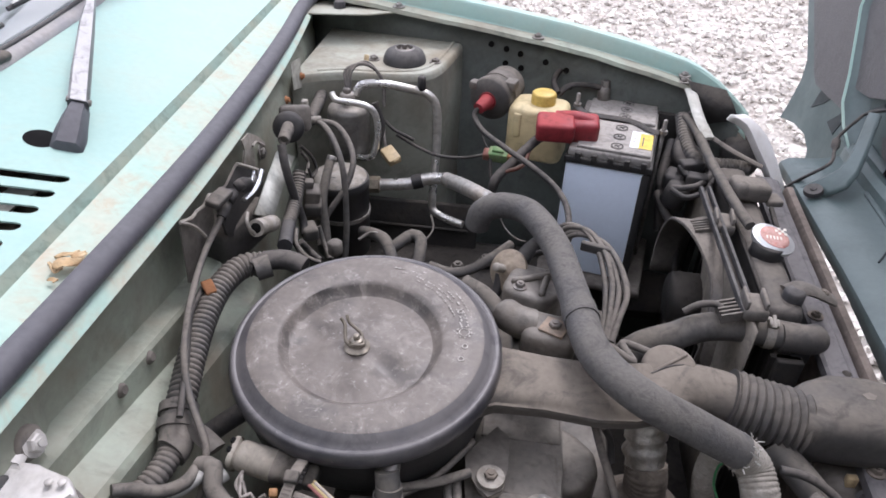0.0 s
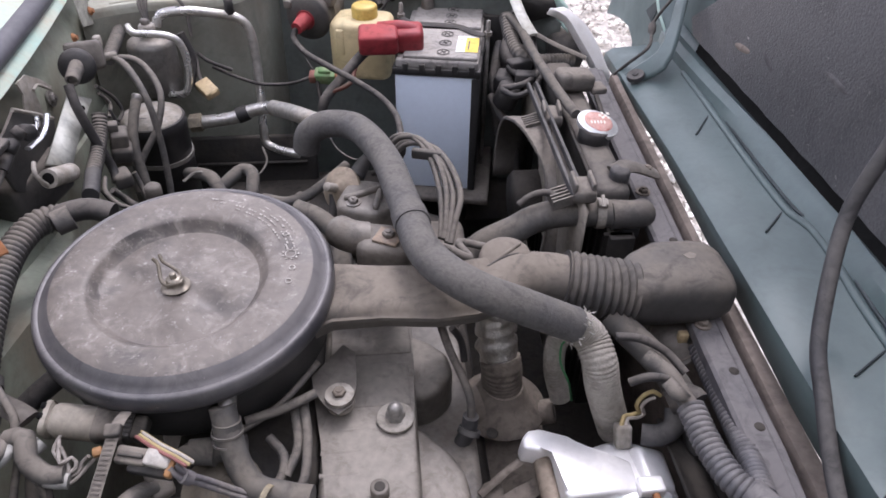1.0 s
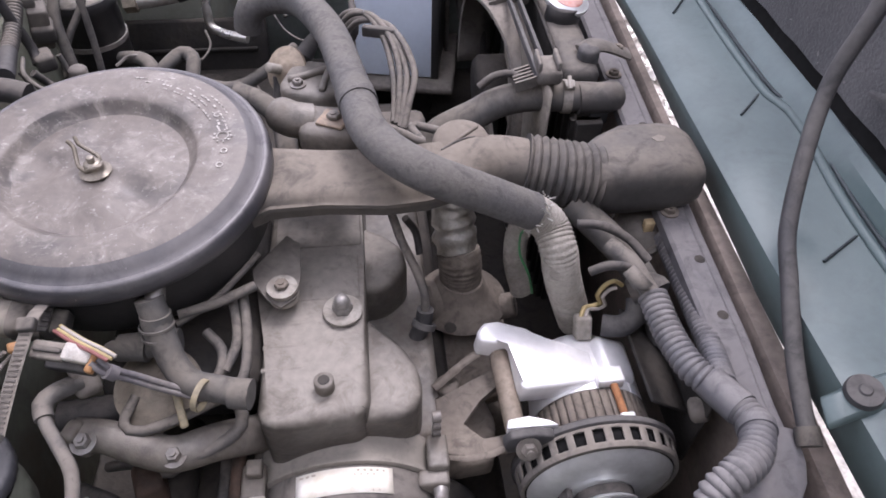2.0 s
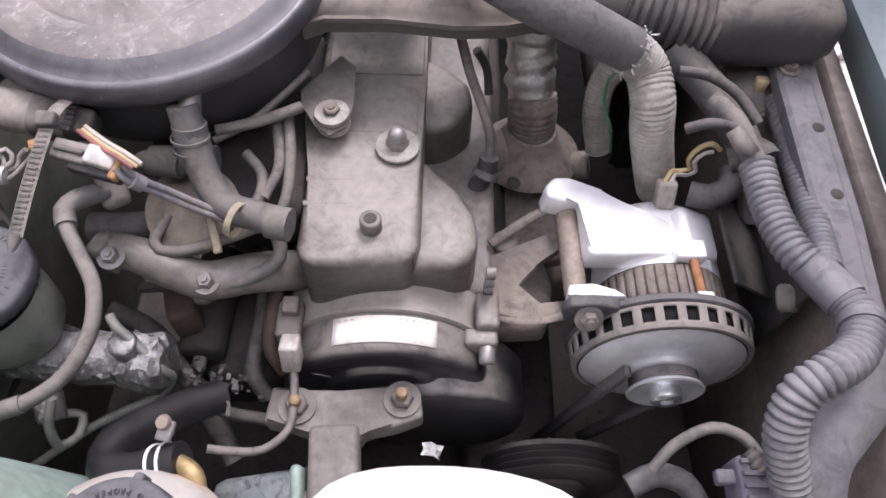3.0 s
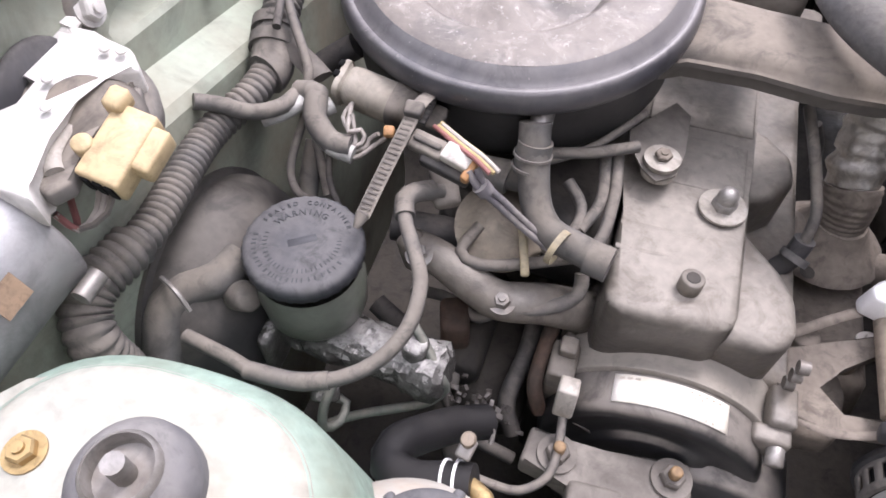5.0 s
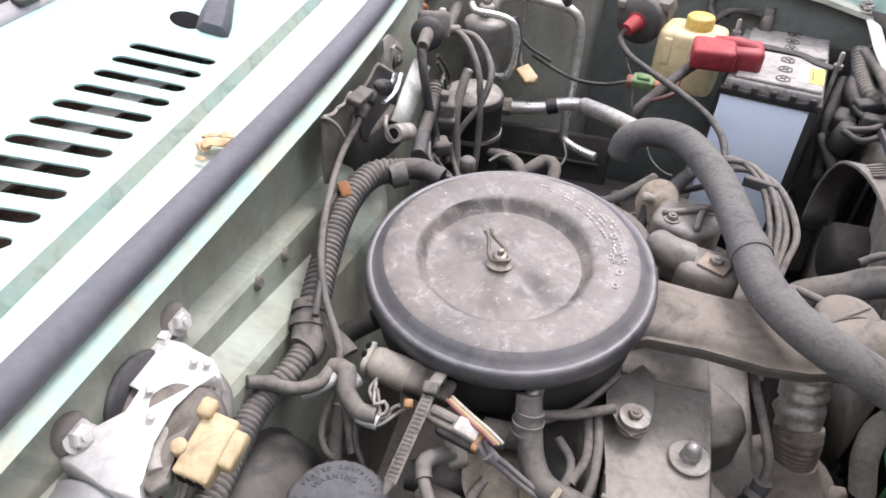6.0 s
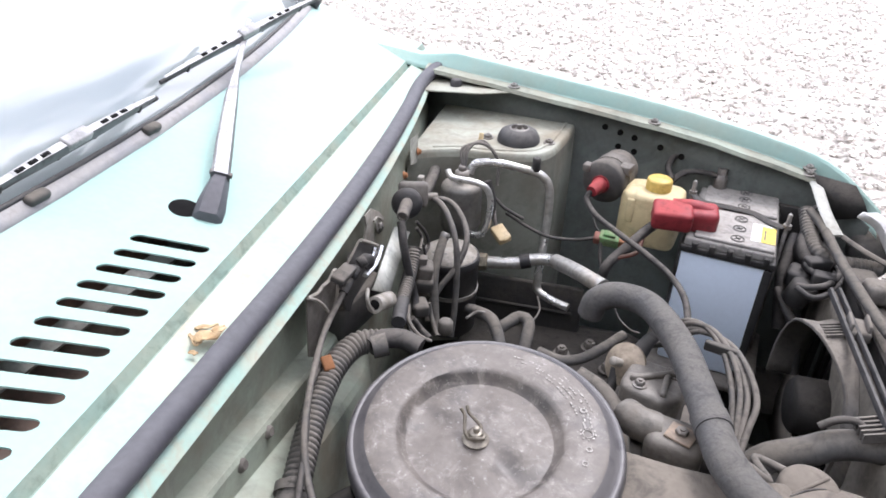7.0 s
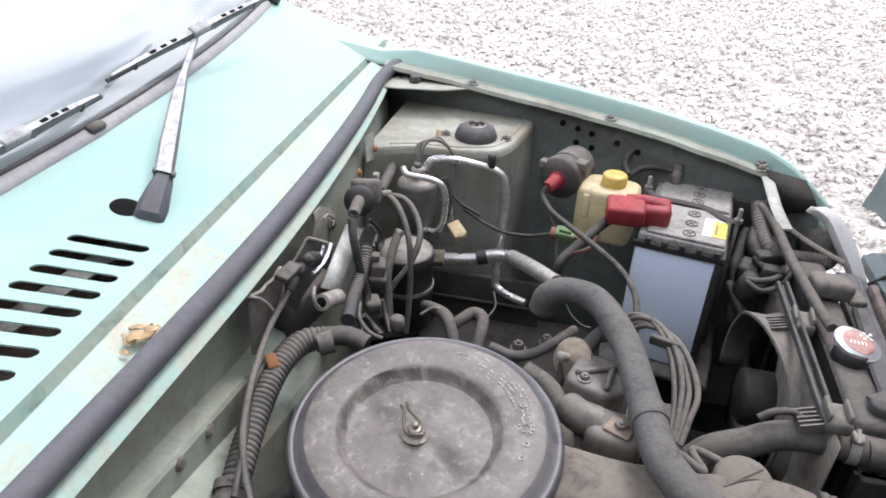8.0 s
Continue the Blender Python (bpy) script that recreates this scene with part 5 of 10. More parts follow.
def transmission():
    t = thing("transmission", "dark dusty gearbox and bell housing below the battery", "gearbox", (0.02, 0.42, 0.45))
    part("housing", box_bm((0.30, 0.20, 0.20), Matrix.Translation((0.04, 0.43, 0.57)), 0.03), DEEP, t)
    part("side_cover", box_bm((0.20, 0.012, 0.10), Matrix.Translation((-0.02, 0.50, 0.69)) @ pose(0, 0, 0, -18, 0, 0), 0.005), DEEP, t, "black ribbed plate")
    part("plate_rib", box_bm((0.17, 0.006, 0.006), Matrix.Translation((-0.02, 0.492, 0.70)), 0.002), DEEP, t)
    part("bell_housing", box_bm((0.22, 0.14, 0.16), Matrix.Translation((0.17, 0.32, 0.60)), 0.03), DEEP, t)
    for p in ((0.06, 0.40, 0.69), (0.10, 0.44, 0.68), (0.13, 0.40, 0.675)):
        bolt(t, p, r=0.009, h=0.012, washer=1.4, material=BRACKET)
    part("cover", box_bm((0.10, 0.09, 0.05), Matrix.Translation((0.245, 0.30, 0.665)), 0.012), PLASTIC, t)


transmission()


# ---- air cleaner ----
def air_cleaner():
    c = V((0.009, 0.022, 0.0))
    t = thing("air_cleaner", "round dusty black air cleaner with a dished lid", "air cleaner", (c.x, c.y, 0.80))
    m = Matrix.Translation((c.x, c.y, 0.886)) @ Matrix.Rotation(radians(4.5), 4, "X") @ Matrix.Diagonal((1.015, 1.015, 1, 1))
    prof = [(0, -0.006), (0.012, -0.006), (0.02, -0.0064), (0.028, -0.0070), (0.036, -0.0078), (0.044, -0.0088), (0.052, -0.0094), (0.060, -0.0100), (0.0665, -0.0098), (0.0700, -0.0070), (0.0738, -0.0012), (0.0765, 0.0012), (0.0800, 0.0020), (0.0960, 0.0022), (0.1060, 0.0018), (0.1095, 0.0006)]
    bm = lathe_bm(prof, None, 96)
    # shallow lobes pressed in the well
    for v in bm.verts:
        r, a = math.hypot(v.co.x, v.co.y), math.atan2(v.co.y, v.co.x)
        if 0.012 < r < 0.068:
            v.co.z += 0.0062 * math.sin(math.pi * (r - 0.012) / 0.056) ** 2 * (0.4 * math.cos(5 * a + 0.8) + 0.35 * math.cos(3 * a - 0.5) + 0.9 * noise.noise(V((v.co.x * 32, v.co.y * 32, 3))))
        elif r > 0.074:
            v.co.z += 0.0011 * noise.noise(V((v.co.x * 30, v.co.y * 30, 7)))
    # the well sits a little off the lid's centre
    for v in bm.verts:
        k = min(1, max(0, (0.104 - math.hypot(v.co.x, v.co.y)) / 0.026))
        v.co += V((-0.0045, -0.0055, 0)) * k
    bmesh.ops.transform(bm, matrix=m, verts=bm.verts)
    lid = part("lid", bm, ACBLACK, t, "dusty dark grey pressed steel lid", 32)
    part("lid_rim", lathe_bm([(0.1093, 0.0005), (0.1118, -0.0012), (0.1150, -0.0042), (0.1178, -0.0068), (0.1196, -0.0078), (0.1210, -0.0070), (0.1232, -0.0074), (0.1252, -0.0096), (0.1266, -0.0140), (0.1270, -0.0180), (0.1268, -0.0225), (0.1245, -0.026), (0.121, -0.024)], m, 96), ACRIM, lid, "shinier dark rolled edge")
    pan = [(0.1205, -0.022), (0.1195, -0.028), (0.118, -0.034), (0.1175, -0.070), (0.112, -0.080), (0.06, -0.084), (0, -0.084)]
    part("pan", lathe_bm(pan, m, 72), ACDARK, t, "black filter pan")
    # wing nut: round body on the stud, one forked wing and one short looped wing
    w = m @ V((-0.007, -0.011, -0.006))
    bm = lathe_bm([(0, 0.0), (0.012, 0.0), (0.0125, 0.0015), (0.0095, 0.003), (0.0075, 0.0045), (0.0068, 0.009), (0.0050, 0.0105), (0, 0.0105)], Matrix.Translation(w), 24)
    cyl_bm(w, w + V((0, 0, 0.0155)), 0.0030, bevel=0.0006, seg=12, bm=bm)
    out = V((-0.70, 0.71, 0))
    side = V((0.71, 0.70, 0))
    for k in (-1, 1):
        tube_bm([w + side * 0.0055 * k + V((0, 0, 0.004)), w + side * 0.0085 * k + out * 0.005 + V((0, 0, 0.008)), w + side * 0.0050 * k + out * 0.012 + V((0, 0, 0.014)), w + side * 0.0022 * k + out * 0.017 + V((0, 0, 0.018)), w + side * 0.0034 * k + out * 0.022 + V((0, 0, 0.022))], 0.0017, 8, 0.003, bm=bm)
    tube_bm([w + side * 0.007 + V((0, 0, 0.005)), w + side * 0.005 - out * 0.006 + V((0, 0, 0.009)), w - out * 0.012 + V((0, 0, 0.012)), w - side * 0.005 - out * 0.006 + V((0, 0, 0.009)), w - side * 0.007 + V((0, 0, 0.005))], 0.0017, 8, 0.003, bm=bm)
    part("wing_nut", bm, NUTM, t, "worn dull steel wing nut")
    # faded print on the ring: unreadable bars in arcs
    rnd = random.Random(3)
    bm = bmesh.new()
    for r, a0, a1 in ((0.0850, 24, 70), (0.0900, 18, 78), (0.0950, 10, 84), (0.1000, 20, 66)):
        a = a0
        while a < a1:
            w2 = rnd.uniform(0.8, 2.4)
            aa = radians(a + w2 / 2)
            if rnd.random() < 0.72:
                box_bm((rnd.uniform(0.0011, 0.0019), r * radians(w2), 0.0003), m @ Matrix.Translation((r * math.cos(aa), r * math.sin(aa), 0.0034 - 0.06 * max(0, r - 0.083))) @ rotz(a + w2 / 2), bm=bm)
            a += w2 + rnd.uniform(0.5, 1.6)
    for a in (-12, -2, 26):
        aa = radians(a)
        lathe_bm([(0.0020, 0.0), (0.0020, 0.0003), (0.0029, 0.0003), (0.0029, 0)], m @ Matrix.Translation((0.092 * math.cos(aa), 0.092 * math.sin(aa), 0.0032)), 12, bm)
    # round badge: ring of dots with a tail
    hub = m @ Matrix.Translation((0.0905 * math.cos(radians(9)), 0.0905 * math.sin(radians(9)), 0.0031))
    lathe_bm([(0.0042, 0.0), (0.0042, 0.0003), (0.0050, 0.0003), (0.0050, 0)], hub, 20, bm)
    for k in range(9):
        lathe_bm([(0, 0.0003), (0.0010, 0.0003), (0.0010, 0)], hub @ rotz(40 * k) @ Matrix.Translation((0.0068, 0, 0)), 8, bm)
    box_bm((0.0014, 0.0075, 0.0003), hub @ Matrix.Translation((-0.004, 0.009, 0)) @ rotz(25), bm=bm)
    part("print", bm, MARK, lid, "faded pale stencilled print")
    # flat snorkel with a flanged edge
    secs = []
    for u, y0, y1, zt, zb in ((0.100, -0.030, 0.068, 0.862, 0.836), (0.135, -0.010, 0.058, 0.862, 0.836), (0.18, -0.008, 0.053, 0.861, 0.836), (0.23, -0.010, 0.054, 0.858, 0.833), (0.265, -0.002, 0.064, 0.854, 0.828), (0.295, 0.012, 0.075, 0.848, 0.824), (0.318, 0.030, 0.085, 0.842, 0.820)):
        secs.append([(u, y0, zb), (u, y0 - 0.002, (zt + zb) / 2 - 0.002), (u, y0 - 0.0045, (zt + zb) / 2 - 0.001), (u, y0 - 0.0045, (zt + zb) / 2 + 0.003), (u, y0 - 0.002, (zt + zb) / 2 + 0.004), (u, y0, zt - 0.005), (u, y0 + 0.006, zt), (u, y1 - 0.006, zt), (u, y1, zt - 0.005), (u, y1, zb)])
    bm = sweep_bm(secs, True)
    bm.verts.ensure_lookup_table()
    bm.faces.new(bm.verts[-10:])
    part("snorkel", bm, TANPLASTIC, t, "dusty flat intake snorkel", 40)
    # support bracket to the cam cover
    part("support_bracket", prism_bm([(0.126, -0.060), (0.137, -0.068), (0.149, -0.060), (0.153, -0.040), (0.152, -0.004), (0.140, 0.006), (0.112, -0.028), (0.114, -0.042)], 0.0025, Matrix.Translation((0, 0, 0.799)) @ pose(0, 0, 0, 8, 0, 0)), BRACKET, t, "thin dusty support bracket")
    # breather stub and hose to the cam cover
    hs = thing("breather_hose", "dusty black breather hose between air cleaner and cam cover", "hose", (0.06, -0.11, 0.80))
    part("hose", tube_bm([(0.051, -0.094, 0.845), (0.054, -0.103, 0.831), (0.062, -0.123, 0.806), (0.075, -0.137, 0.795), (0.097, -0.142, 0.790), (0.116, -0.147, 0.789)], 0.0105, 14), HOSE, hs)
    p = V((0.054, -0.103, 0.831))
    part("sleeve", tube_bm([p + V((0, 0.002, 0.004)), p + V((0, -0.006, -0.016))], 0.0116, 14), HOSE, hs)
    for off in (-0.003, -0.011):
        part("wire_clip", ring_bm(p + V((0, -0.002 + off * 0.35, off)), (0, 0.35, 1), 0.0118, 0.0018, 0.0010), STEEL, hs, "thin wire clip")
    part("spout", tube_bm([p + V((0, 0.004, 0.004)), p + V((0.0, 0.03, 0.022))], 0.0075, 12), STEEL, hs, "steel spout under the pan")
    part("end_sleeve", tube_bm([(0.104, -0.145, 0.789), (0.119, -0.148, 0.789)], 0.0118, 14), HOSE, hs)
    part("cable_tie", ring_bm((0.084, -0.149, 0.795), (1, -0.4, -0.1), 0.0112, 0.0045, 0.0012), TIETAN, hs, "yellowed plastic clip")
    return t


ACRIM = mat("rolled_edge_paint", (0.046, 0.046, 0.053), 0.36, dirt=(0.112, 0.106, 0.106), amount=0.5, scale=14, bump=0.04, vary=0.06, spec=0.8, spread=0.15, fleck=(0.22, 0.21, 0.20), fleck_scale=240, fleck_cut=0.73)
TIETAN = mat("tan_tie", (0.30, 0.255, 0.16), 0.55, dirt=(0.20, 0.175, 0.125), amount=0.45, scale=60, bump=0.2)
NUTM = mat("wing_nut_metal", (0.25, 0.225, 0.185), 0.42, 0.6, dirt=(0.16, 0.14, 0.11), amount=0.4, scale=60)
air_cleaner()


def intake():
    h = thing("intake_hose", "thick grey foam-covered hose arching over the engine", "hose", (0.2, 0.1, 0.8))
    pts = [(0.090, 0.307, 0.835), (0.096, 0.305, 0.858), (0.120, 0.302, 0.872), (0.156, 0.276, 0.880), (0.186, 0.206, 0.884), (0.201, 0.133, 0.887), (0.210, 0.083, 0.888), (0.218, 0.039, 0.889), (0.235, 0.006, 0.889), (0.266, -0.019, 0.884), (0.307, -0.024, 0.866), (0.354, -0.021, 0.838)]
    part("hose", tube_bm(pts, 0.0165, 18), FOAM, h)
    m = (V(pts[7]) - V(pts[5])).normalized()
    part("collar", tube_bm([V(pts[6]) - m * 0.010, V(pts[6]) + m * 0.010], 0.0178, 20), FOAM, h, "taped joint on the hose")
    # woven heat hose out of its end
    w = thing("heat_hose", "woven grey heat hose with a frayed foil end", "hose", (0.39, -0.05, 0.75))
    pts = [(0.350, -0.018, 0.838), (0.371, -0.018, 0.818), (0.378, -0.036, 0.803), (0.384, -0.042, 0.775), (0.397, -0.040, 0.735), (0.411, -0.036, 0.695)]
    part("hose", tube_bm(pts, 0.0165, 18, rib=0.0006, pitch=0.0036), WEAVE, w)
    p = V((0.356, -0.021, 0.836))
    rnd = random.Random(5)
    bm = bmesh.new()
    d = (V(pts[1]) - V(pts[0])).normalized()
    f = frame_of(p, d)
    for i in range(34):
        a = rnd.uniform(0, 6.28)
        o = f @ V((0.0168 * math.cos(a), 0.0168 * math.sin(a), 0))
        e = f @ V((rnd.uniform(0.017, 0.022) * math.cos(a), rnd.uniform(0.017, 0.022) * math.sin(a), rnd.uniform(-0.012, 0.006)))
        tube_bm([o, e], 0.0006, 4, 0.01, bm=bm)
    part("frayed_edge", bm, FOIL, w, "frayed pale foil strands")
    # second woven hose lower down with a green wire
    w2 = thing("heat_hose", "thin woven grey hose beside the manifold", "hose", (0.37, 0.05, 0.65))
    part("hose", tube_bm([(0.374, 0.047, 0.790), (0.366, 0.039, 0.765), (0.360, 0.038, 0.745), (0.360, 0.030, 0.715), (0.369, 0.018, 0.680)], 0.0115, 14, rib=0.0005, pitch=0.0036), WEAVE, w2)
    part("wire", tube_bm([(0.361, 0.000, 0.800), (0.354, 0.004, 0.785), (0.355, 0.001, 0.760), (0.364, -0.008, 0.740), (0.374, 0.000, 0.700)], 0.0012, 6), WIREGREEN, w2, "thin green wire")
    # duct: neck with cap, bellows and square mouth
    t = thing("intake_duct", "dusty plastic intake duct with bellows and square mouth", "intake duct", (0.42, 0.06, 0.75))
    cap = V((0.303, 0.068, 0.846))
    part("neck", tube_bm([(0.285, 0.030, 0.833), (0.31, 0.054, 0.832), (0.345, 0.058, 0.828), (0.370, 0.055, 0.823)], 0.027, 18, flat=0.85), TANPLASTIC, t, "dusty duct neck")
    bm = lathe_bm([(0, 0.006), (0.022, 0.006), (0.0255, 0.003), (0.027, -0.002), (0.027, -0.02)], frame_of(cap, (-0.05, -0.15, 1)), 36)
    box_bm((0.042, 0.0035, 0.003), frame_of(cap, (-0.05, -0.15, 1)) @ pose(0, 0, 0.0065, 0, 0, 35), 0.001, 1, bm)
    part("vacuum_capsule", bm, TANPLASTIC, t, "round dusty flap capsule")
    part("capsule_wire", tube_bm([cap + V((-0.02, -0.018, 0.006)), cap + V((0, -0.006, 0.0075)), cap + V((0.026, 0.004, 0.003))], 0.0012, 6), DARKCABLE, t)
    part("bellows", tube_bm([(0.362, 0.056, 0.822), (0.396, 0.050, 0.817), (0.436, 0.047, 0.811)], 0.031, 22, rib=0.0024, pitch=0.0078, flat=0.95), PLASTIC, t, "ribbed rubber bellows")
    secs = []
    for x, hy, zt, zb, yc in ((0.424, 0.027, 0.836, 0.784, 0.048), (0.436, 0.033, 0.841, 0.782, 0.050), (0.462, 0.040, 0.844, 0.780, 0.056), (0.500, 0.041, 0.844, 0.782, 0.056), (0.518, 0.039, 0.842, 0.786, 0.055), (0.528, 0.034, 0.836, 0.792, 0.054), (0.531, 0.026, 0.828, 0.798, 0.053)):
        ring = []
        for i in range(24):
            a = 2 * math.pi * i / 24
            cc, s = math.cos(a), math.sin(a)
            q = (abs(cc) ** 4 + abs(s) ** 4) ** (-0.25)
            ring.append((x, yc + hy * q * cc, (zt + zb) / 2 + (zt - zb) / 2 * q * s))
        secs.append(ring)
    bm = sweep_bm(secs, True)
    bm.verts.ensure_lookup_table()
    bm.faces.new(bm.verts[-24:])
    part("mouth", bm, PLASTIC, t, "smooth square duct mouth over the front rail", 40)
    part("duct_logo", prism_bm([(0, 0), (0.008, 0.004), (0.014, 0), (0.010, -0.006), (0.003, -0.006)], 0.0006, Matrix.Translation((0.484, 0.062, 0.8445))), PLASTICL, t, "small moulded mark")


intake()


# ---- alternator ----
def alternator():
    c = V((0.398, 0, 0.672))
    t = thing("alternator", "bright aluminium alternator with a dark slotted front ring", "alternator", (0.398, -0.13, 0.58))

    def drum(r0, r1, y0, y1, bev=0.002, seg=56):
        return cyl_bm((c.x, y0, c.z), (c.x, y1, c.z), r0, r1, bev, seg)

    bx = c.x + 0.005
    rear = [(0.0, -0.002), (0.030, -0.002), (0.036, 0.0), (0.043, 0.006), (0.0465, 0.014), (0.0500, 0.044), (0.0525, 0.064), (0.0525, 0.070), (0.0, 0.070)]
    case = part("rear_case", lathe_bm(rear, frame_of((bx, -0.060, c.z), (0, -1, 0)), 56), BRIGHT, t, "bright cast aluminium rear case")
    part("case_boss", box_bm((0.036, 0.046, 0.026), Matrix.Translation((bx + 0.022, -0.098, c.z + 0.038)) @ pose(0, 0, 0, 0, 26, 0), 0.007, 3), BRIGHT, case)
    plan = [(-0.045, 0.010), (-0.046, 0.020), (-0.038, 0.030), (-0.025, 0.032), (0.002, 0.024), (0.015, 0.009), (0.033, 0.002), (0.056, -0.002), (0.056, -0.034), (-0.012, -0.041), (-0.016, -0.036), (-0.016, 0.010), (-0.030, 0.007)]
    part("case_saddle", prism_bm(plan, 0.024, Matrix.Translation((0.350, -0.090, 0.7335)) @ pose(0, 0, 0, 0, 7.5, 0), 0.0035, seg=3), BRIGHT, case, "flat cast top of the case with its pivot ear", 60)
    for a in (25, 50):
        part("case_rib", box_bm((0.005, 0.060, 0.006), Matrix.Translation((bx + 0.050 * math.cos(radians(a)), -0.105, c.z + 0.050 * math.sin(radians(a)))) @ pose(0, 0, 0, 0, 90 - a, 0), 0.002), BRIGHT, case)
    for a in (20, 40):
        part("case_slot", box_bm((0.010, 0.014, 0.004), Matrix.Translation((bx + 0.0475 * math.cos(radians(a)), -0.082, c.z + 0.0475 * math.sin(radians(a)))) @ pose(0, 0, 0, 0, 90 - a, 0), 0.0015, 1), HOLLOWSHADE, case)
    st = part("stator", cyl_bm((bx, -0.129, c.z), (bx, -0.161, c.z), 0.0515, bevel=0.001, seg=56), GREYRIB, t, "brown-grey laminated stator")
    for i in range(22):
        a = radians(8.6 * i)
        part("stator_rib", box_bm((0.0066, 0.029, 0.003), Matrix.Translation((bx + 0.0520 * math.cos(a), -0.1455, c.z + 0.0520 * math.sin(a))) @ pose(0, 0, 0, 0, 90 - math.degrees(a), 0), 0.0008, 1), GREYRIB, st)
    part("front_case", cyl_bm((bx, -0.161, c.z), (bx, -0.169, c.z), 0.0545, bevel=0.002, seg=56), BRIGHT, t, "bright flange")
    part("through_bolt", cyl_bm((bx + 0.014, -0.122, c.z + 0.0555), (bx + 0.016, -0.168, c.z + 0.0545), 0.0034, seg=14), RUSTY, t, "rusty through bolt")
    part("bolt_block", box_bm((0.024, 0.016, 0.013), Matrix.Translation((bx + 0.012, -0.122, c.z + 0.055)), 0.002), BRIGHT, t)
    part("bolt_foot", box_bm((0.013, 0.013, 0.011), Matrix.Translation((bx + 0.017, -0.165, c.z + 0.0545)), 0.002), BRIGHT, t)
    # dark guard: outer ring with a lug, and a cage with a row of windows
    ring = part("guard_ring", lathe_bm([(0.054, 0), (0.0715, 0), (0.0735, 0.002), (0.0735, 0.006), (0.0705, 0.008), (0.054, 0.008), (0.054, 0)], frame_of((c.x, -0.167, c.z), (0, -1, 0)), 72), RUBBER, t, "dusty dark guard ring")
    part("ring_lug", prism_bm([(-0.018, -0.012), (-0.022, 0.002), (-0.016, 0.013), (0.002, 0.016), (0.020, 0.010), (0.020, -0.012)], 0.009, frame_of((c.x - 0.064, -0.176, c.z + 0.050), (0, -1, 0)), 0.002), RUBBER, ring, "dark bolt lug of the ring")
    cage = bmesh.new()
    fr = frame_of((c.x, 0, c.z), (0, -1, 0))
    levels = ((0.0712, 0.173), (0.0711, 0.1755), (0.0710, 0.1770), (0.0702, 0.1885), (0.0698, 0.1905), (0.0688, 0.1930), (0.0660, 0.1940))
    rows = [[cage.verts.new(fr @ V((r * math.cos(2 * math.pi * i / 140), r * math.sin(2 * math.pi * i / 140), h))) for i in range(140)] for r, h in levels]
    for k in range(6):
        for i in range(140):
            # a row of windows
            if k == 2 and i % 5 not in (0, 1):
                continue
            cage.faces.new((rows[k][i], rows[k][(i + 1) % 140], rows[k + 1][(i + 1) % 140], rows[k + 1][i]))
    ob = part("guard_cage", cage, PLASTICL, ring, "dusty grey cage with windows", 30)
    thicken(ob, 0.003)
    # black drum standing for the shade inside the cage
    part("fan_cavity_shade", drum(0.0668, 0.0668, -0.1752, -0.1885, 0.001), HOLLOWSHADE, ring)
    part("fan", lathe_bm([(0.024, 0.0150), (0.034, 0.0145), (0.0365, 0.0130), (0.039, 0.0128), (0.050, 0.0108), (0.058, 0.0080), (0.0640, 0.004)], frame_of((c.x, -0.189, c.z), (0, -1, 0)), 64), FANPLATE, t, "satin pressed fan plate")
    part("pulley", lathe_bm([(0.0, 0.0), (0.026, 0.0), (0.0285, 0.002), (0.0285, 0.004), (0.020, 0.009), (0.020, 0.011), (0.0290, 0.0165), (0.0300, 0.0185), (0.0285, 0.0195), (0.024, 0.018), (0.016, 0.0165), (0, 0.0165)], frame_of((c.x, -0.1975, c.z), (0, -1, 0)), 56), FANPLATE, t, "grey steel vee pulley")
    part("pulley_nut", lathe_bm([(0.0, 0.024), (0.005, 0.024), (0.0052, 0.027), (0.010, 0.027), (0.0125, 0.025), (0.0125, 0.016), (0.016, 0.016)], frame_of((c.x, -0.1975, c.z), (0, -1, 0)), 32), CHROME, t, "bright pulley nut")
    part("belt_wrap", ring_bm((c.x, -0.208, c.z), (0, -1, 0), 0.0205, 0.0080, 0.0062, 40), DARKCABLE, t, "drive belt in the pulley groove")
    # upper ear and adjuster stay
    part("ear", prism_bm([(0.316, -0.1655), (0.318, -0.157), (0.336, -0.155), (0.352, -0.160), (0.360, -0.1655)], 0.012, Matrix.Translation((0, 0, 0.733)), 0.0014, seg=2), BRIGHT, t, "bright cast ear")
    part("pivot_tube", cyl_bm((0.324, -0.074, 0.716), (0.326, -0.158, 0.716), 0.0088, bevel=0.001), RUSTL, t, "rusty pivot sleeve")
    bolt(t, (0.332, -0.180, 0.724), (0, -0.9, 0.5), 0.0068, 0.007, material=BRACKET)
    br = thing("alternator_bracket", "rusty cast alternator bracket on the engine's front", "bracket", (0.29, -0.12, 0.60))
    part("upper_arm", tube_bm([(0.262, -0.105, 0.705), (0.292, -0.085, 0.712), (0.325, -0.066, 0.716)], 0.0040, 8, flat=0.6), RUST, br)
    part("lower_arm", tube_bm([(0.262, -0.165, 0.695), (0.295, -0.172, 0.700), (0.333, -0.164, 0.708)], 0.0034, 8, flat=0.6), RUST, br)
    part("bracket_plate", prism_bm([(0.255, -0.09), (0.310, -0.085), (0.320, -0.12), (0.312, -0.16), (0.255, -0.165)], 0.03, Matrix.Translation((0, 0, 0.665)), 0.006), RUST, br)
    part("bracket_boss", cyl_bm((0.275, -0.098, 0.67), (0.275, -0.098, 0.700), 0.011, bevel=0.002), RUST, br)
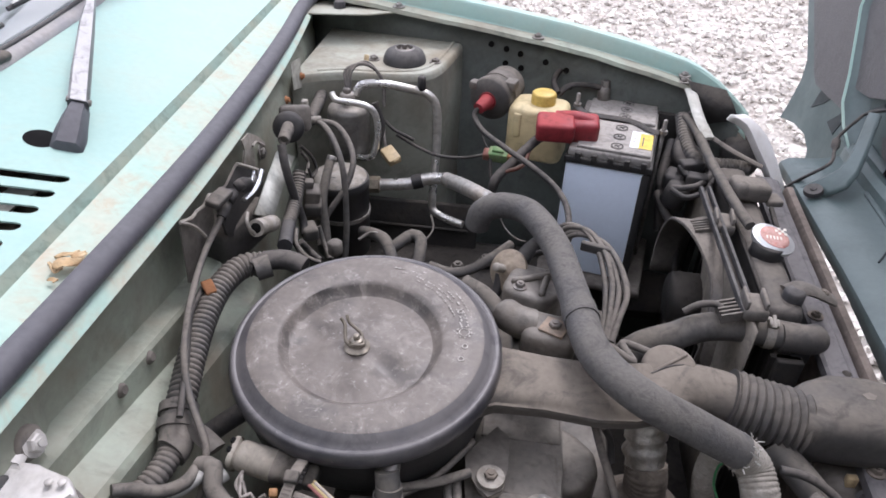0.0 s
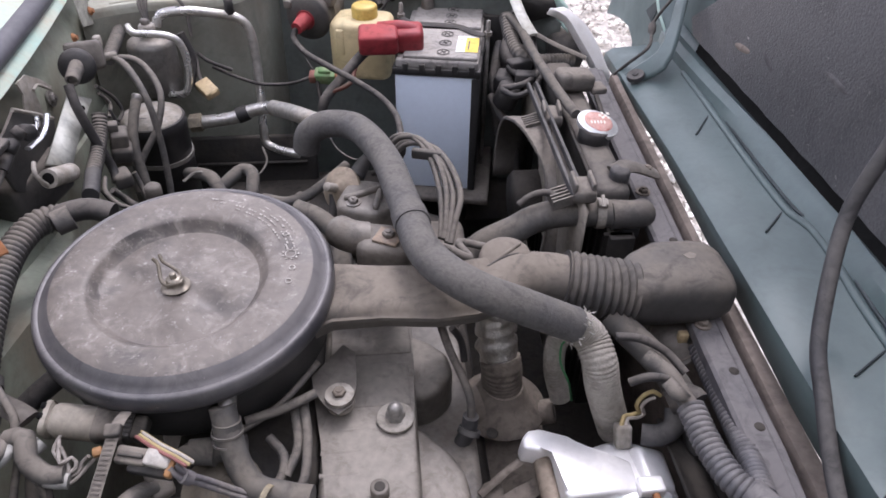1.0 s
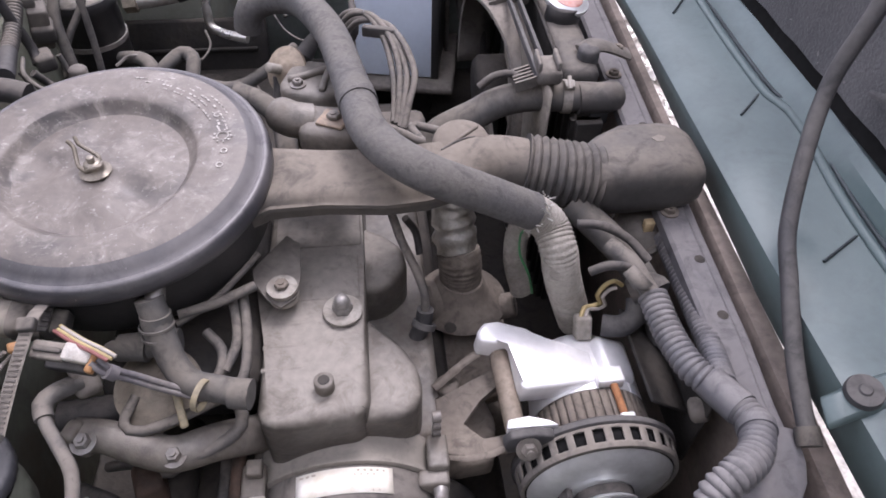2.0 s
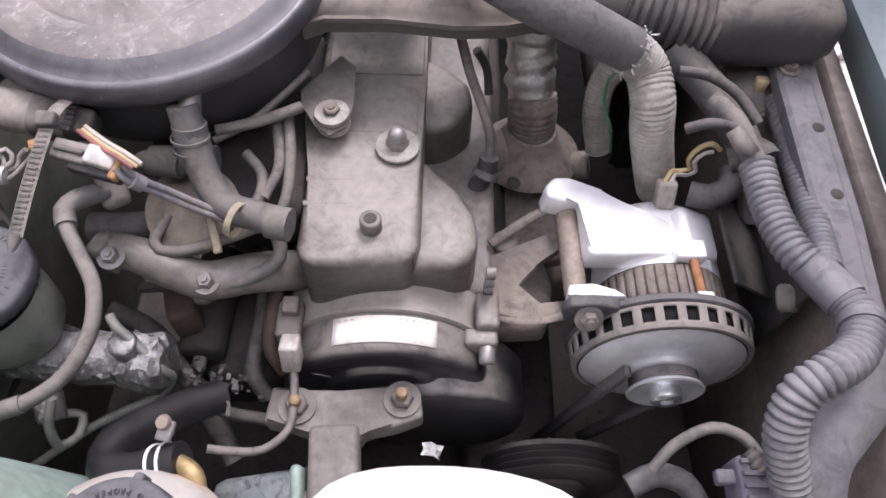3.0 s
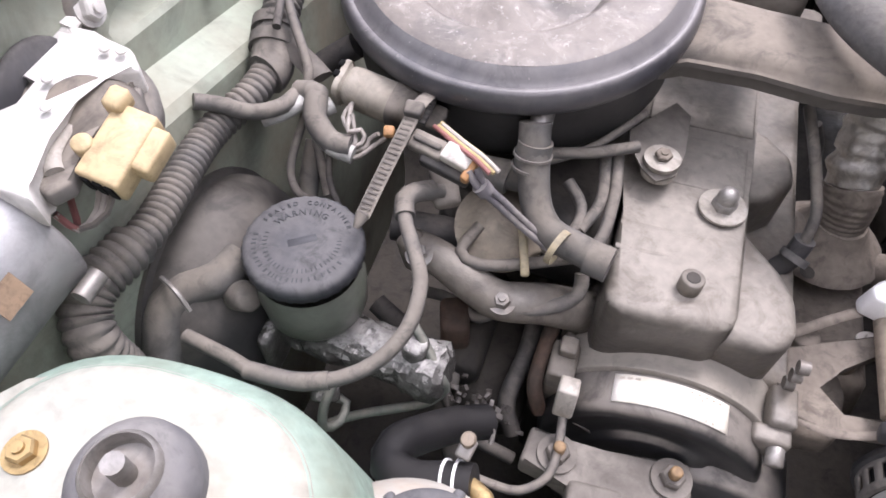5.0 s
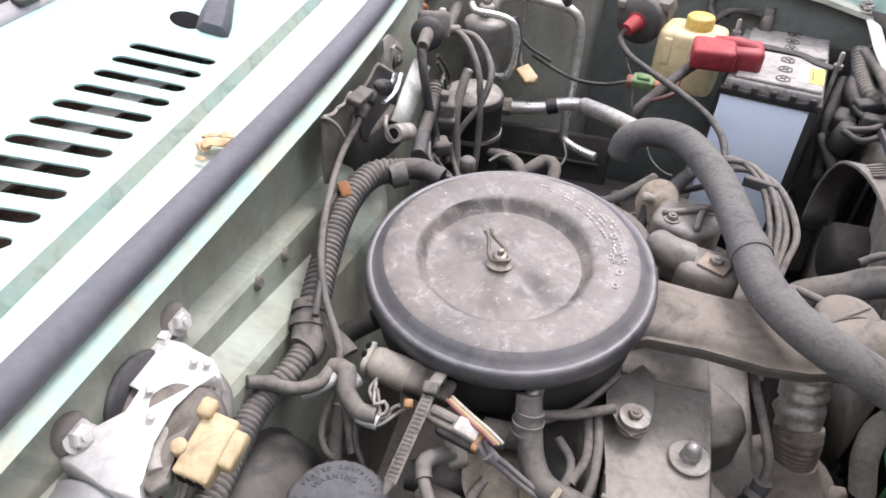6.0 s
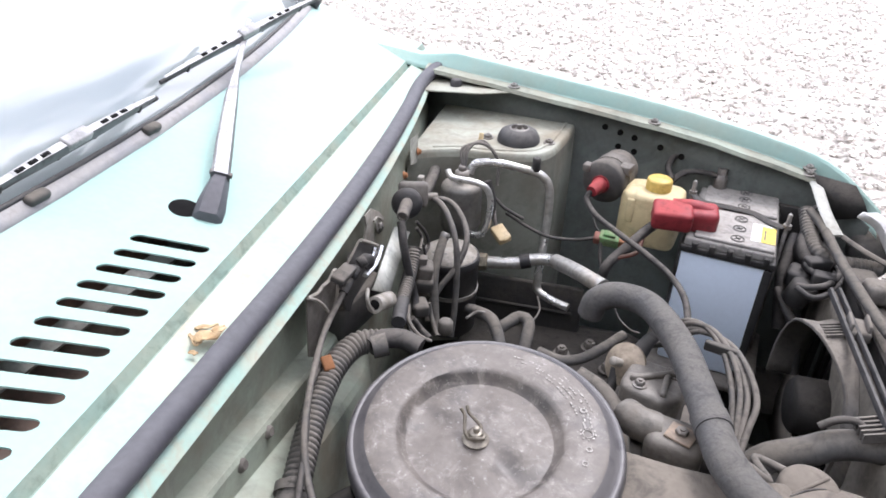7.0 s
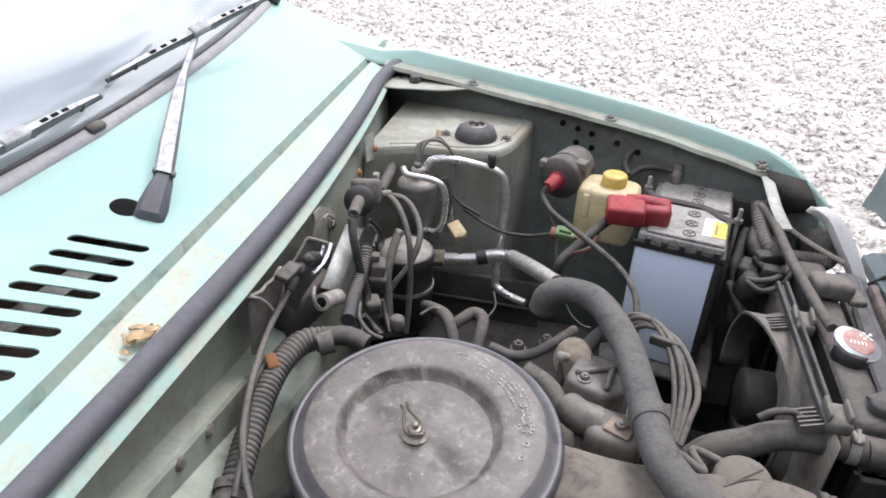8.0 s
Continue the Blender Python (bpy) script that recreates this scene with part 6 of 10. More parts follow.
    part("web", prism_bm([(0.262, -0.112), (0.300, -0.098), (0.330, -0.080), (0.334, -0.096), (0.300, -0.118), (0.282, -0.140), (0.300, -0.158), (0.334, -0.150), (0.334, -0.166), (0.290, -0.172), (0.262, -0.165)], 0.008, Matrix.Translation((0, 0, 0.700)), 0.002), RUST, br, "cast web with a triangular opening")
    # wires at the top
    wr = thing("alternator_wiring", "black plug and tan wires on the alternator", "wiring", (0.43, -0.05, 0.74))
    part("plug", box_bm((0.016, 0.014, 0.024), frame_of((0.405, -0.066, 0.728), (0, 0.5, 1)), 0.003), BRACKETL, wr, "pale grey plug")
    part("wire", tube_bm([(0.402, -0.064, 0.738), (0.407, -0.055, 0.742), (0.416, -0.050, 0.737), (0.424, -0.050, 0.741), (0.419, -0.050, 0.752), (0.423, -0.050, 0.766), (0.431, -0.050, 0.772), (0.440, -0.050, 0.765)], 0.0022, 8), WIREYEL, wr, "tan wire")
    part("wire", tube_bm([(0.407, -0.064, 0.738), (0.411, -0.056, 0.740), (0.422, -0.053, 0.736), (0.428, -0.053, 0.742), (0.423, -0.053, 0.753), (0.427, -0.053, 0.763), (0.434, -0.053, 0.766)], 0.0018, 8), WIREWHITE, wr)
    part("rubber_boot", tube_bm([(0.421, -0.071, 0.735), (0.436, -0.076, 0.738), (0.450, -0.072, 0.745), (0.454, -0.059, 0.755)], 0.0105, 12), RUBBER, wr, "black rubber boot")
    part("tape", tube_bm([(0.445, -0.059, 0.765), (0.462, -0.060, 0.775), (0.467, -0.068, 0.775)], 0.012, 10), DARKCABLE, wr, "black tape wrap")


alternator()


def belt_drive():
    t = thing("crank_pulley", "black ribbed crank pulley low at the engine's end", "pulley", (0.35, -0.24, 0.5))
    c = V((0.325, -0.235, 0.555))
    part("pulley", lathe_bm([(0, 0), (0.05, 0), (0.062, 0.002), (0.062, 0.006), (0.056, 0.009), (0.062, 0.012), (0.056, 0.015), (0.062, 0.018), (0.056, 0.021), (0.062, 0.024), (0.055, 0.027), (0, 0.027)], frame_of(c, (0, -1, 0)), 48), DEEP, t)
    part("hub", lathe_bm([(0.03, 0.026), (0.03, 0.03), (0.022, 0.034), (0.012, 0.034), (0.012, 0.042), (0, 0.042)], frame_of(c, (0, -1, 0)), 24), DEEP, t, "oily pulley hub")
    b = thing("drive_belt", "dull black drive belt running up to the alternator", "belt", (0.3, -0.22, 0.6))
    d = V((0.398 - 0.30, 0, 0.672 - 0.60))
    for name, p, q in (("belt_run", (0.318, -0.206, 0.500), (0.366, -0.206, 0.690)), ("belt_run", (0.36, -0.206, 0.52), (0.415, -0.206, 0.648))):
        p, q = V(p), V(q)
        part(name, box_bm((0.010, 0.006, (q - p).length), frame_of((p + q) / 2, q - p, (1, 0, -1)), 0.001, 1), DARKCABLE, b)


belt_drive()


# ---- exhaust side ----
def exhaust():
    t = thing("exhaust_manifold", "rusty brown cast exhaust manifold and heat shield", "exhaust manifold", (0.30, 0.05, 0.55))
    part("heat_shield", prism_bm([(0.262, 0.10), (0.345, 0.10), (0.352, 0.05), (0.345, -0.01), (0.335, -0.075), (0.268, -0.085)], 0.03, Matrix.Translation((0, 0, 0.655)) @ pose(0, 0, 0, 6, 6, 0), 0.008), RUST, t)
    part("port", cyl_bm((0.25, 0.03, 0.66), (0.30, 0.03, 0.65), 0.026, bevel=0.003), RUST, t)
    part("boss", cyl_bm((0.345, 0.025, 0.648), (0.365, 0.022, 0.655), 0.014, bevel=0.002), RUST, t)
    part("boss_hole", cyl_bm((0.364, 0.0222, 0.6546), (0.3655, 0.022, 0.655), 0.009), DEEP, t)
    part("lower_shield", box_bm((0.07, 0.16, 0.10), Matrix.Translation((0.33, -0.01, 0.575)) @ pose(0, 0, 0, 0, -12, 0), 0.015), RUST, t)
    part("bolt_hole", lathe_bm([(0, 0.001), (0.006, 0.001), (0.008, 0)], Matrix.Translation((0.304, 0.04, 0.6605)), 16), DEEP, t)
    bolt(t, (0.345, -0.055, 0.648), r=0.007)
    part("bolt_hole", lathe_bm([(0, 0.001), (0.005, 0.001), (0.0065, 0)], frame_of((0.290, -0.008, 0.6625), (0.1, -0.1, 1)), 16), DEEP, t)
    part("lug", box_bm((0.03, 0.02, 0.018), Matrix.Translation((0.318, -0.078, 0.645)) @ rotz(15), 0.004), RUSTL, t, "tan cast lug")
    d = thing("hot_air_pipe", "crumpled foil hot-air pipe on the manifold", "pipe", (0.30, 0.05, 0.66))
    bm = tube_bm([(0.296, 0.075, 0.800), (0.297, 0.070, 0.765), (0.300, 0.058, 0.735), (0.303, 0.050, 0.715)], lambda u: 0.0215 + 0.0020 * math.sin(u * 31) * math.sin(u * 7), 28, 0.003)
    for vert in bm.verts:
        k = noise.noise(vert.co * 95) + 0.5 * noise.noise(vert.co * 210)
        vert.co += V((vert.co.x - 0.299, vert.co.y - 0.062, 0)).normalized() * 0.0028 * k
    part("foil_pipe", bm, FOIL, d, "crumpled foil upper pipe")
    part("pipe_collar", tube_bm([(0.303, 0.050, 0.718), (0.305, 0.043, 0.705), (0.307, 0.036, 0.66)], 0.0225, 20, rib=0.0006, pitch=0.005), RUST, d, "ribbed tan pipe")
    part("pipe_foot", lathe_bm([(0.0, 0.012), (0.022, 0.012), (0.027, 0.004), (0.034, -0.006), (0.045, -0.016), (0.050, -0.022)], Matrix.Translation((0.307, 0.036, 0.676)), 28), RUST, d, "flared foot on the manifold")


exhaust()


# ---- bulkhead side, near ----
def flat(*pts):
    return [(p[0], p[1]) for p in pts]


def wiper_motor():
    t = thing("wiper_motor", "wiper motor with pale alloy bracket and grey steel drum", "wiper motor", (-0.165, -0.25, 0.85))
    ax = V((-0.165, 0, 0.886))
    drum = part("motor_drum", lathe_bm([(0, 0), (0.030, 0), (0.0365, 0.003), (0.0375, 0.006), (0.0365, 0.010), (0.0365, 0.098), (0.034, 0.104), (0.034, 0.118), (0.028, 0.124), (0, 0.124)], frame_of((ax.x, -0.285, ax.z), (-0.06, -1, -0.06)), 44), DRUM, t, "grey painted steel motor drum")
    part("brown_sticker", box_bm((0.014, 0.016, 0.0006), frame_of((ax.x + 0.0335, -0.326, ax.z + 0.0132), (0.93, 0, 0.37), (0, -1, 0))), STICKER, drum, "faded brown sticker")
    part("drum_bolt", cyl_bm((-0.126, -0.29, 0.868), (-0.126, -0.305, 0.868), 0.005, seg=10), STEEL, t)
    poly = flat((-0.203, -0.220, 0.925), (-0.201, -0.190, 0.925), (-0.192, -0.185, 0.925), (-0.171, -0.187, 0.925), (-0.146, -0.192, 0.925), (-0.133, -0.205, 0.925), (-0.147, -0.216, 0.925), (-0.151, -0.235, 0.925), (-0.148, -0.260, 0.925), (-0.139, -0.285, 0.925), (-0.129, -0.293, 0.925), (-0.153, -0.292, 0.925), (-0.193, -0.284, 0.925), (-0.197, -0.276, 0.925), (-0.179, -0.258, 0.925), (-0.171, -0.246, 0.925), (-0.173, -0.226, 0.925), (-0.196, -0.228, 0.925))
    part("alloy_bracket", prism_bm(poly, 0.022, Matrix.Translation((0, 0, 0.927)), 0.003), BRIGHTD, t, "pale cast alloy bracket")
    for a, b in (((-0.193, -0.190, 0.925), (-0.196, -0.169, 0.921)), ((-0.185, -0.266, 0.922), (-0.196, -0.268, 0.925))):
        part("bracket_arm", tube_bm([a, V(a).lerp(V(b), 0.5) + V((0, 0, 0.002)), b], 0.010, 10, flat=0.6), BRIGHTD, t)
    for p in ((-0.192, -0.171, 0.925), (-0.192, -0.271, 0.930)):
        part("rubber_bush", cyl_bm(V(p) + V((-0.016, 0, 0)), V(p) + V((0.006, 0, 0.002)), 0.0135, bevel=0.003), PLASTICL, t, "grey rubber bush")
        bolt(t, V(p) + V((0.006, 0, 0.002)), (1, 0, 0.35), 0.0072, 0.007, washer=1.4, material=BRIGHTD)
    for ear, z in ((flat((-0.203, -0.193, 0.926), (-0.213, -0.171, 0.926), (-0.213, -0.161, 0.926), (-0.201, -0.161, 0.926), (-0.194, -0.175, 0.926), (-0.194, -0.184, 0.926), (-0.178, -0.193, 0.926)), 0.9275), (flat((-0.173, -0.258, 0.924), (-0.199, -0.257, 0.924), (-0.218, -0.257, 0.924), (-0.217, -0.266, 0.924), (-0.203, -0.278, 0.924), (-0.191, -0.284, 0.924), (-0.167, -0.284, 0.924)), 0.9255)):
        part("bracket_ear", prism_bm(ear, 0.006, Matrix.Translation((0, 0, z)), 0.0015), BRIGHTD, t, "pale alloy bracket ear")
    part("gear_housing", cyl_bm((-0.161, -0.221, 0.895), V((-0.161, -0.221, 0.895)) + V((0.006, -0.004, 0.019)), 0.034, bevel=0.004, seg=32), PLASTICL, t, "round grey gear housing")
    part("gear_cover", cyl_bm((-0.148, -0.233, 0.905), V((-0.148, -0.233, 0.905)) + V((0.006, -0.004, 0.014)), 0.026, bevel=0.004, seg=32), TANPLASTIC, t, "dusty gear cover")
    gp = flat((-0.165, -0.185, 0.917), (-0.146, -0.192, 0.917), (-0.131, -0.213, 0.917), (-0.132, -0.221, 0.917), (-0.140, -0.237, 0.917), (-0.138, -0.253, 0.917), (-0.129, -0.273, 0.917), (-0.135, -0.283, 0.917), (-0.148, -0.279, 0.917), (-0.154, -0.268, 0.917), (-0.161, -0.236, 0.917), (-0.164, -0.210, 0.917))
    gear = part("gear_plate", prism_bm(gp, 0.010, Matrix.Translation((0, 0, 0.917)), 0.002), PLASTICL, t, "dusty grey-brown gear cover plate")
    part("plate_rib", tube_bm([(-0.138, -0.211, 0.918), (-0.153, -0.209, 0.918), (-0.156, -0.220, 0.918), (-0.152, -0.242, 0.918), (-0.147, -0.262, 0.918), (-0.139, -0.271, 0.918)], 0.0045, 10, flat=0.6), BRACKETL, gear, "pale pressed rib")
    for p in ((-0.145, -0.200, 0.930), (-0.154, -0.201, 0.930), (-0.155, -0.246, 0.930), (-0.167, -0.229, 0.930)):
        part("bracket_screw", cyl_bm(p, V(p) + V((0, 0, 0.0018)), 0.0030, bevel=0.0006, seg=10), BRIGHTD, t)
    part("grommet", tube_bm([(-0.206, -0.222, 0.905), (-0.180, -0.222, 0.908)], 0.030, 24, rib=0.0015, pitch=0.007), RUBBER, t, "black ribbed rubber grommet")
    k = V((-0.131, -0.241, 0.905))
    ca, cb = V((-0.120, -0.271, 0.915)), V((-0.119, -0.225, 0.915))
    up = cb - ca
    k = (ca + cb) / 2
    con = part("connector", box_bm((0.022, up.length * 0.86, 0.018), frame_of(k, (0.2, -0.3, 1), up), 0.002), CONNYEL, t, "yellowed plastic connector")
    fc = frame_of(k, (0.2, -0.3, 1), up)
    part("connector_half", box_bm((0.010, up.length * 0.5, 0.014), fc @ Matrix.Translation((0.014, 0.004, 0.001)), 0.002), CONNYEL, con)
    part("connector_clip", box_bm((0.010, 0.012, 0.012), fc @ Matrix.Translation((-0.010, up.length * 0.42, 0.008)), 0.002, 1), CONNYEL, con)
    part("connector_boss", cyl_bm(fc @ V((-0.014, -0.006, -0.004)), fc @ V((-0.014, -0.006, 0.010)), 0.005, bevel=0.001), CONNYEL, con)
    for i in range(3):
        part("connector_slot", box_bm((0.004, 0.0015, 0.012), fc @ Matrix.Translation((-0.006 + 0.006 * i, -up.length * 0.43 - 0.0004, 0))), HOLLOWSHADE, con)
    for i, (dx, m) in enumerate(((0, WIREWHITE), (6, WIREWHITE), (12, CABLE), (-30, WIRERED))):
        part("wire", tube_bm([V((-0.141, -0.249, 0.895)) + V((0.0007 * dx, 0, 0)), V((-0.136, -0.265, 0.885)) + V((0.0005 * dx, 0, 0)), V((-0.140, -0.277, 0.882)), V((-0.145, -0.279, 0.895))], 0.0018, 6), m, t)


STICKER = mat("brown_sticker_paper", (0.24, 0.17, 0.11), 0.7, dirt=(0.18, 0.13, 0.09), amount=0.4, scale=60)
DRUM = mat("grey_drum_paint", (0.33, 0.335, 0.34), 0.4, 0.4, dirt=(0.25, 0.245, 0.235), amount=0.45, scale=10, bump=0.05, vary=0.04)
BRIGHTD = mat("dull_alloy", (0.60, 0.59, 0.57), 0.45, 0.25, dirt=(0.45, 0.43, 0.39), amount=0.38, scale=16, bump=0.1, stain=0.3)
wiper_motor()


def main_harness():
    t = thing("wiring_harness", "thick corrugated wiring harness along the bulkhead", "wiring harness", (-0.15, -0.05, 0.80))
    pts = [(-0.126, 0.125, 0.878), (-0.149, 0.110, 0.880), (-0.160, 0.075, 0.876), (-0.159, 0.027, 0.868), (-0.152, -0.018, 0.860), (-0.144, -0.058, 0.852), (-0.144, -0.066, 0.845), (-0.135, -0.093, 0.840), (-0.137, -0.121, 0.838), (-0.148, -0.165, 0.834), (-0.140, -0.237, 0.838), (-0.142, -0.262, 0.840), (-0.146, -0.285, 0.840), (-0.144, -0.299, 0.834), (-0.136, -0.309, 0.822), (-0.133, -0.308, 0.790)]
    part("conduit", tube_bm(pts[:7], 0.0125, 14, rib=0.0013, pitch=0.0058), CABLE, t, "grey corrugated conduit")
    part("conduit", tube_bm(pts[7:12], 0.0102, 16, rib=0.0011, pitch=0.0050), CABLE, t, "grey corrugated conduit")
    part("conduit", tube_bm([V(pts[10]).lerp(V(pts[11]), 0.7)] + pts[11:], 0.0130, 16, rib=0.0012, pitch=0.0056), CABLE, t, "thick grey corrugated conduit")
    part("tape", tube_bm([V(pts[5]).lerp(V(pts[6]), 0.6), pts[6], pts[7], V(pts[7]).lerp(V(pts[8]), 0.3)], 0.0150, 14), CABLE, t, "dusty wrapped joint")
    d = V(pts[7]) - V(pts[5])
    for f in (-0.2, 0.35):
        part("band", ring_bm(V(pts[6]).lerp(V(pts[7]), f), d, 0.0155, 0.009, 0.002), CABLE, t)
    part("tail", tube_bm([(-0.136, 0.110, 0.880), (-0.125, 0.123, 0.882), (-0.106, 0.132, 0.880), (-0.084, 0.129, 0.875)], 0.011, 12), DARKCABLE, t, "taped harness end")
    part("foil_tape", tube_bm([(-0.132, 0.109, 0.880), (-0.118, 0.117, 0.882)], 0.0125, 12), CABLE, t, "frayed pale tape")
    part("rust_flake", box_bm((0.012, 0.016, 0.004), frame_of((-0.162, 0.061, 0.890), (0.5, -0.5, 1)), 0.002), RUSTY, t, "orange rusty clip")
    # branch to the wiper plug and to the round connector
    part("branch", tube_bm([(-0.156, -0.154, 0.855), (-0.145, -0.147, 0.850), (-0.123, -0.142, 0.845), (-0.108, -0.131, 0.845), (-0.106, -0.110, 0.840)], 0.0055, 10), CABLE, t, "taped branch wire")
    part("branch", tube_bm([(-0.106, -0.110, 0.840), (-0.091, -0.114, 0.845), (-0.088, -0.127, 0.838), (-0.074, -0.136, 0.828), (-0.059, -0.136, 0.828)], 0.008, 10), CABLE, t, "twisted taped branch")
    part("bracket", tube_bm([(-0.133, -0.076, 0.850), (-0.111, -0.084, 0.842), (-0.099, -0.091, 0.838)], 0.009, 8, flat=0.5), BRACKET, t, "dusty clip")
    # accelerator cable
    c = thing("throttle_cable", "thin grey throttle cable running down beside the harness", "cable", (-0.15, 0.05, 0.85))
    part("cable_boot", tube_bm([(-0.170, 0.152, 0.935), (-0.172, 0.132, 0.927)], 0.0055, 10), DARKCABLE, c, "black cable boot")
    part("cable", tube_bm([(-0.172, 0.132, 0.927), (-0.173, 0.083, 0.912), (-0.159, 0.017, 0.905), (-0.145, -0.033, 0.890), (-0.129, -0.065, 0.870), (-0.106, -0.094, 0.850), (-0.101, -0.109, 0.835), (-0.085, -0.135, 0.790), (-0.080, -0.143, 0.780)], 0.0034, 8), CABLE, c)
    part("cable", tube_bm([(-0.128, -0.087, 0.870), (-0.144, -0.035, 0.880), (-0.165, 0.022, 0.885), (-0.171, 0.065, 0.885)], 0.003, 8), DARKCABLE, c, "second dark cable")


main_harness()


def brake_unit():
    b = thing("brake_booster", "dark grey dusty brake booster on the bulkhead", "brake booster", (-0.14, -0.2, 0.65))
    part("shell", lathe_bm([(0, 0.062), (0.035, 0.062), (0.058, 0.054), (0.078, 0.036), (0.084, 0.022), (0.084, 0.012), (0.088, 0.010), (0.088, 0.0), (0, 0.0)], frame_of((-0.155, -0.205, 0.722), (1, 0, 0.08)), 48), BOOSTER, b, "dark painted pressed shell")
    part("check_valve", cyl_bm((-0.105, -0.235, 0.775), (-0.09, -0.238, 0.785), 0.010, bevel=0.002), BRACKET, b)
    part("vacuum_hose", tube_bm([(-0.135, -0.288, 0.745), (-0.138, -0.274, 0.765), (-0.139, -0.258, 0.780), (-0.131, -0.244, 0.785), (-0.117, -0.233, 0.785), (-0.110, -0.213, 0.785)], 0.0125, 14), HOSE, b, "grey rubber vacuum hose")
    part("spring_clip", tube_bm([(-0.141, -0.250, 0.800), (-0.126, -0.257, 0.803), (-0.118, -0.261, 0.790)], 0.0016, 6), STEEL, b)
    m = thing("brake_reservoir", "brake fluid reservoir with knurled black cap on a wrapped master cylinder", "reservoir", (-0.06, -0.215, 0.70))
    c = V((-0.0655, -0.205, 0.812))
    cap = part("cap", lathe_bm([(0, 0.0), (0.0335, 0.0), (0.0365, -0.0015), (0.038, -0.004), (0.038, -0.012), (0.036, -0.014), (0, -0.014)], Matrix.Translation(c) , 96, wobble=0.012, lobes=32), CAPBLACK, m, "grey-black knurled screw cap")
    bm = arc_letters_bm("WARNING", 0.0062, Matrix.Translation((c.x, c.y, c.z + 0.0001)) @ rotz(35), 0.022, 118, 13)
    arc_letters_bm("SEALED CONTAINER", 0.0045, Matrix.Translation((c.x, c.y, c.z + 0.0001)) @ rotz(35), 0.0295, 130, 8.5, bm)
    rnd = random.Random(2)
    for r, a0, a1 in ((0.0295, 185, 345), (0.0230, 180, 375)):
        a = a0
        while a < a1:
            w = rnd.uniform(3, 7)
            aa = radians(a + w / 2)
            box_bm((0.0030, r * radians(w) * 0.35, 0.0004), Matrix.Translation((c.x + r * math.cos(aa), c.y + r * math.sin(aa), c.z + 0.0001)) @ rotz(a + w / 2), bm=bm)
            a += w + rnd.uniform(0.5, 3)
    part("lettering", bm, CAPMARK, cap, "raised worn lettering")
    part("cap_mark", box_bm((0.018, 0.0055, 0.0006), Matrix.Translation((c.x, c.y, c.z + 0.0001)) @ rotz(35), 0.0003, 1), CAPMARK, cap)
    part("bowl", lathe_bm([(0.0335, 0), (0.034, -0.012), (0.0355, -0.018), (0.034, -0.040), (0.028, -0.052), (0.016, -0.056), (0, -0.056)], Matrix.Translation((c.x + 0.004, c.y - 0.006, c.z - 0.013)), 40), RESERV, m, "smoky grey-green plastic bowl")
    bm = lathe_bm([(0, 0)] + [(0.0185 + (0.0022 if 0.030 < 0.0055 * i < 0.052 or 0.0055 * i > 0.102 else 0), 0.0055 * i) for i in range(24)] + [(0.015, 0.131), (0.0, 0.132)], frame_of((-0.095, -0.212, 0.720), (1, -0.10, 0.05)), 26)
    crink = random.Random(7)
    for v in bm.verts:
        v.co += V((crink.gauss(0, 0.0007), crink.gauss(0, 0.0008), crink.gauss(0, 0.0008)))
    mc = part("master_cylinder", bm, FOILWRAP, m, "silver cylinder in crinkled clear film", 18)
    part("flange", box_bm((0.012, 0.075, 0.045), Matrix.Translation((-0.088, -0.212, 0.722)), 0.006), FOILWRAP, m)
    part("outlet", cyl_bm((0.012, -0.222, 0.736), (0.012, -0.222, 0.756), 0.0095, bevel=0.002), FOILWRAP, m)
    part("outlet", cyl_bm((-0.045, -0.245, 0.722), (-0.040, -0.262, 0.712), 0.010, bevel=0.002), FOILWRAP, m)
    part("brake_pipe", tube_bm([(0.004, -0.207, 0.765), (0.009, -0.214, 0.762), (0.020, -0.221, 0.750), (0.032, -0.231, 0.735), (0.035, -0.230, 0.715), (0.023, -0.237, 0.700), (-0.002, -0.246, 0.690), (-0.030, -0.257, 0.680), (-0.076, -0.283, 0.660)], 0.0034, 8), PIPEGREEN, m, "grey-green steel brake pipe")
    part("brake_pipe", tube_bm([(-0.033, -0.254, 0.735), (-0.037, -0.268, 0.720), (-0.037, -0.275, 0.700), (-0.031, -0.265, 0.690), (-0.032, -0.250, 0.690), (-0.043, -0.251, 0.695)], 0.0034, 8), PIPEGREEN, m, "coiled steel brake pipe")
    lp = thing("clutch_cable", "grey sheathed cable looping round the brake reservoir", "cable", (0.0, -0.2, 0.75))
    part("sheath", tube_bm([(0.005, -0.143, 0.815), (-0.004, -0.151, 0.820), (-0.012, -0.159, 0.822), (-0.009, -0.175, 0.822), (0.002, -0.192, 0.818), (0.013, -0.210, 0.812), (0.015, -0.231, 0.803), (0.009, -0.248, 0.795), (-0.003, -0.262, 0.787), (-0.022, -0.274, 0.782), (-0.043, -0.280, 0.780), (-0.066, -0.282, 0.780), (-0.087, -0.277, 0.778), (-0.120, -0.271, 0.775)], 0.0047, 12), CABLE, lp)
    part("end_boot", tube_bm([(-0.009, -0.175, 0.822), (-0.013, -0.164, 0.823), (-0.009, -0.155, 0.822), (-0.001, -0.146, 0.817)], 0.0066, 12), CABLE, lp, "thicker end boot")
    part("end_plate", box_bm((0.030, 0.018, 0.012), frame_of((0.004, -0.136, 0.812), (0, -0.4, 1), (0.8, 0.4, 0)), 0.004), BRACKET, lp)
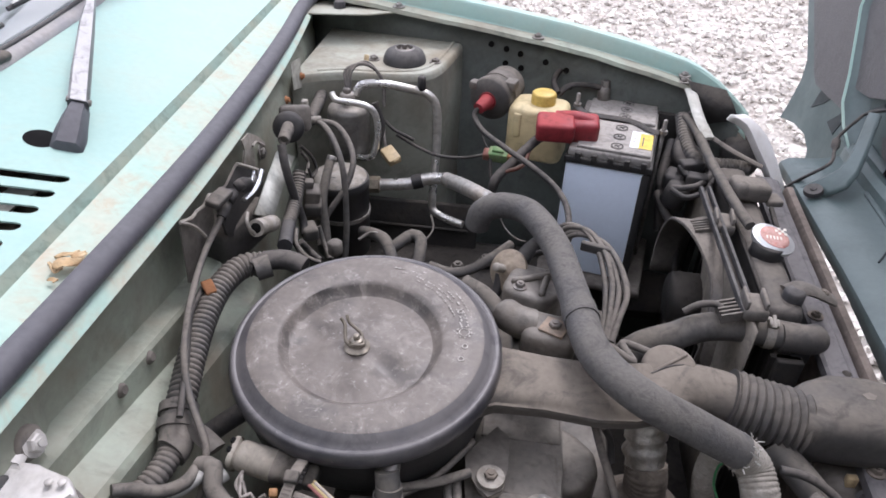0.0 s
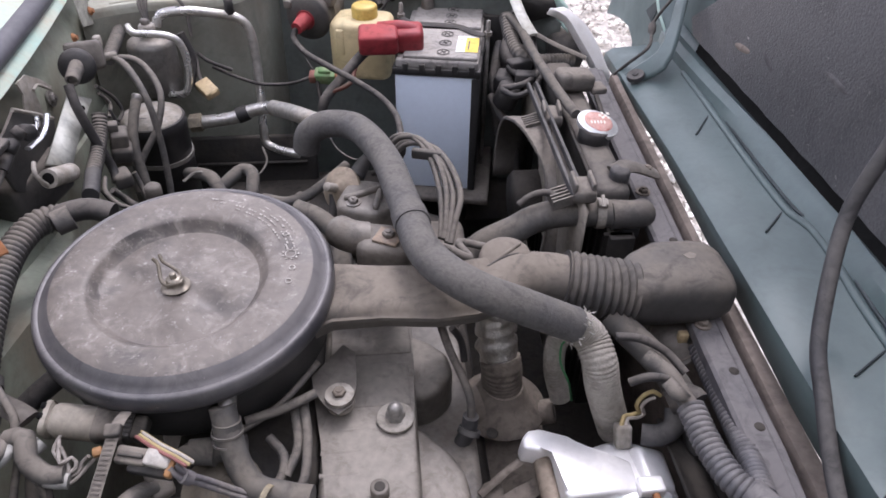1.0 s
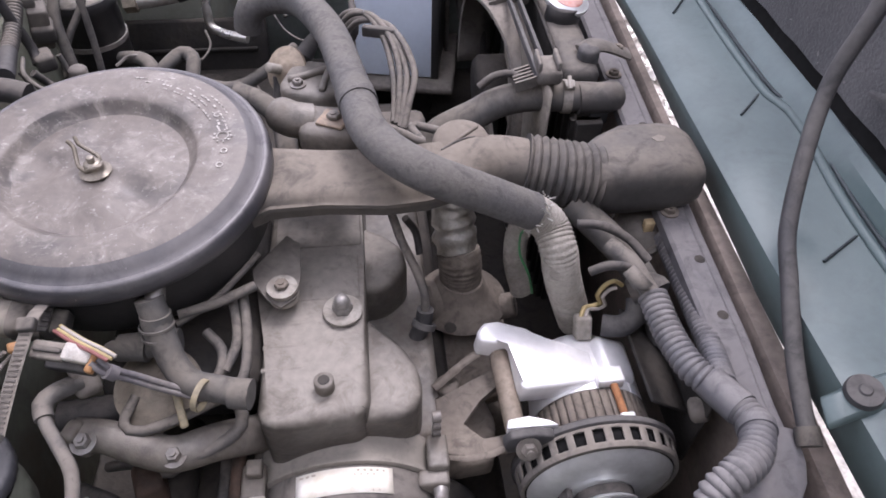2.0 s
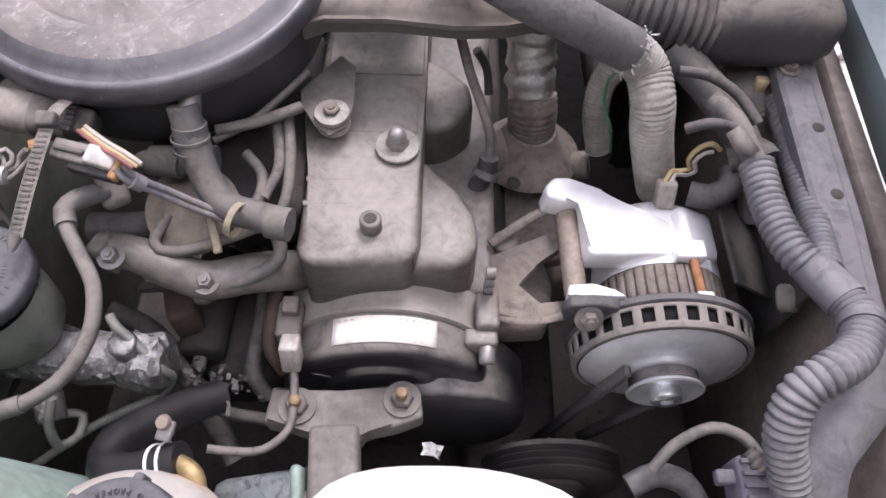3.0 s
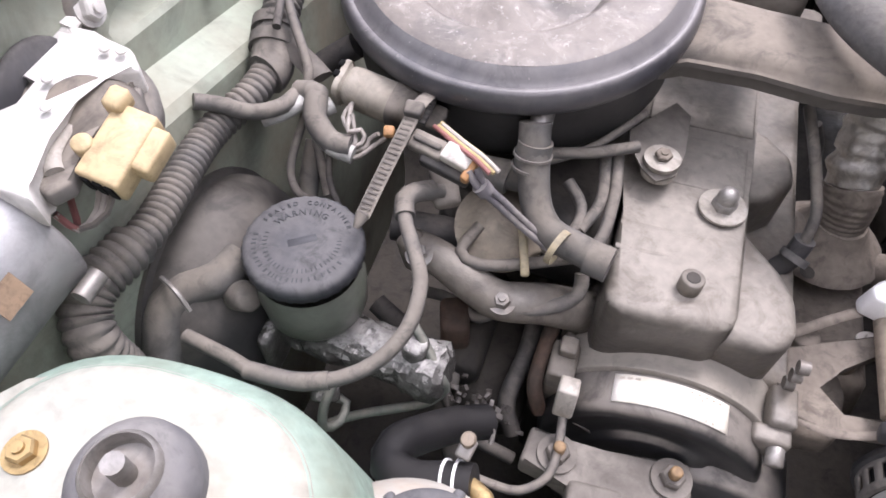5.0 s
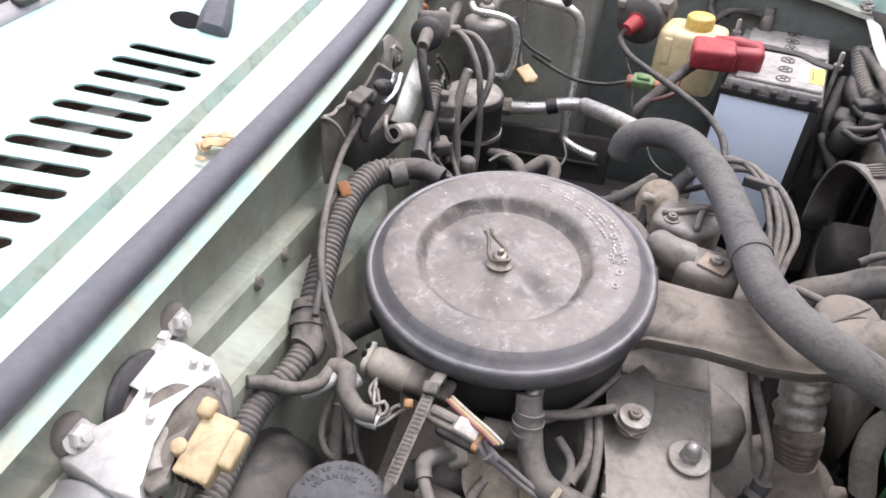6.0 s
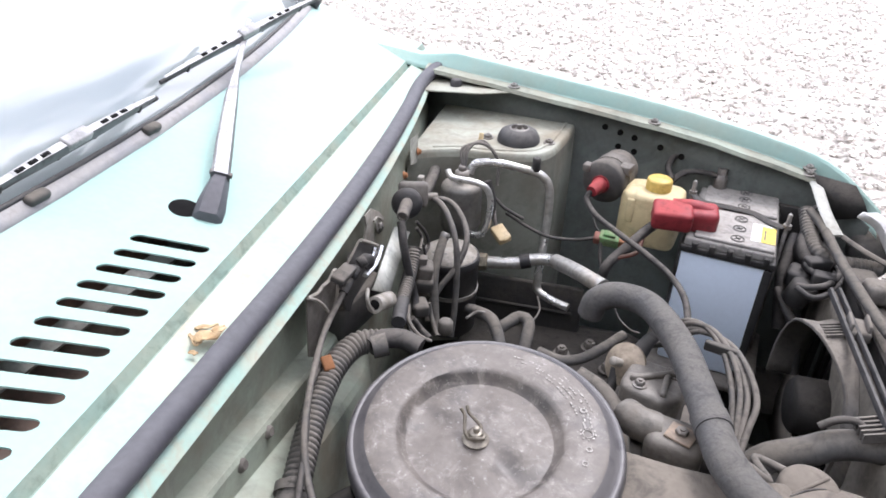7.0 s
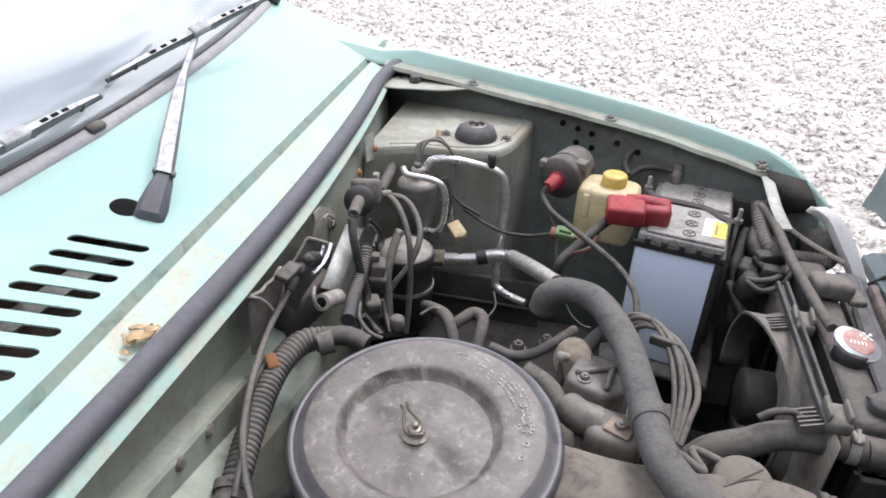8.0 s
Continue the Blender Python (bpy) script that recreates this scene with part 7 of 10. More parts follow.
    part("sleeve", tube_bm([(-0.022, -0.274, 0.782), (-0.042, -0.280, 0.780), (-0.072, -0.282, 0.780)], 0.0057, 12), CABLE, lp, "pale outer sleeve")


CAPMARK = mat("cap_relief", (0.044, 0.046, 0.052), 0.6, bump=0)
BOOSTER = mat("booster_paint", (0.036, 0.035, 0.036), 0.45, dirt=(0.088, 0.080, 0.070), amount=0.45, scale=9, bump=0.06)
PIPEGREEN = mat("brake_pipe_steel", (0.15, 0.165, 0.145), 0.5, 0.2, dirt=(0.22, 0.21, 0.18), amount=0.4, scale=40)
FOILWRAP = mat("filmed_metal", (0.12, 0.117, 0.11), 0.14, 0.5, dirt=(0.40, 0.39, 0.375), amount=0.30, scale=60, bump=0.9, fine=110, vary=0.25)
brake_unit()


def carburettor_side():
    t = thing("intake_manifold", "grimy alloy intake manifold runners beside the cam cover", "intake manifold", (0.04, -0.12, 0.65))
    part("runner", tube_bm([(-0.016, -0.153, 0.762), (0.007, -0.155, 0.757), (0.034, -0.164, 0.750), (0.055, -0.166, 0.742), (0.084, -0.155, 0.735), (0.118, -0.13, 0.70)], lambda u: 0.0125 + 0.004 * u, 16), ALU, t, "dusty alloy runner")
    part("runner_flange", box_bm((0.018, 0.03, 0.014), frame_of((-0.012, -0.156, 0.760), (1, -0.4, 0.3)), 0.004), ALU, t)
    for p in ((0.057, -0.172, 0.750), (-0.005, -0.164, 0.768)):
        bolt(t, p, (0, -0.2, 1), 0.006, 0.007)
    part("manifold_body", box_bm((0.13, 0.20, 0.06), Matrix.Translation((0.055, -0.02, 0.735)), 0.015), DEEP, t)
    part("coolant_stub", tube_bm([(-0.038, -0.127, 0.745), (-0.006, -0.125, 0.745), (0.017, -0.119, 0.745)], 0.013, 14), DARKCABLE, t, "black coolant hose")
    part("water_pipe", tube_bm([(0.041, -0.107, 0.800), (0.030, -0.105, 0.800), (0.016, -0.104, 0.800), (0.064, -0.102, 0.800)], 0.0105, 12), HOSE, t, "grey hose under the air cleaner")
    part("carburettor", lathe_bm([(0, 0.06), (0.045, 0.06), (0.05, 0.05), (0.05, 0.0), (0, 0.0)], Matrix.Translation((0.012, 0.012, 0.745)), 28), DEEP, t)
    d = thing("vacuum_diaphragm", "round dusty tan diaphragm below the breather hose", "diaphragm", (0.045, -0.11, 0.74))
    c = V((0.042, -0.122, 0.768))
    part("dome", lathe_bm([(0, 0.012), (0.012, 0.0115), (0.022, 0.008), (0.028, 0.002), (0.0335, 0.001), (0.0335, -0.004), (0.026, -0.008), (0.024, -0.02), (0, -0.02)], frame_of(c, (0.05, -0.35, 1)), 36), TANDOME, d, "pressed tan dome")
    part("rod_clip", box_bm((0.04, 0.006, 0.004), frame_of(c + V((0.02, -0.02, 0.008)), (0, -0.3, 1), (0.9, 0.3, 0)), 0.001, 1), TIETAN, d)
    hs = thing("vacuum_hoses", "bundle of thin dusty vacuum hoses beside the cam cover", "hoses", (0.08, -0.1, 0.76), group="vacuum hoses")
    for pts, r in (([(0.107, -0.057, 0.800), (0.112, -0.094, 0.790), (0.107, -0.127, 0.775), (0.079, -0.140, 0.765), (0.036, -0.157, 0.765), (0.021, -0.151, 0.768), (0.029, -0.132, 0.775)], 0.0042),
                   ([(0.099, -0.059, 0.800), (0.104, -0.095, 0.788), (0.095, -0.119, 0.780)], 0.0042), ([(0.079, -0.087, 0.790), (0.092, -0.102, 0.785), (0.091, -0.121, 0.780), (0.073, -0.135, 0.770)], 0.0042),
                   ([(0.026, -0.168, 0.750), (0.054, -0.174, 0.745), (0.087, -0.164, 0.745), (0.105, -0.150, 0.750), (0.104, -0.139, 0.760)], 0.0052),
                   ([(0.062, -0.084, 0.810), (0.091, -0.074, 0.810), (0.119, -0.059, 0.810)], 0.0042), ([(0.060, -0.089, 0.805), (0.086, -0.071, 0.808), (0.101, -0.053, 0.810), (0.119, -0.024, 0.810)], 0.003)):
        part("hose", tube_bm(pts, r, 10), CABLE, hs)
    # electrical block, strap and plugs hung under the filter pan
    e = thing("wiring_connector", "dusty brown multi-pin connector held by a strap", "connector", (-0.047, -0.113, 0.82))
    a, b = V((-0.080, -0.093, 0.834)), V((-0.012, -0.106, 0.843))
    f = frame_of((a + b) / 2, (0.1, -0.35, 1), (b - a))
    part("shell", box_bm((0.026, 0.044, 0.025), f @ Matrix.Translation((0, -0.012, 0)), 0.009, 4), SHELLTAN, e, "rounded tan connector shell")
    part("shell_end", box_bm((0.0265, 0.008, 0.0255), f @ Matrix.Translation((0, -0.034, 0)), 0.006, 3), SHELLTAN, e)
    for u in (-0.007, 0.001):
        part("shell_notch", box_bm((0.005, 0.004, 0.004), f @ Matrix.Translation((u, -0.037, 0.0115)), 0.0008, 1), HOLLOWSHADE, e)
    for v in (0.009, 0.014, 0.019):
        part("shell_band", box_bm((0.0275, 0.0026, 0.0265), f @ Matrix.Translation((0, v, 0)), 0.008, 3), PLASTIC, e, "dark ribbed band")
    part("collar", box_bm((0.024, 0.012, 0.024), f @ Matrix.Translation((0, 0.025, 0)), 0.006, 3), PLASTIC, e, "dark threaded collar")
    part("end_block", box_bm((0.019, 0.012, 0.018), f @ Matrix.Translation((0, 0.034, -0.001)), 0.003), PLASTIC, e)
    for k in range(6):
        part("collar_tooth", box_bm((0.0035, 0.010, 0.002), f @ Matrix.Translation((-0.009 + 0.0036 * k, 0.026, 0.0122)), 0.0005, 1), BLACK, e)
    for pts in ([(-0.071, -0.140, 0.826), (-0.062, -0.131, 0.832), (-0.070, -0.122, 0.838), (-0.067, -0.110, 0.842)], [(-0.071, -0.141, 0.824), (-0.053, -0.132, 0.830), (-0.056, -0.127, 0.836), (-0.062, -0.133, 0.838), (-0.067, -0.115, 0.842)], [(-0.070, -0.140, 0.822), (-0.052, -0.133, 0.826), (-0.050, -0.128, 0.830), (-0.044, -0.126, 0.835)], [(-0.069, -0.140, 0.820), (-0.056, -0.139, 0.822), (-0.045, -0.129, 0.828), (-0.038, -0.126, 0.834)], [(-0.071, -0.137, 0.824), (-0.058, -0.136, 0.828), (-0.060, -0.128, 0.834), (-0.064, -0.121, 0.842)]):
        part("pin_wire", tube_bm(pts, 0.0016, 8, 0.004), WIREDUST, e, "thin dusty white wire")
    strap = [(-0.017, -0.098, 0.853), (-0.019, -0.118, 0.859), (-0.022, -0.145, 0.853), (-0.026, -0.170, 0.843), (-0.0295, -0.191, 0.833)]
    part("strap", tube_bm(strap, 0.0047, 8, flat=0.20), PLASTICL, e, "grey toothed strap")
    part("strap_tip", cyl_bm(V((-0.0295, -0.190, 0.8335)), V((-0.0310, -0.198, 0.8295)), 0.0046, 0.0020, seg=12), PLASTICL, e)
    part("strap_head", box_bm((0.012, 0.010, 0.008), frame_of((-0.0195, -0.124, 0.861), (0, -0.3, 1), (0, -1, -0.1)), 0.002), PLASTIC, e, "strap buckle")
    bm = bmesh.new()
    line = smooth_line(strap[1:], 0.0032)
    for p, q in zip(line, line[1:]):
        box_bm((0.0066, 0.0012, 0.0008), frame_of((p + q) / 2 + V((0, -0.0004, 0.0014)), (0, -0.5, 1), q - p), bm=bm)
    part("strap_teeth", bm, PLASTIC, e)
    pa, pb, pc = V((-0.018, -0.134, 0.846)), V((0.005, -0.139, 0.846)), V((0.023, -0.145, 0.848))
    g = frame_of((pa + pb) / 2, (0.05, -0.35, 1), (pb - pa))
    part("plug", box_bm((0.013, (pb - pa).length, 0.009), g, 0.002), PLASTICL, e, "grey plug")
    part("plug_ridge", box_bm((0.004, (pb - pa).length * 0.8, 0.003), g @ Matrix.Translation((0, 0, 0.0055)), 0.001, 1), PLASTIC, e)
    g2 = frame_of((pb + pc) / 2 + V((0, 0, 0.001)), (0.05, -0.35, 1), (pc - pb))
    part("plug_white", box_bm((0.012, (pc - pb).length, 0.009), g2, 0.0015), PLUGPALE, e, "dusty white plug half")
    part("plug_clip", box_bm((0.016, 0.005, 0.008), g2 @ Matrix.Translation((0.003, (pc - pb).length * 0.55, -0.001)), 0.001, 1), ORANGE, e, "orange plug clip")
    part("plug_clip", box_bm((0.007, 0.007, 0.006), frame_of(V((-0.037, -0.125, 0.838)), (0.1, -0.4, 1)), 0.001, 1), ORANGE, e)
    part("lower_plug", box_bm((0.011, 0.034, 0.010), frame_of(V((0.007, -0.143, 0.838)), (0.05, -0.35, 1), (pc - pa)), 0.002), BLACK, e, "black plug below")
    for off, mm in ((V((0, 0, 0)), WIREYEL), (V((0.0026, 0.001, 0.001)), WIREWHITE), (V((-0.0024, -0.001, 0.0)), WIRERED), (V((0.001, 0.003, 0)), WIREYEL)):
        part("wire", tube_bm([p + off for p in [V(q) for q in [(-0.006, -0.118, 0.846), (0.014, -0.135, 0.852), (0.029, -0.145, 0.854), (0.039, -0.151, 0.852)]]], 0.0015, 8), mm, e)
    for off in (V((0.0022, 0.0018, 0.001)), V((-0.0020, -0.0014, 0.0014)), V((0.0004, 0.0, -0.0026))):
        part("wire_lead", tube_bm([V(q) + off for q in [(0.025, -0.148, 0.846), (0.031, -0.151, 0.838), (0.044, -0.148, 0.822), (0.063, -0.145, 0.800), (0.085, -0.144, 0.782)]], 0.0023, 8), WIREGREY, e, "grey-violet insulated wire")
    part("lead_sleeve", tube_bm([(0.031, -0.151, 0.839), (0.035, -0.150, 0.833)], 0.0056, 12), WIREGREY, e, "grey sleeve round the wires")
    part("taped_wire", tube_bm([(-0.083, -0.111, 0.836), (-0.091, -0.123, 0.834), (-0.084, -0.132, 0.830), (-0.072, -0.138, 0.826), (-0.057, -0.139, 0.824)], 0.0064, 12, 0.004), TAPE, e, "pale taped wire bundle")
    part("taped_wire", tube_bm([(-0.120, -0.138, 0.836), (-0.111, -0.133, 0.838), (-0.103, -0.124, 0.840), (-0.099, -0.114, 0.840)], 0.0052, 12, 0.004), TAPE, e, "pale taped wire bundle")
    for pts, r, mm in (([(-0.102, -0.116, 0.826), (-0.106, -0.140, 0.800), (-0.098, -0.153, 0.790), (-0.091, -0.154, 0.785)], 0.0030, CABLE), ([(-0.079, -0.128, 0.822), (-0.075, -0.145, 0.800), (-0.066, -0.154, 0.785)], 0.0024, DARKCABLE), ([(-0.099, -0.114, 0.800), (-0.098, -0.135, 0.780), (-0.095, -0.148, 0.770)], 0.0075, HOSE)):
        part("taped_wire", tube_bm(pts, r, 10), mm, e)


WIREGREY = mat("grey_violet_wire", (0.135, 0.128, 0.140), 0.5, dirt=(0.20, 0.185, 0.175), amount=0.5, scale=40, bump=0.1)
TANDOME = mat("tan_dome", (0.26, 0.225, 0.175), 0.6, 0.1, dirt=(0.19, 0.165, 0.13), amount=0.45, scale=30, bump=0.15)
WIREDUST = mat("dusty_white_wire", (0.30, 0.275, 0.25), 0.55, dirt=(0.18, 0.16, 0.14), amount=0.45, scale=60)
TAPE = mat("grey_wrapping_tape", (0.27, 0.272, 0.258), 0.5, dirt=(0.40, 0.395, 0.365), amount=0.5, scale=45, bump=0.5, fine=200)
SHELLTAN = mat("tan_connector", (0.30, 0.275, 0.23), 0.65, dirt=(0.165, 0.145, 0.118), amount=0.4, scale=18, bump=0.1)
PLUGPALE = mat("dusty_white_plug", (0.46, 0.44, 0.40), 0.6, dirt=(0.34, 0.31, 0.27), amount=0.4, scale=40)
ORANGE = mat("orange_clip", (0.36, 0.19, 0.08), 0.55, dirt=(0.4, 0.22, 0.1), amount=0.4, scale=50)
carburettor_side()


def near_tanks():
    t = thing("washer_tank", "milky white plastic tank beside the engine mount", "tank", (0.23, -0.36, 0.60))
    secs = []
    for z, g in ((0.60, 0.96), (0.765, 1.0), (0.788, 0.98), (0.800, 0.90), (0.806, 0.72), (0.808, 0.3)):
        ring = []
        for i in range(40):
            a = 2 * math.pi * i / 40
            cc, s = math.cos(a), math.sin(a)
            q = (abs(cc) ** 3.2 + abs(s) ** 3.2) ** (-1 / 3.2)
            x = 0.233 + 0.088 * g * q * cc
            ring.append((x, -0.366 + 0.060 * g * q * s - 0.10 * max(0, x - 0.235), z - 0.10 * max(0, x - 0.25)))
        secs.append(ring)
    bm = sweep_bm(secs, True)
    bm.verts.ensure_lookup_table()
    bm.faces.new(bm.verts[-40:])
    part("shell", bm, WHITETANK, t, "", 60)
    part("seam", sweep_bm([[(x, y, z) for x, y, z in secs[2]], [(x + 0.002 * (1 if x > 0.233 else -1), y + 0.002 * (1 if y > -0.37 else -1), z - 0.004) for x, y, z in secs[2]]], True), WHITETANK, t)
    part("foil_scrap", crumple(V((0.220, -0.273, 0.700)), 0.0065), FOILWRAP, t, "scrap of crumpled foil")
    p = thing("coolant_tank", "rust-stained off-white coolant tank with a ribbed black cap", "coolant tank", (0.066, -0.37, 0.65))
    c = V((0.059, -0.372, 0.822))
    part("shell", lathe_bm([(0.026, -0.005), (0.034, -0.007), (0.044, -0.012), (0.053, -0.021), (0.060, -0.033), (0.064, -0.05), (0.062, -0.15), (0, -0.15)], Matrix.Translation(c), 44), STAINED, p, "off-white shell with orange rust stains")
    c = c + V((0.007, 0.0160, 0.001))
    cap = part("cap", lathe_bm([(0, 0.0015), (0.013, 0.0015), (0.0145, 0.0005), (0.0285, 0.0005), (0.0318, -0.0015), (0.0330, -0.005), (0.0330, -0.016), (0, -0.016)], Matrix.Translation(c), 60), CAPBLACK, p, "black cap with raised letters")
    for i in range(6):
        a = radians(60 * i + 20)
        part("grip", box_bm((0.006, 0.006, 0.013), Matrix.Translation((c.x + 0.0325 * math.cos(a), c.y + 0.0325 * math.sin(a), c.z - 0.008)) @ rotz(60 * i + 20), 0.002), CAPBLACK, cap)
    bm = bmesh.new()
    for text, size, radius, start, step in (("FILL TO PROPER LEVEL", 0.0040, 0.0248, 22, 7.2), ("CAUTION", 0.0048, 0.0185, 50, 13)):
        for i, ch in enumerate(text):
            a = start + i * step
            if ch != " ":
                letters_bm(ch, size, Matrix.Translation((c.x, c.y, c.z + 0.0014)) @ pose(radius * math.cos(radians(a)), radius * math.sin(radians(a)), 0, 0, 0, a + 90), bm=bm)
    part("lettering", bm, CAPMARK, cap, "raised lettering")
    part("cap_disc", lathe_bm([(0, 0.0012), (0.004, 0.0012), (0.0046, 0)], Matrix.Translation((c.x, c.y, c.z + 0.0015)), 16), CAPMARK, cap)
    h = thing("coolant_hose", "black rubber hose with silver clamps beside the coolant tank", "hose", (0.06, -0.28, 0.74))
    pts = [(0.067, -0.237, 0.700), (0.048, -0.252, 0.715), (0.032, -0.272, 0.735), (0.023, -0.287, 0.748), (0.025, -0.302, 0.755), (0.042, -0.308, 0.762), (0.060, -0.305, 0.768), (0.075, -0.303, 0.772)]
    part("hose", tube_bm(pts, 0.0122, 16), NEWRUBBER, h)
    part("brass_spout", tube_bm([(0.073, -0.304, 0.772), (0.082, -0.309, 0.776), (0.085, -0.314, 0.772), (0.086, -0.323, 0.765)], 0.0055, 12), BRASS, h, "brass outlet")
    d = V(pts[7]) - V(pts[5])
    for f in (0.0, 0.45):
        part("spring_band", ring_bm(V(pts[6]).lerp(V(pts[7]), f), d, 0.0124, 0.0016, 0.0010), WHITE, h, "white wire band")
    p0 = V((0.066, -0.289, 0.785))
    part("clamp_screw", cyl_bm((0.066, -0.289, 0.778), (0.066, -0.286, 0.790), 0.0034, bevel=0.001, seg=14), STEEL, h, "clamp screw")
    part("screw_head", lathe_bm([(0, 0.003), (0.0036, 0.0025), (0.0046, 0), (0.004, -0.002)], frame_of((0.066, -0.286, 0.791), (-0.1, -0.3, 1)), 18), RUSTL, h, "rusty screw head")
    part("clamp_block", box_bm((0.012, 0.009, 0.005), frame_of(p0, (0, -0.3, 1), (0.9, -0.2, 0)), 0.0015), STEEL, h)
    part("wire_clip", tube_bm([(0.055, -0.236, 0.705), (0.069, -0.241, 0.710), (0.074, -0.244, 0.705), (0.074, -0.251, 0.700)], 0.0016, 6), STEEL, h)
    w = thing("sensor_wire", "thin pale wire from a plug on the timing cover", "wire", (0.1, -0.25, 0.68))
    part("plug", box_bm((0.014, 0.016, 0.026), frame_of((0.115, -0.208, 0.712), (0, 0.3, 1)), 0.002), BRACKETL, w, "pale grey plug")
    part("wire", tube_bm([(0.116, -0.215, 0.700), (0.118, -0.236, 0.695), (0.116, -0.257, 0.690), (0.100, -0.272, 0.690), (0.080, -0.275, 0.695), (0.064, -0.275, 0.700)], 0.0032, 8), CABLE, w)
    g = thing("side_bracket", "green painted side bracket with speckled chipped paint", "bracket", (0.12, -0.33, 0.6))
    part("plate", box_bm((0.09, 0.09, 0.05), Matrix.Translation((0.105, -0.315, 0.615)) @ pose(0, 0, 0, 12, 0, 10), 0.01), SPECKLE, g, "speckled grey-green plate")
    part("web", box_bm((0.008, 0.10, 0.07), Matrix.Translation((0.128, -0.325, 0.645)) @ pose(0, 0, 0, 8, 0, 6), 0.003), TOWERP, g)
    part("stone_dirt", gritty((0.055, -0.225, 0.690), 0.017, 40), DIRTLUMP, g, "clump of gritty dirt")["kind"] = "stuff"


def crumple(p, s):
    rnd = random.Random(17)
    rows = [[p + V((u * s + rnd.gauss(0, s * 0.2), w * s * 0.7 + rnd.gauss(0, s * 0.2), rnd.uniform(0, s * 0.9))) for w in (-1, -0.4, 0.2, 0.8)] for u in (-1, -0.5, 0, 0.5, 1)]
    return sweep_bm(rows)


SPECKLE = mat("speckled_paint", (0.20, 0.235, 0.235), 0.6, dirt=(0.13, 0.145, 0.135), amount=0.4, scale=25, bump=0.4, stain=0.9, stain_col=(0.04, 0.04, 0.04))
near_tanks()


def lower_clutter():
    t = thing("starter_motor", "dark oily starter and hoses deep beside the engine", "starter motor", (0.08, -0.15, 0.58))
    part("body", cyl_bm((0.055, -0.20, 0.61), (0.058, -0.05, 0.61), 0.034, bevel=0.006, seg=28), DEEP, t)
    part("solenoid", cyl_bm((0.030, -0.19, 0.655), (0.032, -0.09, 0.655), 0.019, bevel=0.004, seg=20), DEEP, t)
    part("end_nut", cyl_bm((0.030, -0.20, 0.655), (0.030, -0.188, 0.655), 0.006, seg=8), BRACKET, t)
    part("rusty_lug", box_bm((0.022, 0.03, 0.035), Matrix.Translation((0.022, -0.165, 0.690)) @ rotz(20), 0.005), RUSTD, t, "rust-brown lug")
    for pts, r, mm in (([(0.085, -0.215, 0.64), (0.075, -0.20, 0.66), (0.080, -0.16, 0.675), (0.078, -0.10, 0.68)], 0.007, DARKCABLE), ([(0.10, -0.20, 0.66), (0.092, -0.19, 0.685), (0.094, -0.15, 0.70)], 0.006, RUSTD), ([(0.00, -0.18, 0.66), (0.02, -0.20, 0.665), (0.05, -0.23, 0.655), (0.09, -0.235, 0.64)], 0.005, DARKCABLE), ([(-0.02, -0.14, 0.68), (0.01, -0.15, 0.70), (0.04, -0.16, 0.70), (0.06, -0.14, 0.71)], 0.0045, CABLE), ([(-0.05, -0.15, 0.66), (-0.01, -0.17, 0.65), (0.03, -0.215, 0.63), (0.06, -0.26, 0.61)], 0.009, DARKCABLE)):
        part("hose", tube_bm(pts, r, 10), mm, t)


RUSTD = mat("dark_rust", (0.085, 0.050, 0.034), 0.75, dirt=(0.05, 0.038, 0.03), amount=0.5, scale=40, bump=0.3)
lower_clutter()


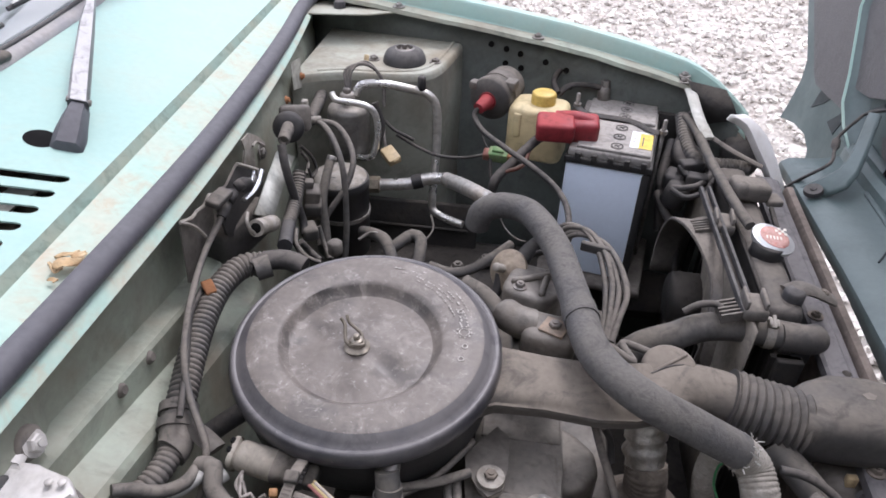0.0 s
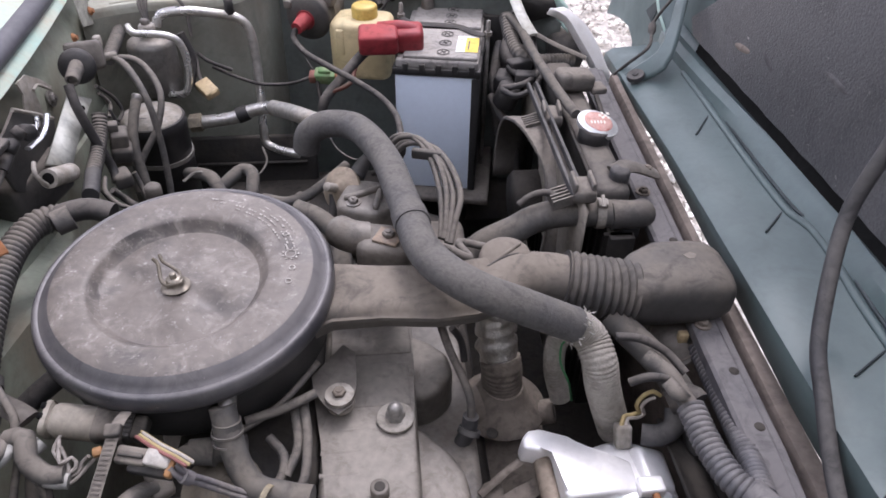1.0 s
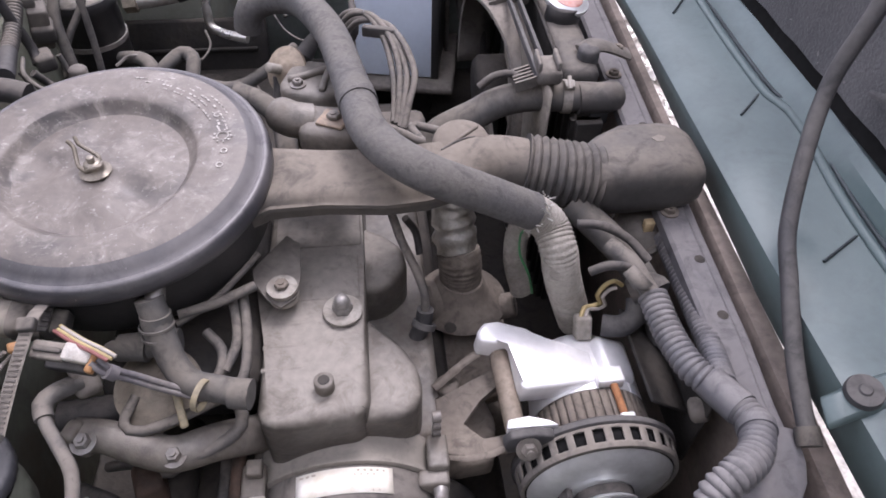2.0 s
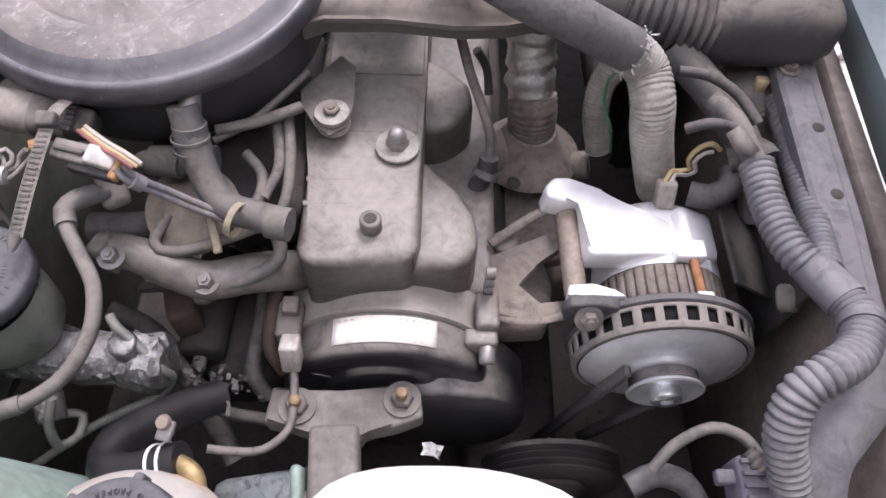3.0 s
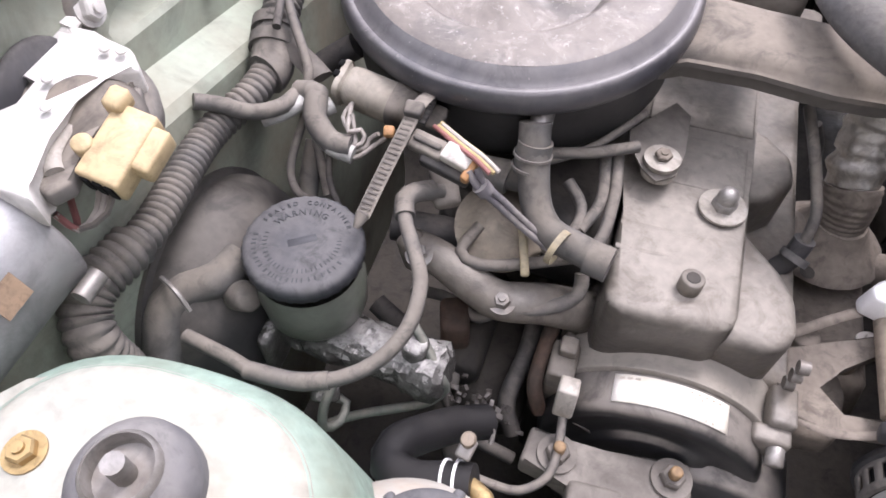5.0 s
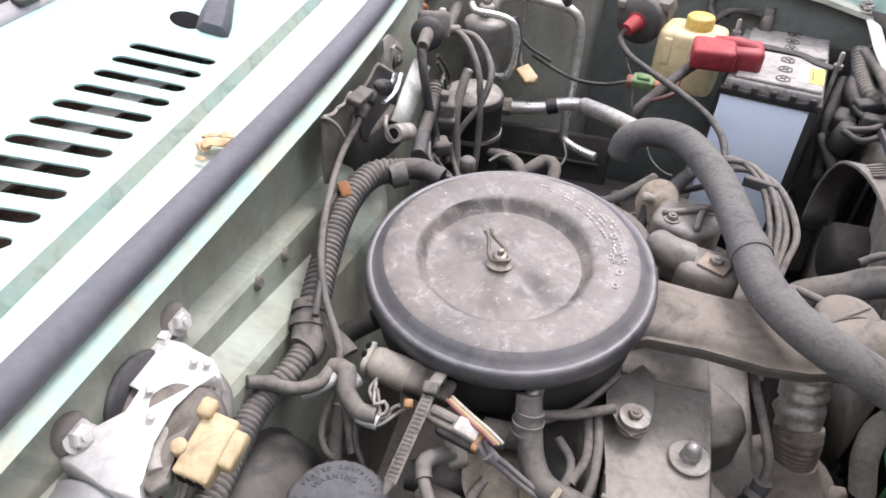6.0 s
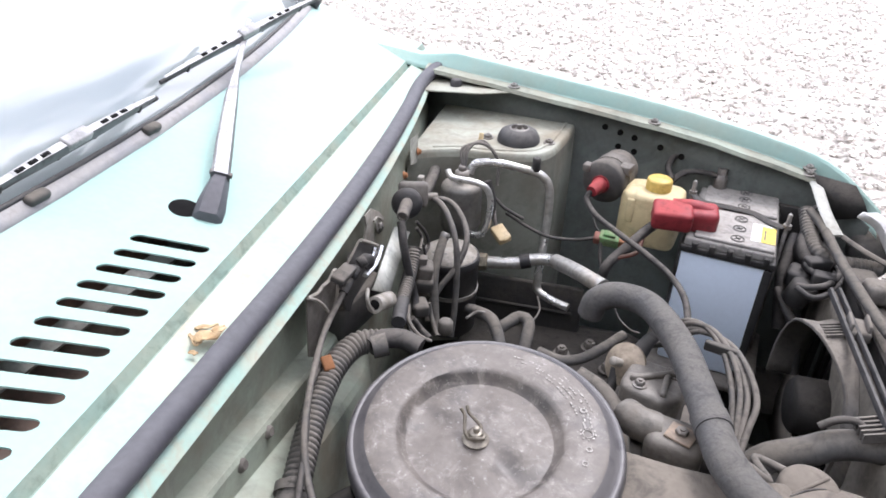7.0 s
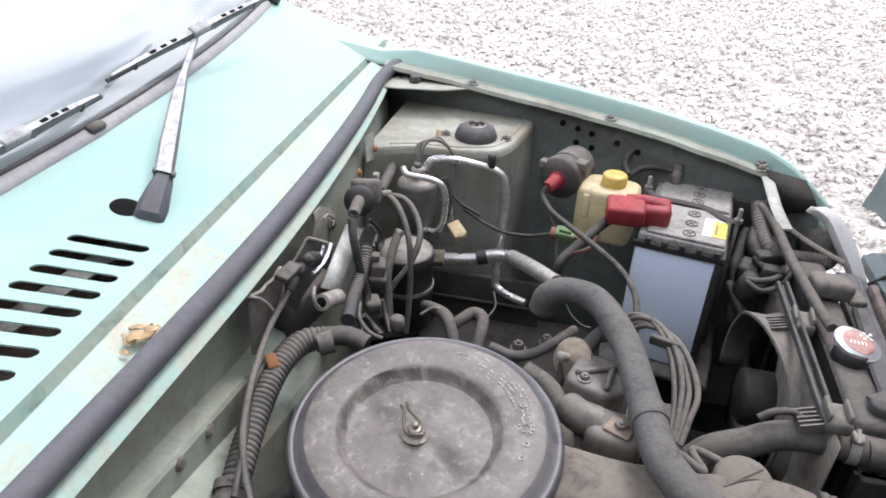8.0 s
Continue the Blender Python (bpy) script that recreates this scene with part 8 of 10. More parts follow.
def front_right():
    t = thing("wiring_harness", "grey corrugated harness beside the front rail", "wiring harness", (0.47, -0.15, 0.70))
    pts = [(0.442, -0.050, 0.795), (0.454, -0.080, 0.784), (0.457, -0.117, 0.780), (0.464, -0.151, 0.780), (0.477, -0.172, 0.781), (0.486, -0.195, 0.786), (0.487, -0.214, 0.792), (0.474, -0.236, 0.797), (0.455, -0.249, 0.800), (0.437, -0.260, 0.790), (0.432, -0.278, 0.770), (0.441, -0.299, 0.745), (0.451, -0.324, 0.720)]
    part("conduit", tube_bm(pts[1:], 0.0118, 16, rib=0.0013, pitch=0.0056), CONDUIT, t, "grey corrugated conduit")
    part("taped_sleeve", tube_bm([(0.425, -0.030, 0.800), (0.436, -0.044, 0.797), pts[0], V(pts[0]).lerp(V(pts[1]), 0.5), pts[1]], 0.0085, 12), CABLE, t, "grey taped wire sleeve")
    flap = part("tape_flap", sweep_bm([[(0.440, -0.058, 0.803), (0.452, -0.078, 0.798)], [(0.434, -0.064, 0.806), (0.444, -0.084, 0.800)], [(0.428, -0.066, 0.801), (0.434, -0.080, 0.796)]]), CABLE, t, "loose flap of grey tape")
    thicken(flap, 0.001)
    pts2 = [(0.503, 0.012, 0.758), (0.500, -0.056, 0.760), (0.496, -0.105, 0.765), (0.490, -0.143, 0.773), (0.483, -0.170, 0.781)]
    part("conduit", tube_bm(pts2, 0.0098, 14, rib=0.0011, pitch=0.0050), CONDUIT, t, "second grey conduit")
    part("joint_tape", tube_bm([V(pts[4]) + V((-0.004, 0.008, 0)), pts[4], V(pts[5])], 0.0142, 12), CONDUIT, t)
    part("band", ring_bm(V(pts[6]), V(pts[7]) - V(pts[5]), 0.0128, 0.008), CONDUIT, t)
    for pts in ([(0.397, -0.017, 0.815), (0.419, -0.021, 0.815), (0.443, -0.030, 0.805), (0.458, -0.049, 0.795)], [(0.405, -0.052, 0.790), (0.420, -0.055, 0.800), (0.442, -0.055, 0.795)]):
        part("wire", tube_bm(pts, 0.0042, 10), DARKCABLE, t)
    pl = thing("relay_plug", "grey-violet ribbed electrical plug near the rail", "connector", (0.44, -0.29, 0.68))
    k = V((0.440, -0.292, 0.700))
    part("body", box_bm((0.034, 0.034, 0.032), Matrix.Translation(k), 0.004), PLUGV, pl)
    for i in range(4):
        part("rib", box_bm((0.030, 0.003, 0.004), Matrix.Translation(k + V((0, -0.012 + 0.008 * i, 0.017)))), PLUGV, pl)
    part("latch", box_bm((0.014, 0.010, 0.010), Matrix.Translation(k + V((-0.022, 0.004, 0.004))), 0.002), PLUGV, pl)
    part("wire", tube_bm([k + V((0.0, 0.016, 0.014)), (0.434, -0.263, 0.712), (0.412, -0.257, 0.715), (0.389, -0.265, 0.700), (0.376, -0.278, 0.685)], 0.0042, 10), CABLE, pl)
    part("wire_boot", tube_bm([k + V((0, 0.006, 0.016)), (0.432, -0.273, 0.715)], 0.0062, 10, rib=0.0008, pitch=0.005), PLASTIC, pl)
    lo = thing("oil_hose", "black hose low beside the white tank", "hose", (0.4, -0.3, 0.65))
    part("hose", tube_bm([(0.364, -0.285, 0.660), (0.384, -0.277, 0.665), (0.406, -0.282, 0.660), (0.418, -0.297, 0.650)], 0.009, 12), RUBBER, lo)
    ho = thing("horn", "dusty horn and bracket behind the front rail", "horn", (0.45, 0.03, 0.7))
    c = V((0.482, 0.027, 0.755))
    part("disc", lathe_bm([(0, 0.014), (0.012, 0.012), (0.016, 0.006), (0.028, 0.004), (0.030, 0), (0.028, -0.006), (0, -0.008)], frame_of(c, (-0.3, -0.5, 1)), 28), BRACKET, ho)
    part("ring", ring_bm(c + V((0, 0, 0.004)), (-0.3, -0.5, 1), 0.024, 0.006), RUST, ho)
    part("terminal", box_bm((0.010, 0.008, 0.014), Matrix.Translation(c + V((0.004, -0.008, 0.014))), 0.001, 1), CONNYEL, ho)
    hp = thing("heater_pipe", "grey rubber hose passing behind the alternator", "hose", (0.45, -0.02, 0.72))
    part("hose", tube_bm([(0.404, 0.028, 0.800), (0.420, 0.014, 0.790), (0.440, -0.010, 0.780), (0.458, -0.032, 0.765), (0.475, -0.055, 0.740), (0.485, -0.075, 0.710)], 0.0145, 14), HOSE, hp)
    rb = thing("rail_bracket", "dark folded sheet bracket under the front rail", "bracket", (0.49, -0.12, 0.68))
    part("fold", box_bm((0.05, 0.10, 0.004), Matrix.Translation((0.465, -0.10, 0.715)) @ pose(0, 0, 0, 0, 35, 0), 0.001, 1), DEEP, rb)
    part("web", box_bm((0.004, 0.14, 0.10), Matrix.Translation((0.486, -0.10, 0.70)), 0.001, 1), DEEP, rb)
    part("bolt_boss", cyl_bm((0.479, -0.157, 0.720), V((0.479, -0.157, 0.720)) + V((0.012, -0.004, 0.008)), 0.011, bevel=0.002), BRACKET, rb)
    hl = thing("headlamp", "near headlamp shell behind the rail", "headlamp", (0.53, -0.37, 0.62))
    part("shell", lathe_bm([(0.02, 0.0), (0.05, 0.012), (0.075, 0.05), (0.08, 0.07)], frame_of((0.505, -0.39, 0.655), (1, 0, 0.05)), 32), PLASTIC, hl, "dusty dark lamp shell")
    part("rim", lathe_bm([(0.078, 0.068), (0.086, 0.068), (0.086, 0.078), (0.078, 0.078)], frame_of((0.505, -0.39, 0.655), (1, 0, 0.05)), 32), WHITE, hl, "white rim")


CONDUIT = mat("grey_conduit", (0.105, 0.105, 0.113), 0.5, dirt=(0.165, 0.158, 0.155), amount=0.5, scale=18, bump=0.08)
PLUGV = mat("violet_grey_plastic", (0.105, 0.095, 0.125), 0.6, dirt=(0.15, 0.14, 0.145), amount=0.45, scale=40)
front_right()


# ---- far side: battery and its neighbours ----
def battery():
    t = thing("battery", "blue-white cased car battery with a dusty black-rimmed top", "battery", (0.29, 0.58, 0.64))
    B = Matrix.Translation((0.206, 0.484, 0.0)) @ rotz(-10.5)
    W, L = 0.122, 0.200

    def at(u, v, z):
        return B @ V((u, v, z))

    def block(u0, u1, v0, v1, z0, z1, bev=0.003):
        return box_bm((u1 - u0, v1 - v0, z1 - z0), B @ Matrix.Translation(((u0 + u1) / 2, (v0 + v1) / 2, (z0 + z1) / 2)), bev)

    part("case", block(0, W, 0, L, 0.655, 0.851, 0.004), BATBLUE, t, "pale blue translucent case")
    # black strip paints the shade on the case's right side
    part("case_edge_shade", block(W - 0.010, W + 0.0015, -0.0015, L, 0.655, 0.848, 0.002), BLACK, t, "black strip painting the shaded right corner of the case")
    part("rim", block(-0.003, W + 0.003, -0.003, L + 0.003, 0.849, 0.860, 0.002), BLACK, t, "black lid rim")
    lid = part("lid", block(0.001, W - 0.001, 0.001, L - 0.001, 0.858, 0.872, 0.003), BATTOP, t, "dusty grey lid")
    part("lid_step", block(0.012, W - 0.003, 0.004, 0.106, 0.871, 0.877, 0.002), BATTOP, lid)
    part("lid_step", block(0.010, W - 0.004, 0.118, L - 0.004, 0.871, 0.877, 0.002), BATTOP, lid)
    for i in range(5):
        part("lid_notch", block(0.012 + 0.024 * i, 0.020 + 0.024 * i, -0.0045, 0.004, 0.855, 0.867, 0.001), BLACK, lid)
    for i, v in enumerate((0.018, 0.051, 0.084, 0.130, 0.157, 0.184)):
        c = at(0.069, v, 0.877)
        cap = part("vent_cap", lathe_bm([(0, 0.0012), (0.0068, 0.0012), (0.0074, 0.0002), (0.0084, 0.0002), (0.0090, 0.0014), (0.0096, 0.0)], Matrix.Translation(c), 28), BATTOP, lid, "round vent cap with a cross slot")
        bm = bmesh.new()
        for a in (25, 115):
            box_bm((0.0105, 0.0014, 0.0008), Matrix.Translation(c + V((0, 0, 0.0016))) @ rotz(a), bm=bm)
        lathe_bm([(0.0080, 0.0006), (0.0085, 0.0010), (0.0090, 0.0006)], Matrix.Translation(c + V((0, 0, 0.0012))), 28, bm)
        part("cross_slot", bm, BLACK, cap)
    lab = part("label", block(0.086, 0.118, 0.022, 0.080, 0.8772, 0.8778, 0), WHITE, lid, "white label half")
    part("label_yellow", block(0.099, 0.118, 0.022, 0.074, 0.8778, 0.8782, 0), LABELY, lab, "yellow label half")
    bm = bmesh.new()
    for i in range(4):
        merge(bm, block(0.089, 0.0945, 0.030 + 0.012 * i, 0.0312 + 0.012 * i, 0.8779, 0.8781, 0))
    merge(bm, block(0.103, 0.105, 0.030, 0.062, 0.8783, 0.8785, 0))
    part("label_bars", bm, INK, lab)
    # hold-down bar with its two rods
    hb = thing("battery_clamp", "thin grey battery hold-down bar with threaded rods", "battery clamp", at(0.06, 0.11, 0.88))
    pts = [at(-0.008, 0.126, 0.884), at(0.012, 0.112, 0.8805), at(0.05, 0.114, 0.8795), at(0.085, 0.110, 0.8795), at(0.108, 0.090, 0.8795), at(W + 0.006, 0.072, 0.884)]
    part("bar", tube_bm(pts, 0.0065, 8, flat=0.35), BLACK, hb)
    for u, v in ((-0.008, 0.128), (W + 0.008, 0.074)):
        part("rod", cyl_bm(at(u, v, 0.66), at(u, v, 0.906), 0.0032, bevel=0.001, seg=10), STEEL, hb, "threaded rod")
        part("nut", lathe_bm([(0, 0), (0.0065, 0), (0.0065, 0.006), (0, 0.006)], Matrix.Translation(at(u, v, 0.883)), 6), STEEL, hb)
    # terminals
    rc = thing("terminal_cover", "red plastic terminal cover on the battery", "terminal cover", at(0.01, 0.07, 0.875))
    a, b = V((0.160, 0.512, 0.894)), V((0.250, 0.513, 0.890))
    f = frame_of((a + b) / 2, (0, -0.15, 1), (b - a))
    part("cover", box_bm((0.042, 0.056, 0.030), f @ Matrix.Translation((0.010, -0.020, 0.003)), 0.006, 3), RED, rc)
    part("cover_front", box_bm((0.040, 0.046, 0.034), f @ Matrix.Translation((-0.004, 0.022, -0.003)), 0.008, 3), RED, rc)
    part("cover_ridge", tube_bm([f @ V((-0.010, -0.020, 0.008)), f @ V((-0.008, 0.012, 0.011)), f @ V((-0.006, 0.034, 0.006))], 0.010, 12), RED, rc)
    part("cable", tube_bm([(0.194, 0.525, 0.880), (0.163, 0.505, 0.872), (0.130, 0.469, 0.850), (0.106, 0.444, 0.830), (0.100, 0.447, 0.800)], 0.0075, 10), DARKCABLE, rc, "thick black battery cable")
    part("cable", tube_bm([(0.170, 0.515, 0.875), (0.152, 0.493, 0.860), (0.143, 0.456, 0.850), (0.116, 0.449, 0.840)], 0.0032, 8), BROWNWIRE, rc, "thin brown-red wire")
    ng = thing("battery_terminal", "dark clamp and cable on the battery's rear post", "terminal", at(0.02, 0.17, 0.875))
    c = V((0.267, 0.668, 0.895))
    part("post", cyl_bm(c + V((0, 0, -0.02)), c + V((0, 0, 0.004)), 0.011, 0.010, 0.002, 20), STEEL, ng, "grey clamp post")
    part("bolt_head", lathe_bm([(0, 0.014), (0.007, 0.014), (0.008, 0.012), (0.008, 0.003), (0, 0.003)], Matrix.Translation(c), 6), STEEL, ng)
    part("clamp_bar", tube_bm([c, (0.232, 0.664, 0.900), (0.205, 0.651, 0.900), (0.191, 0.647, 0.885)], 0.0062, 10, flat=0.7), DARKCABLE, ng, "dark clamp arm")
    part("cable", tube_bm([(0.190, 0.642, 0.890), (0.182, 0.669, 0.900), (0.192, 0.685, 0.915), (0.216, 0.700, 0.920)], 0.005, 10), DARKCABLE, ng)
    tr = thing("battery_tray", "dusty steel battery tray", "battery tray", at(0.06, 0.1, 0.63))
    part("tray", box_bm((W + 0.05, L + 0.05, 0.012), B @ Matrix.Translation((W / 2, L / 2, 0.648)), 0.004), BRACKET, tr)
    part("tray_leg", box_bm((0.10, 0.12, 0.20), B @ Matrix.Translation((W / 2, L / 2, 0.545)), 0.01), DEEP, tr)


BROWNWIRE = mat("brown_wire", (0.14, 0.05, 0.035), 0.5, dirt=(0.12, 0.08, 0.06), amount=0.4, scale=50)
battery()


def reservoir():
    t = thing("washer_bottle", "yellowed plastic bottle with a yellow screw cap", "bottle", (0.165, 0.585, 0.80))
    c = V((0.166, 0.580, 0.910))
    poly = [(-0.050, -0.030), (-0.050, 0.020), (-0.035, 0.034), (0.03, 0.034), (0.042, 0.022), (0.042, -0.030), (0.03, -0.038), (-0.038, -0.038)]
    part("bottle", prism_bm(poly, 0.088, Matrix.Translation((c.x, c.y, c.z - 0.012)) @ rotz(-12), 0.010, seg=3), CREAM, t, "yellowed translucent bottle")
    part("grip", box_bm((0.013, 0.006, 0.040), Matrix.Translation((c.x - 0.038, c.y - 0.030, c.z - 0.040)) @ rotz(-12), 0.003), CREAM, t)
    part("cap", lathe_bm([(0, 0.006), (0.016, 0.006), (0.0185, 0.004), (0.019, 0.001), (0.019, -0.013), (0, -0.013)], Matrix.Translation(c), 48, wobble=0.02, lobes=24), YELLOW, t, "yellow ribbed cap")
    co = thing("ignition_coil", "black ignition coil with red boot on the inner wing", "ignition coil", (0.08, 0.58, 0.86))
    p = V((0.075, 0.556, 0.899))
    d = V((0.20, 0.52, 0.02)).normalized()
    part("body", lathe_bm([(0, 0.008), (0.012, 0.010), (0.022, 0.013), (0.0325, 0.016), (0.0345, 0.020), (0.0345, 0.030), (0.032, 0.033), (0.031, 0.085), (0, 0.085)], frame_of(p, d), 40), PLASTIC, co)
    part("tab", box_bm((0.018, 0.014, 0.022), frame_of(p + d * 0.030 + V((0.028, 0, 0.022)), d), 0.002), BRACKET, co, "grey bracket tab")
    part("tab", box_bm((0.012, 0.012, 0.016), frame_of(p + d * 0.030 + V((-0.030, 0, 0.018)), d), 0.002), BRACKET, co)
    part("strap", ring_bm(p + d * 0.055, d, 0.031, 0.02, 0.002), BRACKET, co, "steel strap")
    part("boot", tube_bm([p + d * 0.016, p, p - d * 0.014 + V((-0.003, 0, -0.003))], lambda u: 0.013 - 0.004 * u, 16), RED, co, "red rubber boot")
    part("boot_ring", ring_bm(p + d * 0.012, d, 0.0115, 0.006, 0.003), RED, co)
    part("lead", tube_bm([p - d * 0.010, (0.061, 0.542, 0.885), (0.078, 0.512, 0.873), (0.116, 0.470, 0.868), (0.154, 0.434, 0.862), (0.186, 0.397, 0.856), (0.204, 0.358, 0.850), (0.209, 0.321, 0.840), (0.207, 0.305, 0.820), (0.17, 0.36, 0.76)], 0.0043, 10), DARKCABLE, co, "grey high-tension lead")
    part("bracket", box_bm((0.05, 0.004, 0.05), frame_of(p + d * 0.06 + V((0, 0.012, -0.01)), d), 0.001, 1), BRACKET, co)
    gc = thing("green_connector", "green wire connector beside the battery", "connector", (0.1, 0.53, 0.82))
    k = V((0.104, 0.512, 0.835))
    part("body", box_bm((0.030, 0.018, 0.018), frame_of(k, (0, -0.4, 1), (0.1, 1, 0)), 0.002), GREENPL, gc)
    part("latch", box_bm((0.018, 0.010, 0.006), frame_of(k + V((0, -0.003, 0.010)), (0, -0.4, 1), (0.1, 1, 0)), 0.001, 1), GREENPL, gc)
    for dx, m in ((0.019, ORANGE0), (-0.018, REDBROWN)):
        part("insert", box_bm((0.010, 0.016, 0.014), frame_of(k + V((dx, -0.001, 0.0)), (0, -0.4, 1), (0.1, 1, 0)), 0.0015, 1), m, gc)
    part("wire", tube_bm([k + V((-0.016, 0, 0)), (0.053, 0.512, 0.825), (0.014, 0.501, 0.830), (-0.018, 0.502, 0.840), (-0.057, 0.520, 0.850)], 0.0028, 8), DARKCABLE, gc, "taped dark wires")
    part("wire", tube_bm([k + V((-0.012, -0.004, -0.004)), (0.095, 0.496, 0.810), (0.103, 0.481, 0.790), (0.116, 0.451, 0.770)], 0.003, 8), DARKCABLE, gc)
    part("wire", tube_bm([k + V((-0.01, 0, 0)), (0.079, 0.529, 0.850), (0.071, 0.546, 0.870)], 0.0015, 6), DARKCABLE, gc)
    tg = thing("loose_plug", "yellowed loose wire plug hanging behind the pipes", "connector", (-0.03, 0.50, 0.84))
    k = V((-0.053, 0.450, 0.850))
    part("body", box_bm((0.020, 0.030, 0.012), frame_of(k, (0, -0.4, 1), (0.7, -0.9, 0)), 0.002), CONNYEL, tg)
    part("clip", box_bm((0.010, 0.010, 0.008), frame_of(k + V((0.008, -0.008, -0.002)), (0, -0.4, 1), (0.7, -0.9, 0)), 0.001, 1), CONNYEL, tg)
    part("wire", tube_bm([k + V((-0.008, 0.012, 0)), (-0.070, 0.486, 0.860), (-0.077, 0.524, 0.870), (-0.060, 0.508, 0.865), (-0.028, 0.508, 0.850)], 0.0028, 8), DARKCABLE, tg)


REDBROWN = mat("red_insert", (0.26, 0.11, 0.08), 0.5, bump=0)
ORANGE0 = mat("orange_insert", (0.42, 0.20, 0.10), 0.5, bump=0)
reservoir()


# ---- far side: pipes, filters and valves by the bulkhead ----
def pipes():
    t = thing("fuel_pipes", "bent dull aluminium pipes in front of the strut tower", "pipes", (-0.05, 0.5, 0.75))
    p1 = part("pipe", tube_bm([(-0.113, 0.490, 0.923), (-0.106, 0.496, 0.937), (-0.075, 0.504, 0.939), (-0.034, 0.514, 0.930), (-0.008, 0.517, 0.922), (0.005, 0.517, 0.903), (0.008, 0.512, 0.858), (0.007, 0.500, 0.804), (0.006, 0.486, 0.760), (0.010, 0.478, 0.743), (0.035, 0.465, 0.738), (0.059, 0.455, 0.737)], 0.0063, 12), PIPE, t, "thick dull aluminium pipe")
    part("valve_cap", cyl_bm(V((-0.018, 0.517, 0.928)), V((-0.018, 0.517, 0.928)) + V((0, 0, 0.022)), 0.0068, 0.006, 0.0015, 16), BLACK, p1, "black valve cap")
    part("pipe", tube_bm([(-0.138, 0.455, 0.939), (-0.131, 0.448, 0.932), (-0.108, 0.448, 0.930), (-0.088, 0.450, 0.926), (-0.077, 0.452, 0.917), (-0.072, 0.452, 0.895), (-0.074, 0.448, 0.864), (-0.081, 0.446, 0.848), (-0.094, 0.448, 0.843), (-0.109, 0.455, 0.843)], 0.0048, 12), PIPE, t, "thin dull aluminium pipe")
    e = thing("hose_elbow", "bright aluminium hose elbow with a black clip", "pipe", (0.03, 0.42, 0.78))
    pts = [(-0.088, 0.454, 0.795), (-0.060, 0.455, 0.797), (-0.027, 0.459, 0.800), (-0.000, 0.464, 0.808), (0.031, 0.456, 0.815), (0.064, 0.420, 0.825), (0.103, 0.368, 0.838)]
    part("elbow", tube_bm(pts, 0.0092, 14), PIPE, e)
    part("sleeve", tube_bm([V(pts[4]), V(pts[5]), V(pts[6])], 0.0112, 14), CHROMEB, e, "bright crimped sleeve")
    part("clip", tube_bm([V(pts[2]).lerp(V(pts[3]), 0.2), V(pts[2]).lerp(V(pts[3]), 0.75)], 0.0115, 12), BLACK, e, "black clip")
    part("union_nut", lathe_bm([(0, 0), (0.013, 0), (0.013, 0.016), (0.010, 0.018), (0, 0.018)], frame_of(pts[0], V(pts[1]) - V(pts[0])), 6), BRASSD, e, "dull union nut")
    c = thing("fuel_canister", "grey steel canister with wiring below the strut tower", "canister", (-0.13, 0.5, 0.8))
    k = V((-0.121, 0.475, 0.917))
    part("can", lathe_bm([(0, 0.0), (0.010, 0.0), (0.020, -0.002), (0.029, -0.006), (0.031, -0.012), (0.031, -0.070), (0.027, -0.080), (0, -0.082)], Matrix.Translation(k), 36), STEELD, c)
    part("neck", cyl_bm(k, k + V((0, 0, 0.016)), 0.0105, bevel=0.002), BRACKETL, c)
    part("terminal", cyl_bm(k + V((0, 0, 0.015)), k + V((0, 0, 0.024)), 0.006, bevel=0.002), STEEL, c)
    for i, off in enumerate((0.0, 0.004, 0.009)):
        part("wire", tube_bm([k + V((0.002 * i, 0, 0.022)), k + V((-0.004 + off, 0.012, 0.045)), k + V((0.022, 0.028 + off, 0.050)), k + V((0.045, 0.030 + off, 0.030 - off)), k + V((0.050, 0.020, -0.01))], 0.0024, 6), CABLE, c)
    part("hose", tube_bm([(-0.169, 0.442, 0.900), (-0.173, 0.504, 0.905), (-0.179, 0.573, 0.910), (-0.169, 0.605, 0.912), (-0.147, 0.614, 0.905)], 0.0085, 12, rib=0.0008, pitch=0.005), CABLE, c, "grey corrugated hose")
    part("hose", tube_bm([k + V((0.036, 0.02, -0.005)), k + V((0.046, 0.016, -0.04)), k + V((0.040, 0.0, -0.075))], 0.0055, 10), DARKCABLE, c)
    part("strap", box_bm((0.008, 0.003, 0.05), frame_of((-0.116, 0.573, 0.930), (0.05, 0.2, 1)), 0.001, 1), CONNYEL, c, "yellowed cable strap")
    f = thing("carbon_canister", "black cylindrical canister with pale dusty top and band", "canister", (-0.13, 0.40, 0.72))
    k = V((-0.112, 0.378, 0.850))
    part("can", lathe_bm([(0, 0.0), (0.033, 0.0), (0.0405, -0.002), (0.042, -0.006), (0.042, -0.014), (0.0405, -0.016), (0.040, -0.12), (0.036, -0.125), (0, -0.125)], Matrix.Translation(k), 40), BLACK, f, "black plastic canister")
    part("top", lathe_bm([(0, 0.004), (0.029, 0.003), (0.037, 0.001), (0.039, -0.003)], Matrix.Translation(k), 40), BRACKETL, f, "pale dusty top")
    part("band", ring_bm(k + V((0, 0, -0.055)), (0.05, 0, 1), 0.0402, 0.006, 0.0018), STEEL, f, "steel band")
    part("outlet", cyl_bm(k + V((0.010, -0.004, 0)), k + V((0.012, -0.004, 0.010)), 0.006, bevel=0.001), BRACKETL, f, "dusty outlet")
